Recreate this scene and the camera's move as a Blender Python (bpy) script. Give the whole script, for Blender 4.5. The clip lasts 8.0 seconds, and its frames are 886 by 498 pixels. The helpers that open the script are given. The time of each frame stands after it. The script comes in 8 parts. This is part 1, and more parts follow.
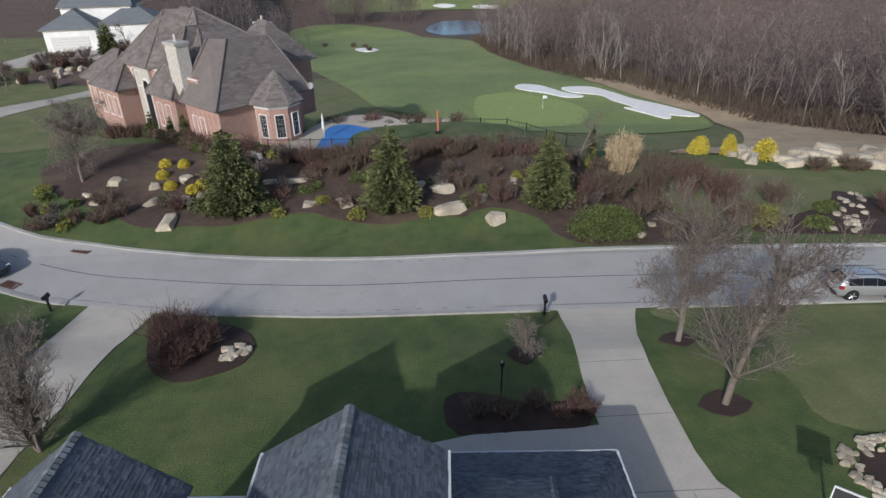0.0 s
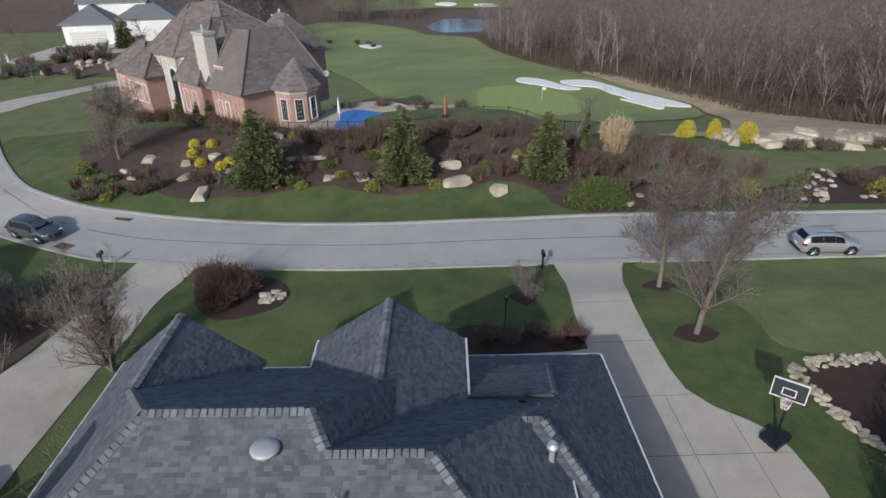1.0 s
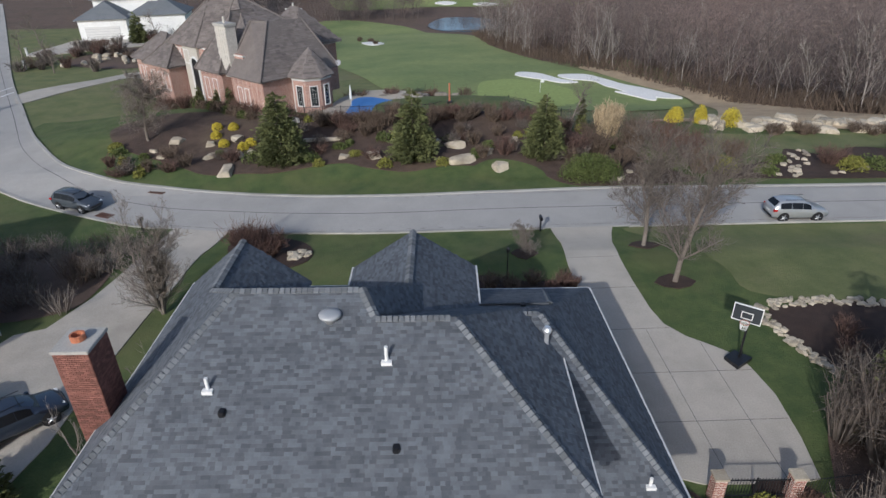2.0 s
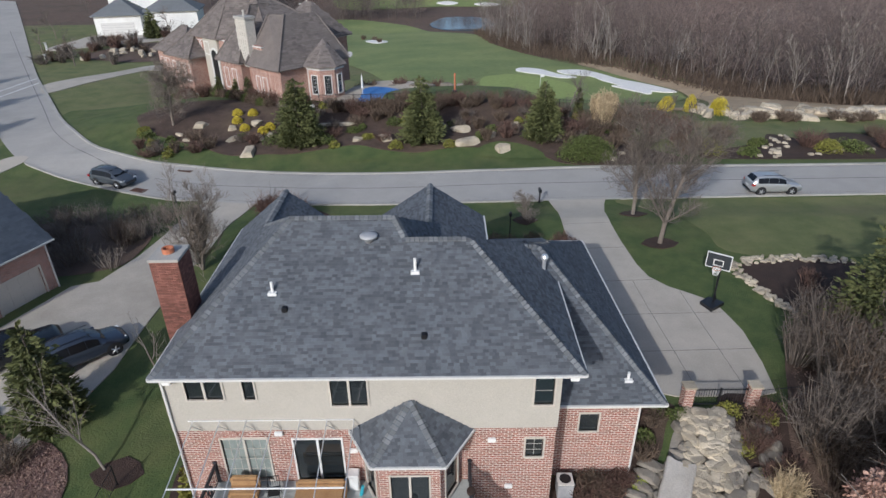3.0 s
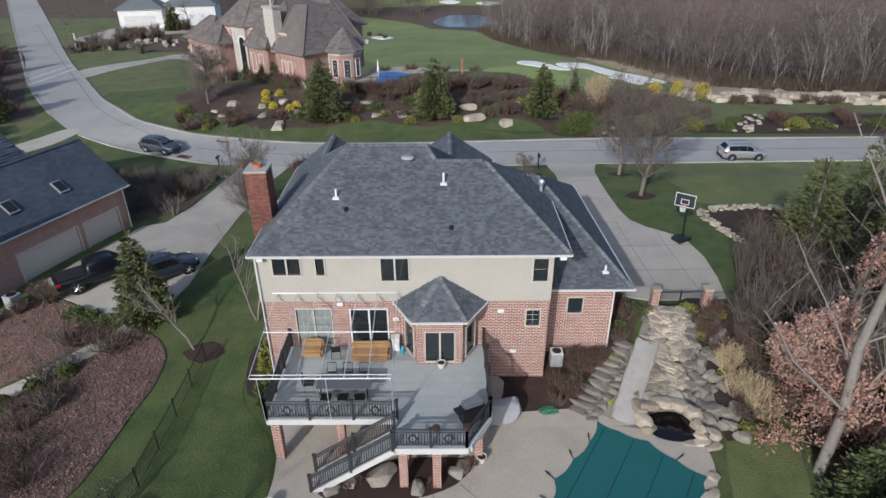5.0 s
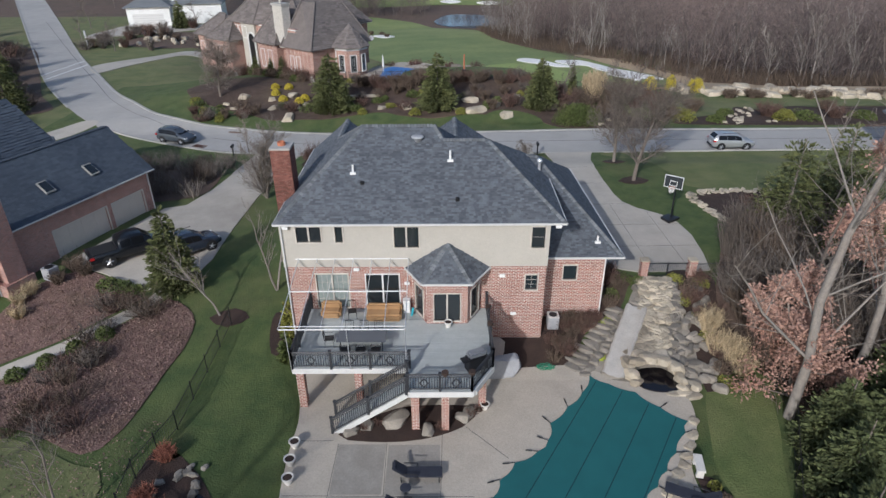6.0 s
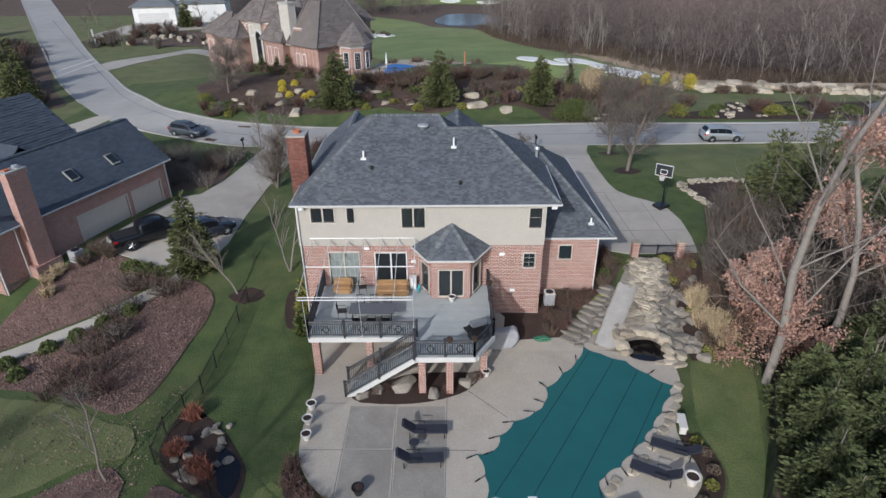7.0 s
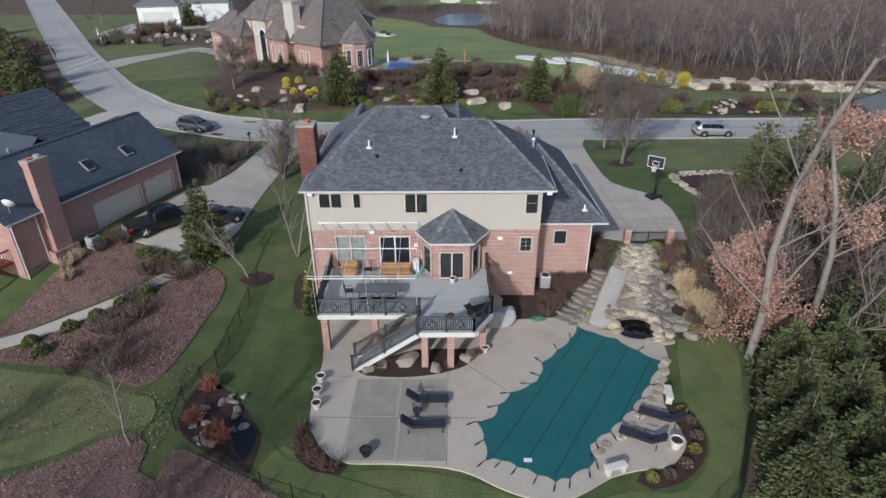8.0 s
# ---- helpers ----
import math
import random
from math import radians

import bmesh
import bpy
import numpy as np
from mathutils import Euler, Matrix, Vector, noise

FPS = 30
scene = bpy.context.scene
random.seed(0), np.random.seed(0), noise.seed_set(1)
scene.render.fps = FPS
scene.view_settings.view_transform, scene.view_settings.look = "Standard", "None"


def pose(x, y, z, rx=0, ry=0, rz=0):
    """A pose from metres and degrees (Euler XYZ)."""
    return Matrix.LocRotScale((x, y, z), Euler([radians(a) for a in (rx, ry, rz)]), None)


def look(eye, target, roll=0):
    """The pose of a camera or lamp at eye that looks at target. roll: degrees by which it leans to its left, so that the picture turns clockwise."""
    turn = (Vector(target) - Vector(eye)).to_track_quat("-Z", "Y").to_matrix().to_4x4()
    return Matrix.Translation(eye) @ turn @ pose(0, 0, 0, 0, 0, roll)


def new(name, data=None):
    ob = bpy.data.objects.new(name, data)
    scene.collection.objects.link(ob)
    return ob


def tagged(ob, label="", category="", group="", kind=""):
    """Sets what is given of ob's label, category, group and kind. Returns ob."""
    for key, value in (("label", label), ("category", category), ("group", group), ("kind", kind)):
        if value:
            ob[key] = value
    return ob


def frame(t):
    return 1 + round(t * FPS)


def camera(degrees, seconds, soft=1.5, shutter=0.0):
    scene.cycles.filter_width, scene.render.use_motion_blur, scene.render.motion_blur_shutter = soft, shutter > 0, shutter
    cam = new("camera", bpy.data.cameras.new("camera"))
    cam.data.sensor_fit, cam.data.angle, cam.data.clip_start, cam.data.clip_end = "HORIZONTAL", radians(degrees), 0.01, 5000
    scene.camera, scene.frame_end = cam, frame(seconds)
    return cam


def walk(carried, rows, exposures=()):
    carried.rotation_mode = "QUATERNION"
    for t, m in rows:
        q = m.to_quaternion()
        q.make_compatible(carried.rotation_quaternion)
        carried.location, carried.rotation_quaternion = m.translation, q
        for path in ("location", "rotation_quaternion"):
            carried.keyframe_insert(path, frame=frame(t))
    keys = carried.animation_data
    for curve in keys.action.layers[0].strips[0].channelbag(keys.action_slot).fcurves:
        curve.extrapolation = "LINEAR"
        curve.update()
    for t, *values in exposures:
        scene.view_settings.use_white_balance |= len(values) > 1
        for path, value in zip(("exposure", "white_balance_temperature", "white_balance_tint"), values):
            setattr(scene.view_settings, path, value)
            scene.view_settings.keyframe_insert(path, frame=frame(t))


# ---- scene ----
cam = camera(71.8, 8.0)
PATH = [
    (0, (-2.038, -0.638, 23.177), (-2.049, 1.118, 22.22), -1.1),
    (0.5, (-2.428, -3.616, 23.209), (-2.439, -1.86, 22.252), -1.1),
    (1, (-2.792, -6.476, 23.227), (-2.802, -4.72, 22.269), -1.0),
    (1.5, (-3.153, -9.323, 23.187), (-3.161, -7.567, 22.23), -1.0),
    (2.8, (-4.153, -16.521, 23.088), (-4.155, -14.764, 22.132), -0.7),
    (3, (-4.278, -17.596, 23.056), (-4.282, -15.838, 22.103), -0.7),
    (3.5, (-4.634, -20.106, 23.07), (-4.638, -18.347, 22.118), -0.6),
    (4, (-4.953, -22.382, 23.048), (-4.956, -20.623, 22.098), -0.5),
    (4.5, (-5.218, -24.469, 22.93), (-5.22, -22.709, 21.979), -0.4),
    (6, (-5.858, -30.118, 22.978), (-5.859, -28.358, 22.028), -0.3),
    (6.5, (-6.012, -31.672, 23.082), (-6.013, -29.912, 22.132), -0.3),
    (7, (-6.131, -33.032, 23.196), (-6.131, -31.272, 22.245), -0.3),
    (7.5, (-6.205, -34.253, 23.259), (-6.204, -32.493, 22.308), -0.3),
    (8, (-6.256, -35.375, 23.282), (-6.254, -33.615, 22.332), -0.2),
]
walk(cam, [(t, look(eye, target, roll)) for t, eye, target, roll in PATH], [(0, 0.08, 6020, 10.5), (2, 0.05, 5960, 10.5), (8, 0.05, 5850, 10.5)])

# ---- light ----
SUN_AZ, SUN_EL = 24.5, 27.5  # the sunlight travels towards +y, turned to +x by SUN_AZ
world = bpy.data.worlds.new("sky")
scene.world = world
world.use_nodes = True
_wn = world.node_tree.nodes
sky = _wn.new("ShaderNodeTexSky")
sky.sky_type = "NISHITA"
sky.sun_disc = False
sky.sun_elevation = radians(SUN_EL)
sky.sun_rotation = radians(180 + SUN_AZ)
sky.air_density, sky.dust_density, sky.ozone_density = 1.0, 2.0, 1.0
_wn["Background"].inputs["Strength"].default_value = 0.12
world.node_tree.links.new(sky.outputs[0], _wn["Background"].inputs["Color"])
sun = new("sun", bpy.data.lights.new("sun", "SUN"))
sun.data.energy, sun.data.angle, sun.data.color = 2.7, radians(0.9), (1.0, 0.955, 0.89)
_s = Vector((math.sin(radians(SUN_AZ)) * math.cos(radians(SUN_EL)), math.cos(radians(SUN_AZ)) * math.cos(radians(SUN_EL)), -math.sin(radians(SUN_EL))))
sun.matrix_world = Matrix.Translation((0, -40, 60)) @ _s.to_track_quat("-Z", "Y").to_matrix().to_4x4()


# ---- materials ----
def node(nt, kind, **values):
    n = nt.nodes.new(kind)
    for k, v in values.items():
        if k in n.inputs:
            n.inputs[k].default_value = v
    return n


def surface(name, c1, c2, scale=4.0, rough=0.8, bump=0.3, fine=40.0, c3=None, big=0.35, metal=0.0, island=0.0, objrand=0.0, dist=0.02, contrast=0.25):
    """Two colours mixed by noise at two scales, a third in large patches, fine relief, and optional shade per piece."""
    m = bpy.data.materials.new(name)
    m.use_nodes = True
    nt = m.node_tree
    b = nt.nodes["Principled BSDF"]
    tc = nt.nodes.new("ShaderNodeNewGeometry")
    n1 = node(nt, "ShaderNodeTexNoise", Scale=scale, Detail=6.0, Roughness=0.65)
    n2 = node(nt, "ShaderNodeTexNoise", Scale=fine, Detail=3.0, Roughness=0.6)
    for n in (n1, n2):
        nt.links.new(tc.outputs["Position"], n.inputs["Vector"])
    ramp = nt.nodes.new("ShaderNodeMapRange")
    ramp.inputs[1].default_value, ramp.inputs[2].default_value = 0.5 - contrast, 0.5 + contrast
    nt.links.new(n1.outputs[0], ramp.inputs[0])
    mix = nt.nodes.new("ShaderNodeMix")
    mix.data_type = "RGBA"
    mix.inputs[6].default_value, mix.inputs[7].default_value = (*c1, 1), (*c2, 1)
    nt.links.new(ramp.outputs[0], mix.inputs[0])
    out = mix.outputs[2]
    if c3:
        n3 = node(nt, "ShaderNodeTexNoise", Scale=scale * 0.17, Detail=4.0, Roughness=0.7)
        nt.links.new(tc.outputs["Position"], n3.inputs["Vector"])
        r3 = nt.nodes.new("ShaderNodeMapRange")
        r3.inputs[1].default_value, r3.inputs[2].default_value, r3.inputs[4].default_value = 0.48, 0.72, big * 2
        nt.links.new(n3.outputs[0], r3.inputs[0])
        m3 = nt.nodes.new("ShaderNodeMix")
        m3.data_type = "RGBA"
        m3.inputs[7].default_value = (*c3, 1)
        nt.links.new(out, m3.inputs[6])
        nt.links.new(r3.outputs[0], m3.inputs[0])
        out = m3.outputs[2]
    hsv = nt.nodes.new("ShaderNodeHueSaturation")
    val = nt.nodes.new("ShaderNodeMapRange")
    val.inputs[3].default_value, val.inputs[4].default_value = 0.72, 1.28
    nt.links.new(n2.outputs[0], val.inputs[0])
    v = val.outputs[0]
    for amount, socket in ((island, tc.outputs["Random Per Island"]), (objrand, None)):
        if amount:
            if socket is None:
                socket = nt.nodes.new("ShaderNodeObjectInfo").outputs["Random"]
            r = nt.nodes.new("ShaderNodeMapRange")
            r.inputs[3].default_value, r.inputs[4].default_value = 1 - amount, 1 + amount
            nt.links.new(socket, r.inputs[0])
            mm = nt.nodes.new("ShaderNodeMath")
            mm.operation = "MULTIPLY"
            nt.links.new(v, mm.inputs[0])
            nt.links.new(r.outputs[0], mm.inputs[1])
            v = mm.outputs[0]
    nt.links.new(v, hsv.inputs["Value"])
    nt.links.new(out, hsv.inputs["Color"])
    nt.links.new(hsv.outputs[0], b.inputs["Base Color"])
    b.inputs["Roughness"].default_value, b.inputs["Metallic"].default_value = rough, metal
    if bump:
        bp = node(nt, "ShaderNodeBump", Strength=bump, Distance=dist)
        nt.links.new(n2.outputs[0], bp.inputs["Height"])
        nt.links.new(bp.outputs[0], b.inputs["Normal"])
    return m


def masonry(name, c1, c2, mortar, bw=0.205, bh=0.07, rough=0.85):
    """Brickwork laid by height and by the way along the wall."""
    m = surface(name, c1, c2, scale=1.3, rough=rough, bump=0.2, fine=30)
    nt = m.node_tree
    b = nt.nodes["Principled BSDF"]
    geo = nt.nodes.new("ShaderNodeNewGeometry")
    sep = nt.nodes.new("ShaderNodeSeparateXYZ")
    add = nt.nodes.new("ShaderNodeMath")
    comb = nt.nodes.new("ShaderNodeCombineXYZ")
    nt.links.new(geo.outputs["Position"], sep.inputs[0])
    nt.links.new(sep.outputs[0], add.inputs[0])
    nt.links.new(sep.outputs[1], add.inputs[1])
    nt.links.new(add.outputs[0], comb.inputs[0])
    nt.links.new(sep.outputs[2], comb.inputs[1])
    br = node(nt, "ShaderNodeTexBrick", Scale=1.0)
    br.inputs["Mortar Size"].default_value, br.inputs["Brick Width"].default_value, br.inputs["Row Height"].default_value = 0.013, bw + 0.014, bh + 0.014
    br.inputs["Color1"].default_value, br.inputs["Color2"].default_value, br.inputs["Mortar"].default_value = (0.75, 0.75, 0.75, 1), (1.3, 1.22, 1.15, 1), (*[a / max(b_, 0.01) for a, b_ in zip(mortar, c1)], 1)
    nt.links.new(comb.outputs[0], br.inputs["Vector"])
    mul = nt.nodes.new("ShaderNodeMix")
    mul.data_type, mul.blend_type = "RGBA", "MULTIPLY"
    mul.inputs[0].default_value = 1.0
    link = b.inputs["Base Color"].links[0]
    src = link.from_socket
    nt.links.new(src, mul.inputs[6])
    nt.links.new(br.outputs["Color"], mul.inputs[7])
    nt.links.new(mul.outputs[2], b.inputs["Base Color"])
    return m


def plain(name, c, rough=0.5, metal=0.0, spec=0.5):
    m = bpy.data.materials.new(name)
    m.use_nodes = True
    b = m.node_tree.nodes["Principled BSDF"]
    b.inputs["Base Color"].default_value, b.inputs["Roughness"].default_value, b.inputs["Metallic"].default_value = (*c, 1), rough, metal
    b.inputs["Specular IOR Level"].default_value = spec
    return m


GRASS = surface("lawn", (0.05, 0.081, 0.022), (0.096, 0.124, 0.037), scale=0.55, fine=9, contrast=0.16, c3=(0.145, 0.132, 0.055), big=0.3, rough=0.95, bump=0.9, dist=0.06)
GRASS_R = surface("winter_lawn", (0.1, 0.122, 0.042), (0.165, 0.172, 0.068), contrast=0.16, scale=0.35, fine=8, c3=(0.19, 0.155, 0.082), big=0.4, rough=0.95, bump=0.8, dist=0.05)
FAIRWAY = surface("fairway", (0.145, 0.195, 0.065), (0.235, 0.275, 0.095), scale=0.045, fine=0.8, contrast=0.16, c3=(0.27, 0.285, 0.12), big=0.3, rough=0.95, bump=0.2)
PUTTING = surface("putting_green", (0.25, 0.31, 0.095), (0.275, 0.335, 0.105), scale=0.08, fine=1.5, rough=0.95, bump=0.1)
ROUGH = surface("dry_grass", (0.52, 0.395, 0.25), (0.37, 0.28, 0.18), scale=0.35, fine=5, c3=(0.24, 0.17, 0.11), rough=0.95, bump=0.9, dist=0.1)
LITTER = surface("leaf_litter", (0.1, 0.066, 0.048), (0.15, 0.1, 0.075), scale=0.6, fine=11, c3=(0.075, 0.06, 0.035), rough=0.95, bump=1.0, dist=0.08)
LEAFBANK = surface("fallen_leaves", (0.15, 0.085, 0.072), (0.26, 0.165, 0.135), scale=2.0, fine=16, c3=(0.12, 0.085, 0.05), rough=0.95, bump=1.0, dist=0.08)
MULCH = surface("mulch", (0.032, 0.02, 0.015), (0.062, 0.036, 0.027), scale=1.5, fine=18, c3=(0.08, 0.05, 0.036), big=0.3, rough=0.95, bump=1.0, dist=0.05)
BANKM = surface("bark_mulch", (0.05, 0.032, 0.024), (0.098, 0.064, 0.048), scale=0.9, fine=16, contrast=0.18, c3=(0.13, 0.095, 0.062), big=0.4, rough=0.95, bump=1.0, dist=0.06)
LAWN_B = surface("sunny_lawn", (0.085, 0.118, 0.034), (0.15, 0.175, 0.058), scale=0.5, fine=9, contrast=0.17, c3=(0.19, 0.175, 0.075), big=0.3, rough=0.95, bump=0.9, dist=0.06)
CARGLASS = plain("tinted_car_glass", (0.008, 0.009, 0.011), 0.2, spec=0.3)
ROADM = surface("worn_concrete_road", (0.36, 0.342, 0.315), (0.43, 0.41, 0.38), scale=0.35, fine=12, c3=(0.28, 0.268, 0.25), big=0.3, rough=0.9, bump=0.15)
CONC = surface("driveway_concrete", (0.42, 0.378, 0.32), (0.5, 0.456, 0.392), scale=0.6, fine=15, c3=(0.3, 0.27, 0.228), big=0.42, rough=0.88, bump=0.15)
PATIO = surface("patio_concrete", (0.43, 0.375, 0.305), (0.5, 0.445, 0.365), scale=0.7, fine=15, c3=(0.33, 0.29, 0.24), big=0.3, rough=0.88, bump=0.15, objrand=0.06)
KERB = surface("kerb_concrete", (0.36, 0.35, 0.32), (0.45, 0.43, 0.4), scale=1.2, fine=15, c3=(0.2, 0.19, 0.17), rough=0.9)
SHINGLE = surface("slate_blue_shingle", (0.078, 0.087, 0.101), (0.12, 0.131, 0.148), scale=1.6, fine=45, c3=(0.15, 0.158, 0.17), big=0.25, rough=0.9, bump=0.3, island=0.3)
SHINGLE_O = surface("slate_blue_shingle_single", (0.078, 0.087, 0.101), (0.12, 0.131, 0.148), scale=1.6, fine=45, c3=(0.15, 0.158, 0.17), big=0.25, rough=0.9, bump=0.3, objrand=0.3)
CAPM = surface("ridge_shingle", (0.13, 0.14, 0.15), (0.19, 0.2, 0.21), scale=2, fine=40, rough=0.9, objrand=0.3)
BRICK = masonry("red_brick", (0.215, 0.075, 0.054), (0.27, 0.103, 0.077), (0.62, 0.53, 0.46), 0.27, 0.088)
BRICKP = surface("chimney_brick", (0.19, 0.075, 0.056), (0.27, 0.12, 0.092), scale=6, fine=60, rough=0.9, objrand=0.3, island=0.3)
MORTAR = surface("mortar", (0.38, 0.33, 0.29), (0.45, 0.4, 0.36), scale=6, fine=60, rough=0.95)
BRICK_N = masonry("rose_brick", (0.34, 0.175, 0.145), (0.4, 0.215, 0.18), (0.45, 0.33, 0.29))
BRICK_M = masonry("salmon_brick", (0.27, 0.14, 0.11), (0.32, 0.175, 0.14), (0.46, 0.34, 0.29))
SIDING = surface("cream_stucco", (0.43, 0.4, 0.35), (0.49, 0.46, 0.405), scale=0.7, fine=25, c3=(0.45, 0.425, 0.375), rough=0.9, bump=0.15)
WHITE = surface("white_paint", (0.74, 0.74, 0.72), (0.8, 0.8, 0.78), scale=1.5, fine=30, c3=(0.62, 0.62, 0.6), rough=0.55, bump=0.05)
TRIM = surface("taupe_frame", (0.5, 0.46, 0.4), (0.56, 0.52, 0.46), scale=2, fine=30, rough=0.6, bump=0.05)
ROOF_N = surface("dark_blue_shingle", (0.05, 0.064, 0.086), (0.07, 0.086, 0.11), scale=1.5, fine=20, c3=(0.085, 0.103, 0.128), rough=0.9, bump=0.35, island=0.15)
ROOF_M = surface("brown_shake", (0.15, 0.127, 0.117), (0.2, 0.175, 0.16), scale=1.2, fine=10, c3=(0.12, 0.105, 0.1), rough=0.95, bump=0.7, island=0.22)
ROOF_W = surface("grey_shingle", (0.13, 0.142, 0.152), (0.17, 0.182, 0.192), scale=0.7, fine=8, rough=0.9, bump=0.3)
STONE = surface("sandstone", (0.41, 0.35, 0.26), (0.55, 0.48, 0.37), scale=1.6, fine=14, contrast=0.17, c3=(0.2, 0.165, 0.12), big=0.4, rough=0.92, bump=0.8, dist=0.05, objrand=0.22)
STONE_G = surface("grey_stone", (0.2, 0.176, 0.145), (0.31, 0.278, 0.232), scale=1.8, fine=14, c3=(0.15, 0.13, 0.105), rough=0.92, bump=0.8, dist=0.05, objrand=0.25)
CHIMST = surface("pale_stone", (0.48, 0.45, 0.4), (0.58, 0.55, 0.5), scale=3, fine=6, rough=0.9, bump=0.6)
DECK = surface("grey_deck_boards", (0.4, 0.42, 0.4), (0.47, 0.49, 0.47), scale=1.5, fine=25, c3=(0.34, 0.36, 0.35), rough=0.75, bump=0.1, objrand=0.04)
RAILM = plain("charcoal_rail", (0.035, 0.037, 0.042), 0.5)
FASCIA = surface("white_fascia", (0.58, 0.575, 0.555), (0.66, 0.655, 0.63), scale=2, fine=20, rough=0.6, bump=0.05)
COVER = surface("green_pool_cover", (0.011, 0.1, 0.102), (0.016, 0.125, 0.127), scale=0.6, fine=60, c3=(0.02, 0.14, 0.14), big=0.3, rough=0.7, bump=0.1)
SEAM = plain("cover_strap", (0.006, 0.04, 0.045), 0.8)
BLUECOVER = surface("blue_pool_cover", (0.045, 0.16, 0.43), (0.06, 0.2, 0.5), scale=0.5, fine=10, rough=0.6, bump=0.3)
SAND = surface("bunker_sand", (0.78, 0.76, 0.72), (0.86, 0.84, 0.8), scale=0.4, fine=3, rough=0.95)
WATER = plain("pond_water", (0.05, 0.075, 0.11), 0.08)
POND_CAVE_DARK = plain("pond_water_and_cave_shade", (0.008, 0.007, 0.009), 0.12)
# Curtains and the sky's reflection are both put into this pane colour.
CURTAIN_SKY = surface("pale_curtain_and_sky_pane", (0.2, 0.23, 0.22), (0.3, 0.34, 0.32), scale=3, fine=14, rough=0.12, bump=0.0)
GLASS = plain("dark_window_glass", (0.02, 0.025, 0.028), 0.06, spec=0.8)
BLACK = plain("black_metal", (0.012, 0.012, 0.014), 0.45)
RUBBER = plain("rubber", (0.015, 0.015, 0.016), 0.85)
STEEL = plain("aluminium_tube", (0.72, 0.73, 0.74), 0.35, 0.6)
CREAM_DOOR = surface("cream_garage_door", (0.6, 0.54, 0.47), (0.65, 0.59, 0.52), scale=1, fine=20, rough=0.6, bump=0.05)
BARK = surface("grey_bark", (0.145, 0.118, 0.095), (0.22, 0.185, 0.155), scale=5, fine=30, c3=(0.28, 0.25, 0.22), rough=0.95, bump=0.8, objrand=0.1)
BARK_P = surface("pale_bark", (0.2, 0.177, 0.152), (0.29, 0.26, 0.23), scale=4, fine=20, c3=(0.2, 0.17, 0.14), rough=0.95, bump=0.7)
TWIG = surface("twigs", (0.11, 0.09, 0.075), (0.16, 0.133, 0.113), scale=1, fine=10, rough=0.95, bump=0.0, island=0.25)
TWIG_G = surface("grey_twigs", (0.17, 0.14, 0.115), (0.23, 0.195, 0.165), scale=1, fine=10, rough=0.95, bump=0.0, island=0.25)
WOODS = surface("far_twigs", (0.115, 0.088, 0.08), (0.18, 0.145, 0.133), scale=0.03, fine=0.4, c3=(0.2, 0.115, 0.095), big=0.35, contrast=0.14, rough=0.95, bump=0.0, island=0.45)
TRUNKS = surface("far_trunks", (0.095, 0.078, 0.068), (0.16, 0.135, 0.118), scale=0.2, fine=3, rough=0.95, bump=0.0, island=0.5)
BIRCH = surface("far_pale_trunks", (0.23, 0.2, 0.175), (0.36, 0.33, 0.29), scale=0.4, fine=3, rough=0.95, bump=0.0, island=0.3)
NEEDLE = surface("conifer_needles", (0.07, 0.082, 0.028), (0.125, 0.135, 0.046), scale=0.9, fine=7, c3=(0.12, 0.13, 0.045), big=0.3, rough=0.85, bump=0.0, island=0.35)
HEMLOCK = surface("hemlock_needles", (0.052, 0.068, 0.024), (0.1, 0.116, 0.042), scale=0.9, fine=7, c3=(0.125, 0.132, 0.048), big=0.3, rough=0.85, bump=0.0, island=0.35)
PATIO2 = surface("stained_patio_concrete", (0.27, 0.245, 0.21), (0.36, 0.33, 0.285), scale=0.8, fine=15, contrast=0.2, c3=(0.22, 0.2, 0.172), rough=0.88, bump=0.15)
SHRUBG = surface("evergreen_shrub", (0.065, 0.09, 0.022), (0.115, 0.135, 0.036), scale=1.2, fine=9, rough=0.85, bump=0.0, island=0.35)
SHRUBY = surface("yellow_green_shrub", (0.16, 0.165, 0.03), (0.23, 0.22, 0.045), scale=1.2, fine=9, rough=0.85, bump=0.0, island=0.3)
GOLD = surface("golden_shrub", (0.46, 0.37, 0.035), (0.58, 0.48, 0.06), scale=1.5, fine=9, rough=0.85, bump=0.0, island=0.25)
REDTWIG = surface("red_brown_shrub", (0.1, 0.058, 0.045), (0.15, 0.09, 0.07), scale=1.2, fine=9, rough=0.95, bump=0.0, island=0.3)
BROWNTWIG = surface("brown_shrub", (0.105, 0.074, 0.052), (0.15, 0.11, 0.08), scale=1.2, fine=9, rough=0.95, bump=0.0, island=0.3)
OAKLEAF = surface("russet_oak_leaf", (0.36, 0.205, 0.155), (0.5, 0.33, 0.26), scale=0.8, fine=6, c3=(0.27, 0.13, 0.09), rough=0.8, bump=0.0, island=0.3)
STRAW = surface("straw_grass", (0.42, 0.32, 0.19), (0.52, 0.42, 0.27), scale=1.5, fine=9, rough=0.95, bump=0.0, island=0.25)
WICKER = surface("tan_furniture_cover", (0.35, 0.2, 0.09), (0.42, 0.26, 0.125), scale=3, fine=30, rough=0.85)
GREYCLOTH = surface("grey_cloth", (0.3, 0.3, 0.31), (0.4, 0.4, 0.41), scale=2, fine=25, rough=0.9)
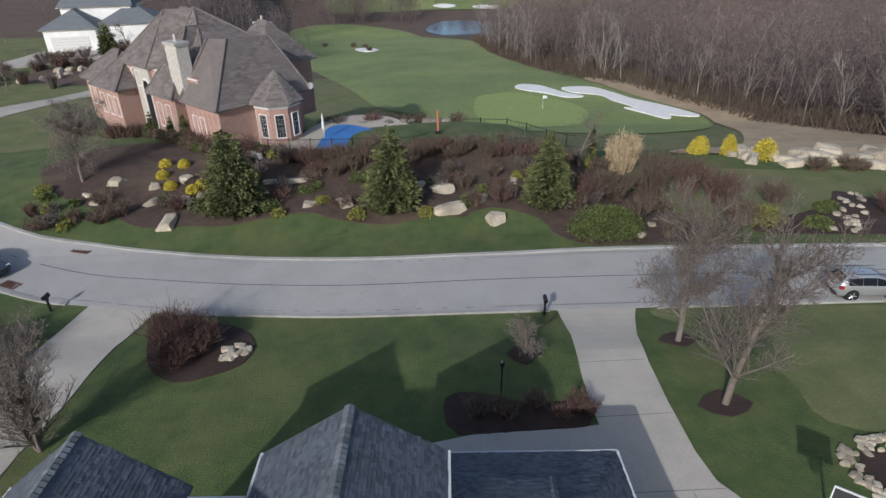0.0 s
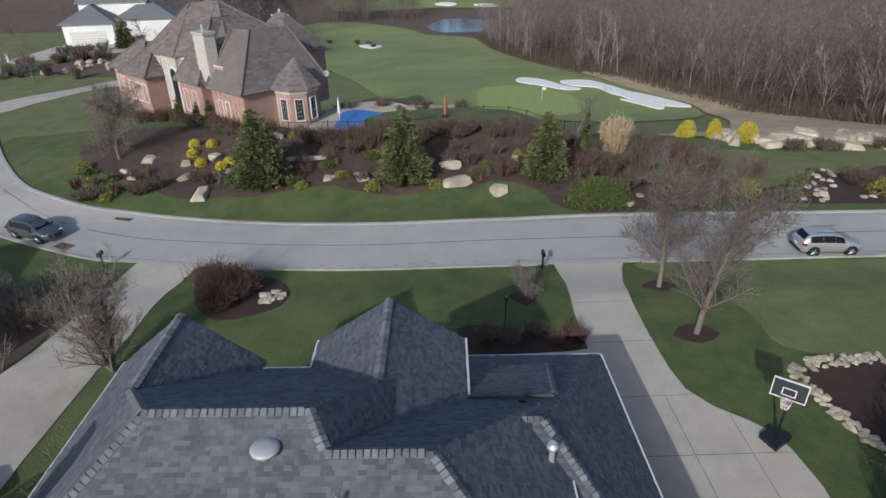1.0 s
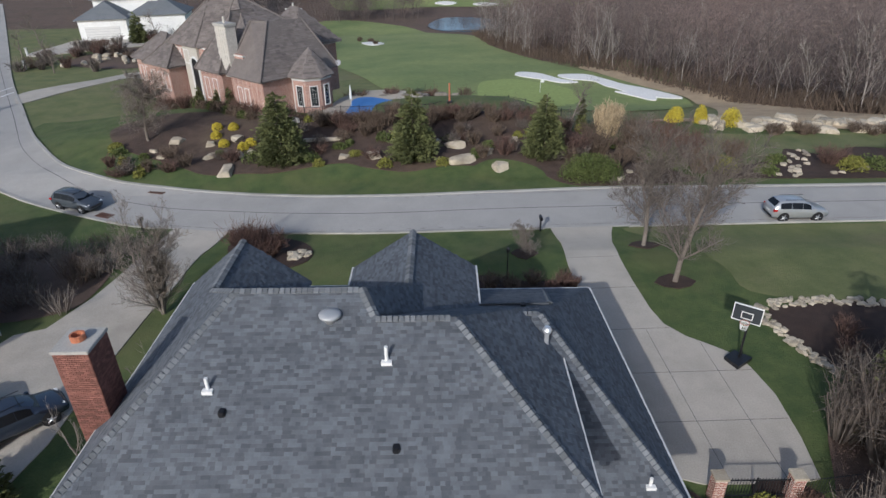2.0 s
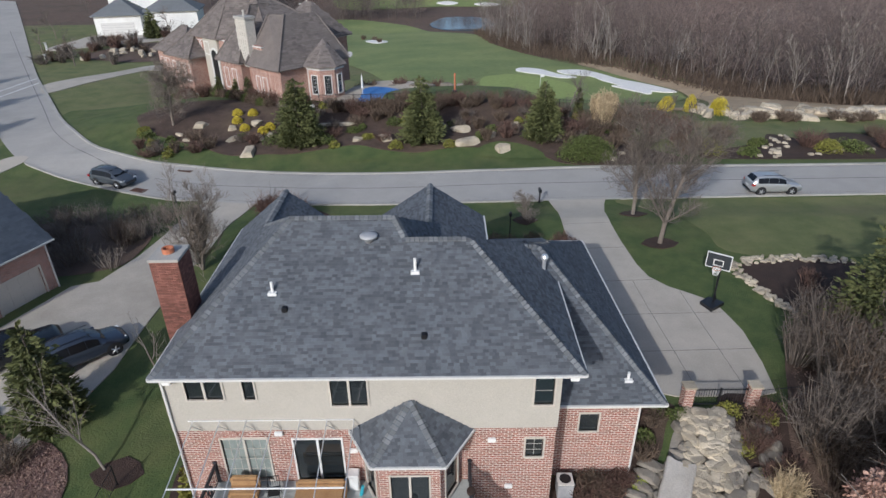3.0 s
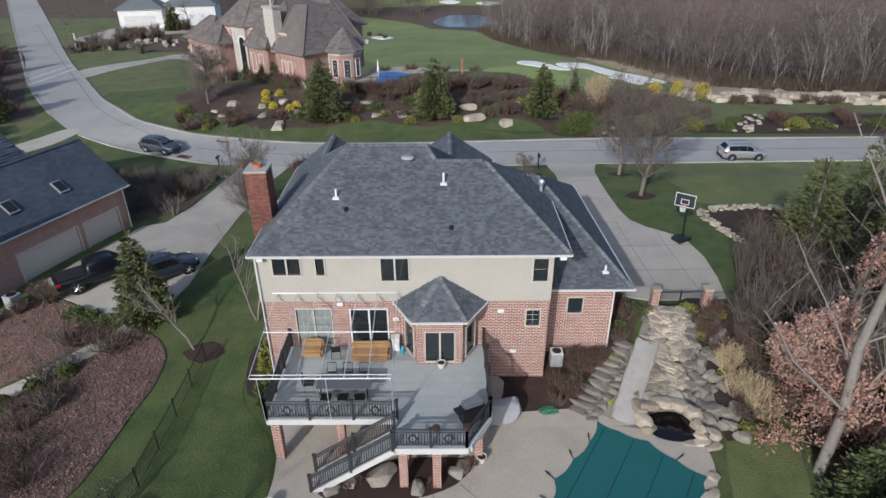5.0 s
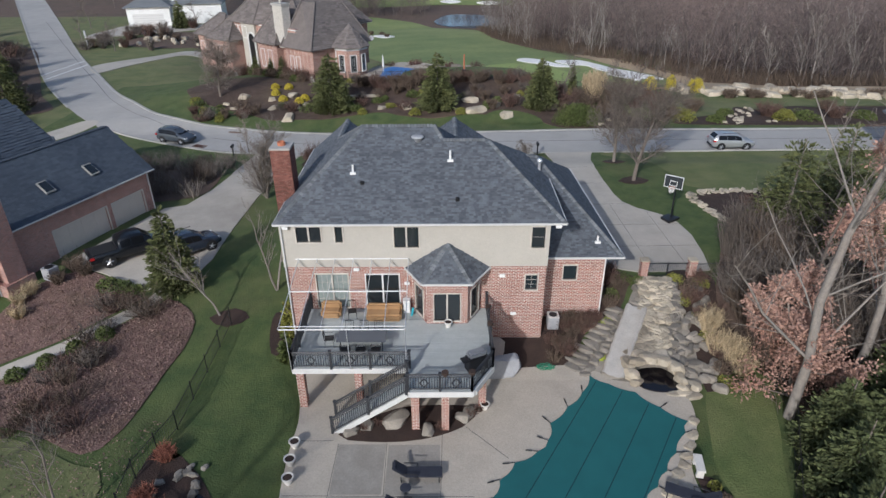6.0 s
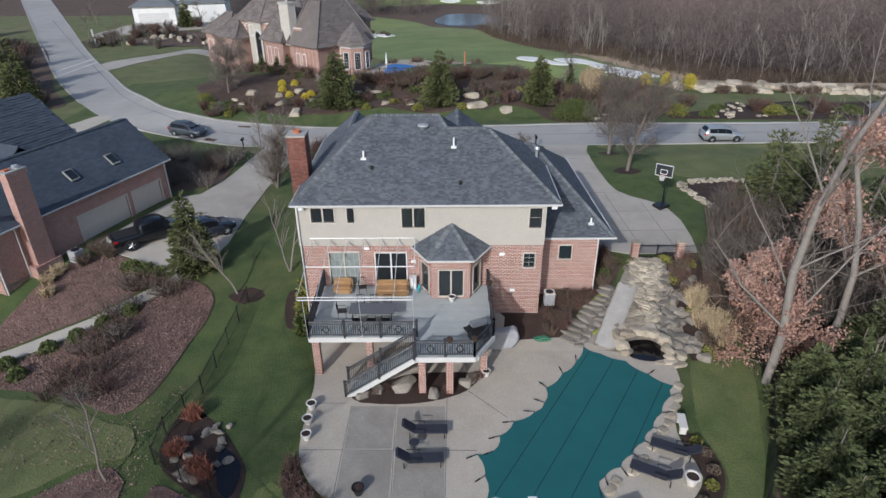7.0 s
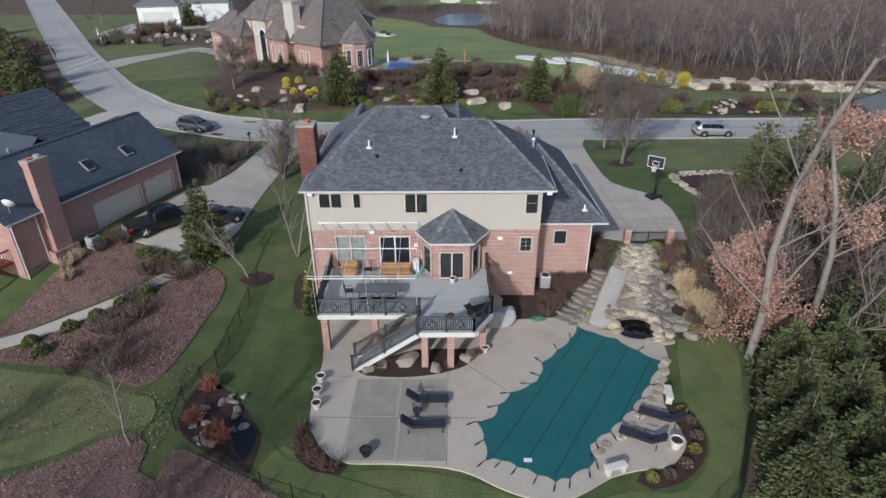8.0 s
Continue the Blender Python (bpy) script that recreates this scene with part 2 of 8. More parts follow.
NAVY = surface("navy_sling", (0.022, 0.024, 0.036), (0.034, 0.037, 0.052), scale=2, fine=40, rough=0.8)
TERRA = surface("white_stone_pot", (0.6, 0.57, 0.52), (0.7, 0.67, 0.62), scale=4, fine=30, rough=0.8)
CLAY = surface("terracotta", (0.42, 0.14, 0.07), (0.5, 0.19, 0.1), scale=4, fine=30, rough=0.85)
LIGHTM = plain("lamp_glass", (0.8, 0.8, 0.78), 0.3)
PAINT_S = plain("silver_car_paint", (0.5, 0.51, 0.52), 0.28, 0.55)
PAINT_G = plain("grey_car_paint", (0.11, 0.125, 0.145), 0.25, 0.4)
PAINT_B = plain("black_car_paint", (0.012, 0.014, 0.018), 0.2, 0.2)
PAINT_D = plain("blue_grey_car_paint", (0.06, 0.075, 0.105), 0.25, 0.4)
LAMP_R = plain("red_tail_light", (0.4, 0.02, 0.02), 0.2)
RIMM = plain("alloy_rim", (0.55, 0.56, 0.57), 0.3, 0.7)


# ---- geometry helpers ----
def part(name, bm, material, parent, label=""):
    """Links a bmesh as one mesh object under a thing or a part."""
    me = bpy.data.meshes.new(name)
    if isinstance(bm, bmesh.types.BMesh):
        bm.to_mesh(me)
        bm.free()
    else:
        me.from_pydata([tuple(p) for p in bm[0]], [], bm[1])
    me.materials.append(material)
    ob = new(name, me)
    ob.parent = parent
    if label:
        ob["label"] = label
    return ob


def thing(name, label, category, at=(0, 0, 0), rz=0.0, group="", kind=""):
    e = new(name)
    e.matrix_basis = pose(at[0], at[1], at[2], 0, 0, rz)
    e.empty_display_size = 0.2
    return tagged(e, label, category, group, kind)


def lone(name, bm, material, label, category, at=(0, 0, 0), rz=0.0, group="", kind=""):
    ob = part(name, bm, material, None)
    ob.matrix_basis = pose(at[0], at[1], at[2], 0, 0, rz)
    return tagged(ob, label, category, group, kind)


def B(*boxes, bevel=0.0):
    """A bmesh of boxes (x0, x1, y0, y1, z0, z1)."""
    bm = bmesh.new()
    for x0, x1, y0, y1, z0, z1 in boxes:
        v = [bm.verts.new((x, y, z)) for z in (z0, z1) for x, y in ((x0, y0), (x1, y0), (x1, y1), (x0, y1))]
        for f in ((3, 2, 1, 0), (4, 5, 6, 7), (0, 1, 5, 4), (1, 2, 6, 5), (2, 3, 7, 6), (3, 0, 4, 7)):
            bm.faces.new([v[i] for i in f])
    if bevel:
        bmesh.ops.bevel(bm, geom=bm.edges[:], offset=bevel, segments=2, affect="EDGES")
    return bm


def weld(bm):
    bmesh.ops.remove_doubles(bm, verts=bm.verts[:], dist=0.0005)
    return bm


def extrude(poly, z0, z1, bm=None):
    bm = bm or bmesh.new()
    lo = [bm.verts.new((x, y, z0)) for x, y in poly]
    hi = [bm.verts.new((x, y, z1)) for x, y in poly]
    n = len(poly)
    bm.faces.new(lo[::-1])
    bm.faces.new(hi)
    for i in range(n):
        bm.faces.new((lo[i], lo[(i + 1) % n], hi[(i + 1) % n], hi[i]))
    return bm


def slab(pts, thick=0.12, bm=None):
    """A planar sheet of some thickness below the given points (counter-clockwise from above)."""
    bm = bm or bmesh.new()
    hi = [bm.verts.new(p) for p in pts]
    lo = [bm.verts.new((p[0], p[1], p[2] - thick)) for p in pts]
    n = len(pts)
    bm.faces.new(hi)
    bm.faces.new(lo[::-1])
    for i in range(n):
        bm.faces.new((lo[i], lo[(i + 1) % n], hi[(i + 1) % n], hi[i]))
    return bm


def rod(p0, p1, r0, r1=None, n=8, bm=None):
    """A tapered round bar from p0 to p1."""
    bm = bm or bmesh.new()
    r1 = r0 if r1 is None else r1
    p0, p1 = Vector(p0), Vector(p1)
    q = (p1 - p0).to_track_quat("Z", "Y").to_matrix()
    a = [bm.verts.new(p0 + q @ Vector((math.cos(k * 6.2832 / n) * r0, math.sin(k * 6.2832 / n) * r0, 0))) for k in range(n)]
    b = [bm.verts.new(p1 + q @ Vector((math.cos(k * 6.2832 / n) * r1, math.sin(k * 6.2832 / n) * r1, 0))) for k in range(n)]
    for k in range(n):
        bm.faces.new((a[k], a[(k + 1) % n], b[(k + 1) % n], b[k]))
    bm.faces.new(a[::-1])
    bm.faces.new(b)
    return bm


def lathe(profile, n=20, bm=None):
    """A round body from (radius, height) pairs."""
    bm = bm or bmesh.new()
    rings = [[bm.verts.new((r * math.cos(k * 6.2832 / n), r * math.sin(k * 6.2832 / n), z)) for k in range(n)] for r, z in profile]
    for a, b in zip(rings, rings[1:]):
        for k in range(n):
            bm.faces.new((a[k], a[(k + 1) % n], b[(k + 1) % n], b[k]))
    bm.faces.new(rings[0][::-1])
    bm.faces.new(rings[-1])
    return bm


def smooth(ob):
    for p in ob.data.polygons:
        p.use_smooth = True
    return ob


def curve_points(pts, step=1.0):
    """A smooth line through the points (Catmull-Rom)."""
    P_ = [Vector((*p, 0)) if len(p) == 2 else Vector(p) for p in pts]
    P_ = [P_[0] * 2 - P_[1]] + P_ + [P_[-1] * 2 - P_[-2]]
    out = []
    for a, b, c, d in zip(P_, P_[1:], P_[2:], P_[3:]):
        n = max(1, int((c - b).length / step))
        for i in range(n):
            t = i / n
            out.append(0.5 * ((2 * b) + (c - a) * t + (2 * a - 5 * b + 4 * c - d) * t * t + (3 * b - a - 3 * c + d) * t ** 3))
    out.append(P_[-2])
    return [(v.x, v.y) for v in out]


def ring_points(pts, step=0.5):
    """A smooth closed line through the points."""
    n = len(pts)
    P_ = [Vector((*p, 0)) for p in pts]
    out = []
    for i in range(n):
        a, b, c, d = P_[i - 1], P_[i], P_[(i + 1) % n], P_[(i + 2) % n]
        k = max(1, int((c - b).length / step))
        for j in range(k):
            t = j / k
            v = 0.5 * ((2 * b) + (c - a) * t + (2 * a - 5 * b + 4 * c - d) * t * t + (3 * b - a - 3 * c + d) * t ** 3)
            out.append((v.x, v.y))
    return out


def inside(poly, x, y):
    c = False
    for (x0, y0), (x1, y1) in zip(poly, poly[1:] + poly[:1]):
        if (y0 > y) != (y1 > y) and x < (x1 - x0) * (y - y0) / (y1 - y0) + x0:
            c = not c
    return c


def S(a, b, v):
    t = min(1.0, max(0.0, (v - a) / (b - a)))
    return t * t * (3 - 2 * t)


# ---- ground ----
def road_z(x):
    return 1.2 - 1.1 * S(0, -36, x)


def ground_z(x, y):
    """Height of the ground: flat patio, a bank up to the front lawn, the road, the garden bank and the falling golf valley."""
    yard = 1.6 - 0.7 * S(2, -22, x)
    lo, hi = -4.5 + 1.0 * S(-10, 6, x), 6.0 + 8.0 * S(-2, -17, x)
    z = yard * S(lo, hi, y)
    z -= 1.3 * S(-24, -36, x) * S(8, -2, y)
    z += 0.15 * S(14, 22, y) * S(-20, 0, x) * S(30, 26, y)
    if y > 26:
        z += (road_z(x) - z) * S(26, 31, y)
    if y > 40:
        left = S(14, 4, x)
        z += (0.9 * S(40.5, 47, y) + 1.3 * S(47, 57, y)) * left * S(-60, -36, x - 0.25 * (y - 50)) * S(92, 66, y)
        z -= 0.6 * S(41, 56, y) * (1 - left) * S(92, 66, y)
    if y > 58:
        fall = -0.215 * min(y - 58, 36) - 0.045 * max(0, min(y, 126) - 94) - 0.092 * max(0, min(y, 262) - 126) + 0.11 * max(0, y - 345)
        side = S(-52, -26, x + 0.2 * (y - 64)) * S(60, 76, y + 0.6 * max(0, x))
        z += fall * (0.05 + 0.95 * side) * S(58, 70, y)
    if x > 60:
        z += -0.03 * (min(x, 260) - 60)
    return z


def drape(poly, dz=0.05, step=0.8, fn=ground_z, skirt=True):
    """A sheet that follows the ground inside the outline, with a turned-down rim."""
    from mathutils.geometry import delaunay_2d_cdt
    b = []
    for (x0, y0), (x1, y1) in zip(poly, poly[1:] + poly[:1]):
        n = max(1, int(math.hypot(x1 - x0, y1 - y0) / step))
        b += [(x0 + (x1 - x0) * i / n, y0 + (y1 - y0) * i / n) for i in range(n)]
    xs, ys = [p[0] for p in b], [p[1] for p in b]
    inner = []
    y = min(ys) + step / 2
    while y < max(ys):
        x = min(xs) + step / 2
        while x < max(xs):
            if inside(b, x, y):
                inner.append((x, y))
            x += step
        y += step
    n = len(b)
    v, _, f, _, _, _ = delaunay_2d_cdt([Vector(p) for p in b + inner], [(i, (i + 1) % n) for i in range(n)], [list(range(n))], 1, 1e-4)
    bm = bmesh.new()
    vs = [bm.verts.new((p.x, p.y, fn(p.x, p.y) + dz)) for p in v]
    for t in f:
        bm.faces.new([vs[i] for i in t])
    bmesh.ops.recalc_face_normals(bm, faces=bm.faces[:])
    if bm.faces and sum(q.normal.z for q in bm.faces) < 0:
        bmesh.ops.reverse_faces(bm, faces=bm.faces[:])
    rim = [e for e in bm.edges if e.is_boundary] if skirt else []
    r = bmesh.ops.extrude_edge_only(bm, edges=rim) if rim else {"geom": ()}
    for q in r["geom"]:
        if isinstance(q, bmesh.types.BMVert):
            q.co.z -= dz + 0.06
    return bm


def ground_sheet():
    def axis(lo, a, b, hi, fine):
        out = []
        v = a
        while v > lo:
            out.append(v)
            v -= fine * (1 + 0.12 * (a - v) / fine)
        out = out[::-1] + [a + fine * i for i in range(1, int((b - a) / fine))]
        v = b
        while v < hi:
            out.append(v)
            v += fine * (1 + 0.12 * (v - b) / fine)
        return out
    xs, ys = axis(-2600, -104, 46, 2600, 0.7), axis(-2600, -24, 130, 3000, 0.7)
    verts = [(x, y, ground_z(x, y)) for y in ys for x in xs]
    w = len(xs)
    faces = [(j * w + i, j * w + i + 1, (j + 1) * w + i + 1, (j + 1) * w + i) for j in range(len(ys) - 1) for i in range(w - 1)]
    g = smooth(part("ground", (verts, faces), GRASS, None))
    tagged(g, "green winter lawn over gently rolling ground", "ground", kind="structure")
    for m in (GRASS_R, LITTER, ROUGH):
        g.data.materials.append(m)
    for p in g.data.polygons:
        x, y, _ = p.center
        if y > 66 or y < -26 or x > 44 or x < -56:
            p.material_index = 1 if y > 66 and -66 < x < 47 and y < 150 else 2
            if x < -52 and 30 < y < 150:
                p.material_index = 1
    return g


ground_sheet()


# ---- road, kerbs, drives and beds ----
NEAR = curve_points([(150, 34), (60, 32.3), (28.9, 31.9), (9.7, 31.5), (-6.4, 31.2), (-14.7, 31.9), (-21.2, 32.8), (-26.2, 34.0), (-29.8, 34.8), (-34.1, 36.5), (-40, 39.2), (-45.1, 42), (-50.1, 45.4), (-56.7, 52.7), (-66, 64.4), (-73.5, 75), (-85, 92.5), (-105, 123), (-137, 172), (-165, 215)], 1.5)
FAR = curve_points([(150, 42), (60, 39.8), (33.4, 39.2), (11.8, 39.3), (2.4, 38.8), (-6.9, 38.5), (-15.4, 39.3), (-23.7, 41.1), (-30.2, 42.7), (-37, 44.6), (-44, 49), (-53.3, 60), (-63.5, 74.4), (-76.5, 93), (-98, 126.5), (-126, 170), (-150, 207)], 1.5)
road = lone("road", drape(NEAR + FAR[::-1], 0.05, 1.2), ROADM, "worn pale grey concrete street with tar seams", "road", kind="structure")


def ribbon(line, half, dz, width_z=0.0):
    """A narrow strip that follows the ground along a line."""
    bm = bmesh.new()
    prev = None
    for i, (x, y) in enumerate(line):
        a, b = line[max(0, i - 1)], line[min(len(line) - 1, i + 1)]
        d = Vector((b[0] - a[0], b[1] - a[1])).normalized()
        n = Vector((-d.y, d.x)) * half
        row = [bm.verts.new((x + n.x * k, y + n.y * k, ground_z(x, y) + h)) for k, h in ((1, -0.1), (1, dz), (-1, dz), (-1, -0.1))]
        if prev:
            for k in range(3):
                bm.faces.new((prev[k], prev[k + 1], row[k + 1], row[k]))
        prev = row
    bmesh.ops.recalc_face_normals(bm, faces=bm.faces[:])
    return bm


kerb_gaps = [(4.8, 10.0), (-26.6, -21.0), (-57, -49)]
runs, run = [], []
for p in NEAR:
    if any(a < p[0] < b for a, b in kerb_gaps):
        if len(run) > 1:
            runs.append(run)
        run = []
    else:
        run.append(p)
runs.append(run)
for r in runs + [FAR]:
    lone("kerb", ribbon(r, 0.16, 0.14), KERB, "pale concrete kerb along the street", "kerb", kind="structure")

TAR = plain("tar_seam", (0.1, 0.1, 0.1), 0.7)
seam_line = curve_points([(60, 36), (9.7, 35.4), (-6.5, 34.9), (-15, 35.6), (-22.5, 37), (-30, 38.9), (-40, 43.8), (-50, 53), (-62, 70), (-80, 96), (-110, 140)], 1.5)
lone("road_seam", ribbon(seam_line, 0.045, 0.052), TAR, "dark tar seam down the middle of the street", "seam", kind="structure")
for off, line in ((0.55, NEAR), (-0.55, FAR)):
    lone("road_seam", ribbon([(x, y + off) for x, y in line if -30 < x < 60], 0.025, 0.05), TAR, "dark tar seam beside the kerb", "seam", kind="structure")

for a, b in (((-73.6, 74.6), (-72.8, 87.4)), ((-71.2, 71.4), (-70.4, 84.2))):
    lone("crossing_line", ribbon([a, ((a[0] + b[0]) / 2, (a[1] + b[1]) / 2), b], 0.12, 0.062), WHITE, "worn white line painted across the street", "road marking", kind="structure")


def bed(name, poly, material, label, category, dz=0.06, step=0.7, closed=True):
    return lone(name, drape(ring_points(poly, 0.7) if closed else poly, dz, step, skirt=material not in (GRASS, GRASS_R, LAWN_B, FAIRWAY, PUTTING, LEAFBANK, LITTER, ROUGH)), material, label, category, kind="structure")


bed("driveway", [(4.9, 31.3), (5.2, 28.5), (5.0, 24.7), (5.0, 22.3), (5.1, 20.9), (4.0, 20.7), (-1.0, 20.4), (-3.2, 19.9), (-3.4, 18.9), (-1.5, 19.1), (1.0, 16.8), (3.5, 16.2), (4.2, 15.9), (4.6, 7.0), (7.4, 6.0), (11.6, 6.0), (12.5, 6.2), (12.9, 8.6), (13.1, 11.5), (12.8, 13.6), (12.4, 14.7), (11.5, 15.5), (10.3, 16.4), (9.4, 17.6), (9.05, 19.2), (8.85, 22.2), (8.8, 25.5), (9.0, 28.3), (9.5, 30.4), (9.9, 31.6)], CONC, "pale concrete driveway with joints and stains", "driveway", closed=False)
for a, b in (((5.1, 21.4), (8.8, 21.6)), ((5.0, 25.5), (8.7, 25.7)), ((4.6, 17.0), (9.6, 17.2)), ((4.7, 13.2), (12.8, 13.4)), ((4.7, 9.6), (12.9, 9.8)), ((8.2, 17.0), (8.6, 6.1)), ((10.9, 15.8), (11.1, 6.1))):
    lone("driveway_joint", ribbon([(a[0] + (b[0] - a[0]) * i / 12, a[1] + (b[1] - a[1]) * i / 12) for i in range(13)], 0.012, 0.066), TAR, "dark joint in the driveway concrete", "joint", kind="structure")
bed("front_bed", [(-2.2, 23.0), (-0.6, 23.3), (1.7, 22.5), (3.4, 22.5), (4.7, 22.6), (4.95, 21.5), (4.6, 20.85), (3.0, 20.75), (-1.6, 20.5)], MULCH, "dark mulched bed beside the front path", "flower bed")
bed("tree_bed", [(1.2, 26.4), (2.2, 25.4), (3.2, 26.3), (2.3, 27.4)], MULCH, "round mulched bed", "flower bed")
bed("tree_bed", [(10.0, 27.6), (11.3, 26.8), (12.4, 27.6), (11.2, 28.6)], MULCH, "round mulched bed under a tree", "flower bed")
bed("tree_bed", [(10.2, 22.1), (11.6, 21.3), (13.0, 22.2), (11.6, 23.2)], MULCH, "round mulched bed under a tree", "flower bed")
bed("island_bed", [(-20.5, 30.2), (-19.1, 26.8), (-17.1, 25.3), (-15.4, 25.6), (-13.6, 26.7), (-13.5, 28.6), (-14.8, 30.4), (-17.3, 31.4), (-19.6, 31.6)], MULCH, "mulched island bed in the front lawn", "flower bed")
bed("stone_edged_bed", [(16.2, 18.9), (18, 19.2), (23.5, 19.4), (25, 15), (20, 12.5), (17.4, 13.6), (16.2, 16.2)], MULCH, "dark mulched bed edged with stones", "flower bed")
bed("right_lawn", [(10.6, 31.1), (14, 31.4), (30, 31.4), (60, 31.8), (60, 22), (30, 20), (17, 20.4), (15.6, 24), (14, 28), (11.5, 30)], GRASS_R, "pale winter lawn beside the street", "lawn", dz=0.035)
bed("garden_bank", [(-37, 50.5), (-32, 47.8), (-27.4, 44.8), (-23, 44.6), (-20, 44.4), (-14, 45.6), (-11, 44.4), (-7, 43.4), (-3, 44.2), (2, 43.8), (5, 43.2), (7.2, 41.0), (9, 40.0), (14, 40.0), (20, 41.2), (16, 47), (18, 52), (12, 56), (4, 57), (-5, 56.8), (-18, 58.3), (-24, 60), (-31, 62), (-38, 62), (-42, 58), (-40, 53)], BANKM, "dark mulched garden bank with boulders", "flower bed")
bed("verge", [(-10, 42.6), (-13.5, 45.2), (-18, 44.0), (-16, 42.2)], GRASS, "grass tongue on the garden bank", "lawn", dz=0.09)
bed("verge", [(-1, 42.6), (1.5, 45.2), (5.5, 43.6), (5.6, 41.4)], GRASS, "grass tongue on the garden bank", "lawn", dz=0.09)
bed("far_garden", [(22, 42), (28, 41.0), (45, 40.8), (60, 42), (60, 50), (46, 49), (40, 51), (33, 50.5), (27, 46)], MULCH, "dark mulched garden with rocks beside the street", "flower bed")
bed("far_lawn", [(18, 44), (26, 44.5), (31, 47.6), (33, 50), (36, 47.4), (40, 50.2), (46, 50), (60, 51), (60, 56), (36, 55.4), (22, 56.5), (17, 53)], GRASS_R, "pale winter lawn beyond the street", "lawn", dz=0.09)
bed("rough_strip", [(22, 62), (28, 60.5), (36, 58), (60, 55), (120, 52), (120, 75), (72, 68), (58, 72), (54, 80), (51, 90), (49, 101), (42, 113), (38, 124), (31, 136), (28.6, 133), (32.6, 119.5), (36.6, 109), (40.9, 99.6), (40.2, 90), (38.5, 80), (32, 68)], ROUGH, "tall straw-coloured rough beside the golf course", "grass", step=2.5, dz=0.17)
bed("neighbour_drive", [(-26.3, 34.1), (-26.9, 30), (-26.6, 26.2), (-27.2, 22.6), (-28.4, 19.0), (-30.0, 18.4), (-33.6, 9.2), (-30, 7.6), (-26.5, 5.6), (-23.8, 6.4), (-23.0, 9.6), (-22.9, 14.2), (-22.6, 20.5), (-22.2, 24), (-22.1, 29), (-21.3, 32.8)], CONC, "pale concrete driveway of the neighbouring house", "driveway", closed=False)
bed("side_road", [(-49.2, 44.9), (-51.4, 46.6), (-53.6, 43.4), (-58, 37), (-62, 33), (-58, 30.5), (-53, 37.4)], CONC, "pale concrete drive joining the street", "driveway")
bed("neighbour_walk", curve_points([(-38, -5.2), (-35.0, -3.4), (-33.3, -2.6), (-31.2, -1.3), (-29.3, -0.3), (-27.6, 1.3), (-25.3, 3.6), (-24.4, 5.6)], 1) + curve_points([(-25.3, 6.0), (-25.9, 4.5), (-28.0, 2.4), (-29.8, 0.8), (-31.8, -0.2), (-33.9, -1.4), (-35.7, -2.3), (-38.6, -4.0)], 1), CONC, "pale curving concrete footpath", "path", closed=False)
BANK_UPPER = [(-31.5, 8.0), (-27.2, 5.4), (-26.2, 4.8), (-28.2, 2.6), (-30.0, 1.0), (-32.0, 0.0), (-34.1, -1.2), (-36.5, -2.6), (-36, 1), (-34.6, 6)]
BANK_MAIN = [(-25.2, 3.4), (-27.5, 1.0), (-29.2, -0.6), (-31.1, -1.6), (-33.2, -2.9), (-35.0, -3.7), (-34.6, -4.6), (-31.3, -5.6), (-27.4, -6.8), (-23.6, -8.6), (-22.5, -7.4), (-22.1, -5.3), (-21.9, -2.3), (-21.6, -0.4), (-21.8, 2.2), (-22.9, 3.8), (-24.4, 4.6)]
BANK_FOOT = [(-34, -15.8), (-27.4, -14.8), (-24.9, -13.8), (-23.6, -12.6), (-22.1, -12.1), (-21.1, -13.0), (-20.9, -14.6), (-19.8, -15.2), (-19.7, -13.2), (-18.2, -13.7), (-16.7, -14.5), (-15.0, -15.3), (-13.4, -16.4), (-10, -19), (-14, -24), (-40, -24)]
bed("leaf_slope", BANK_UPPER, LEAFBANK, "bank covered in fallen brown leaves", "leaves")
bed("leaf_slope", BANK_MAIN, LEAFBANK, "bank covered in fallen brown leaves", "leaves")
bed("leaf_slope", BANK_FOOT, LEAFBANK, "ground covered in fallen brown leaves", "leaves")
bed("back_lawn", [(8.6, -4.2), (10.6, -2.4), (12.3, -2.4), (11.4, -6.6), (10.3, -9.4), (9.4, -12.0), (8.0, -14.6), (6.5, -16.5), (3, -18.8), (-6, -19.4), (-11, -17.6), (-13.6, -16.2), (-15.2, -15.0), (-14.2, -13), (-12, -14.6), (-8, -14.6), (-4.5, -15.4), (-1.4, -16.8), (2.4, -15.9), (5, -15.8), (7.2, -13), (7, -10), (7.4, -8)], LAWN_B, "bright mown back lawn round the pool patio", "lawn", dz=0.03)
bed("back_lawn", [(-13.8, -5), (-13.7, -11), (-15.4, -10.4), (-17.4, -8.2), (-19.6, -8.4), (-19.6, 0), (-19, 3), (-16.8, 3.2), (-16.4, -1)], GRASS, "mown side lawn beside the deck", "lawn", dz=0.03)
bed("thin_lawn", [(-38, -4.6), (-34.4, -5.2), (-31.2, -6.3), (-27.4, -7.4), (-23.6, -9.2), (-22.2, -9.6), (-21.6, -11.4), (-23.8, -12.1), (-25.1, -13.3), (-27.6, -14.2), (-34, -15.2), (-40, -15)], GRASS_R, "thin olive lawn strewn with leaves", "lawn", dz=0.05)
bed("shady_bed", [(-32, 30), (-28, 27), (-27.4, 23), (-28.6, 20.6), (-34, 20), (-40, 26), (-37, 31)], LITTER, "bare brown shrub bed beside the drive", "flower bed")
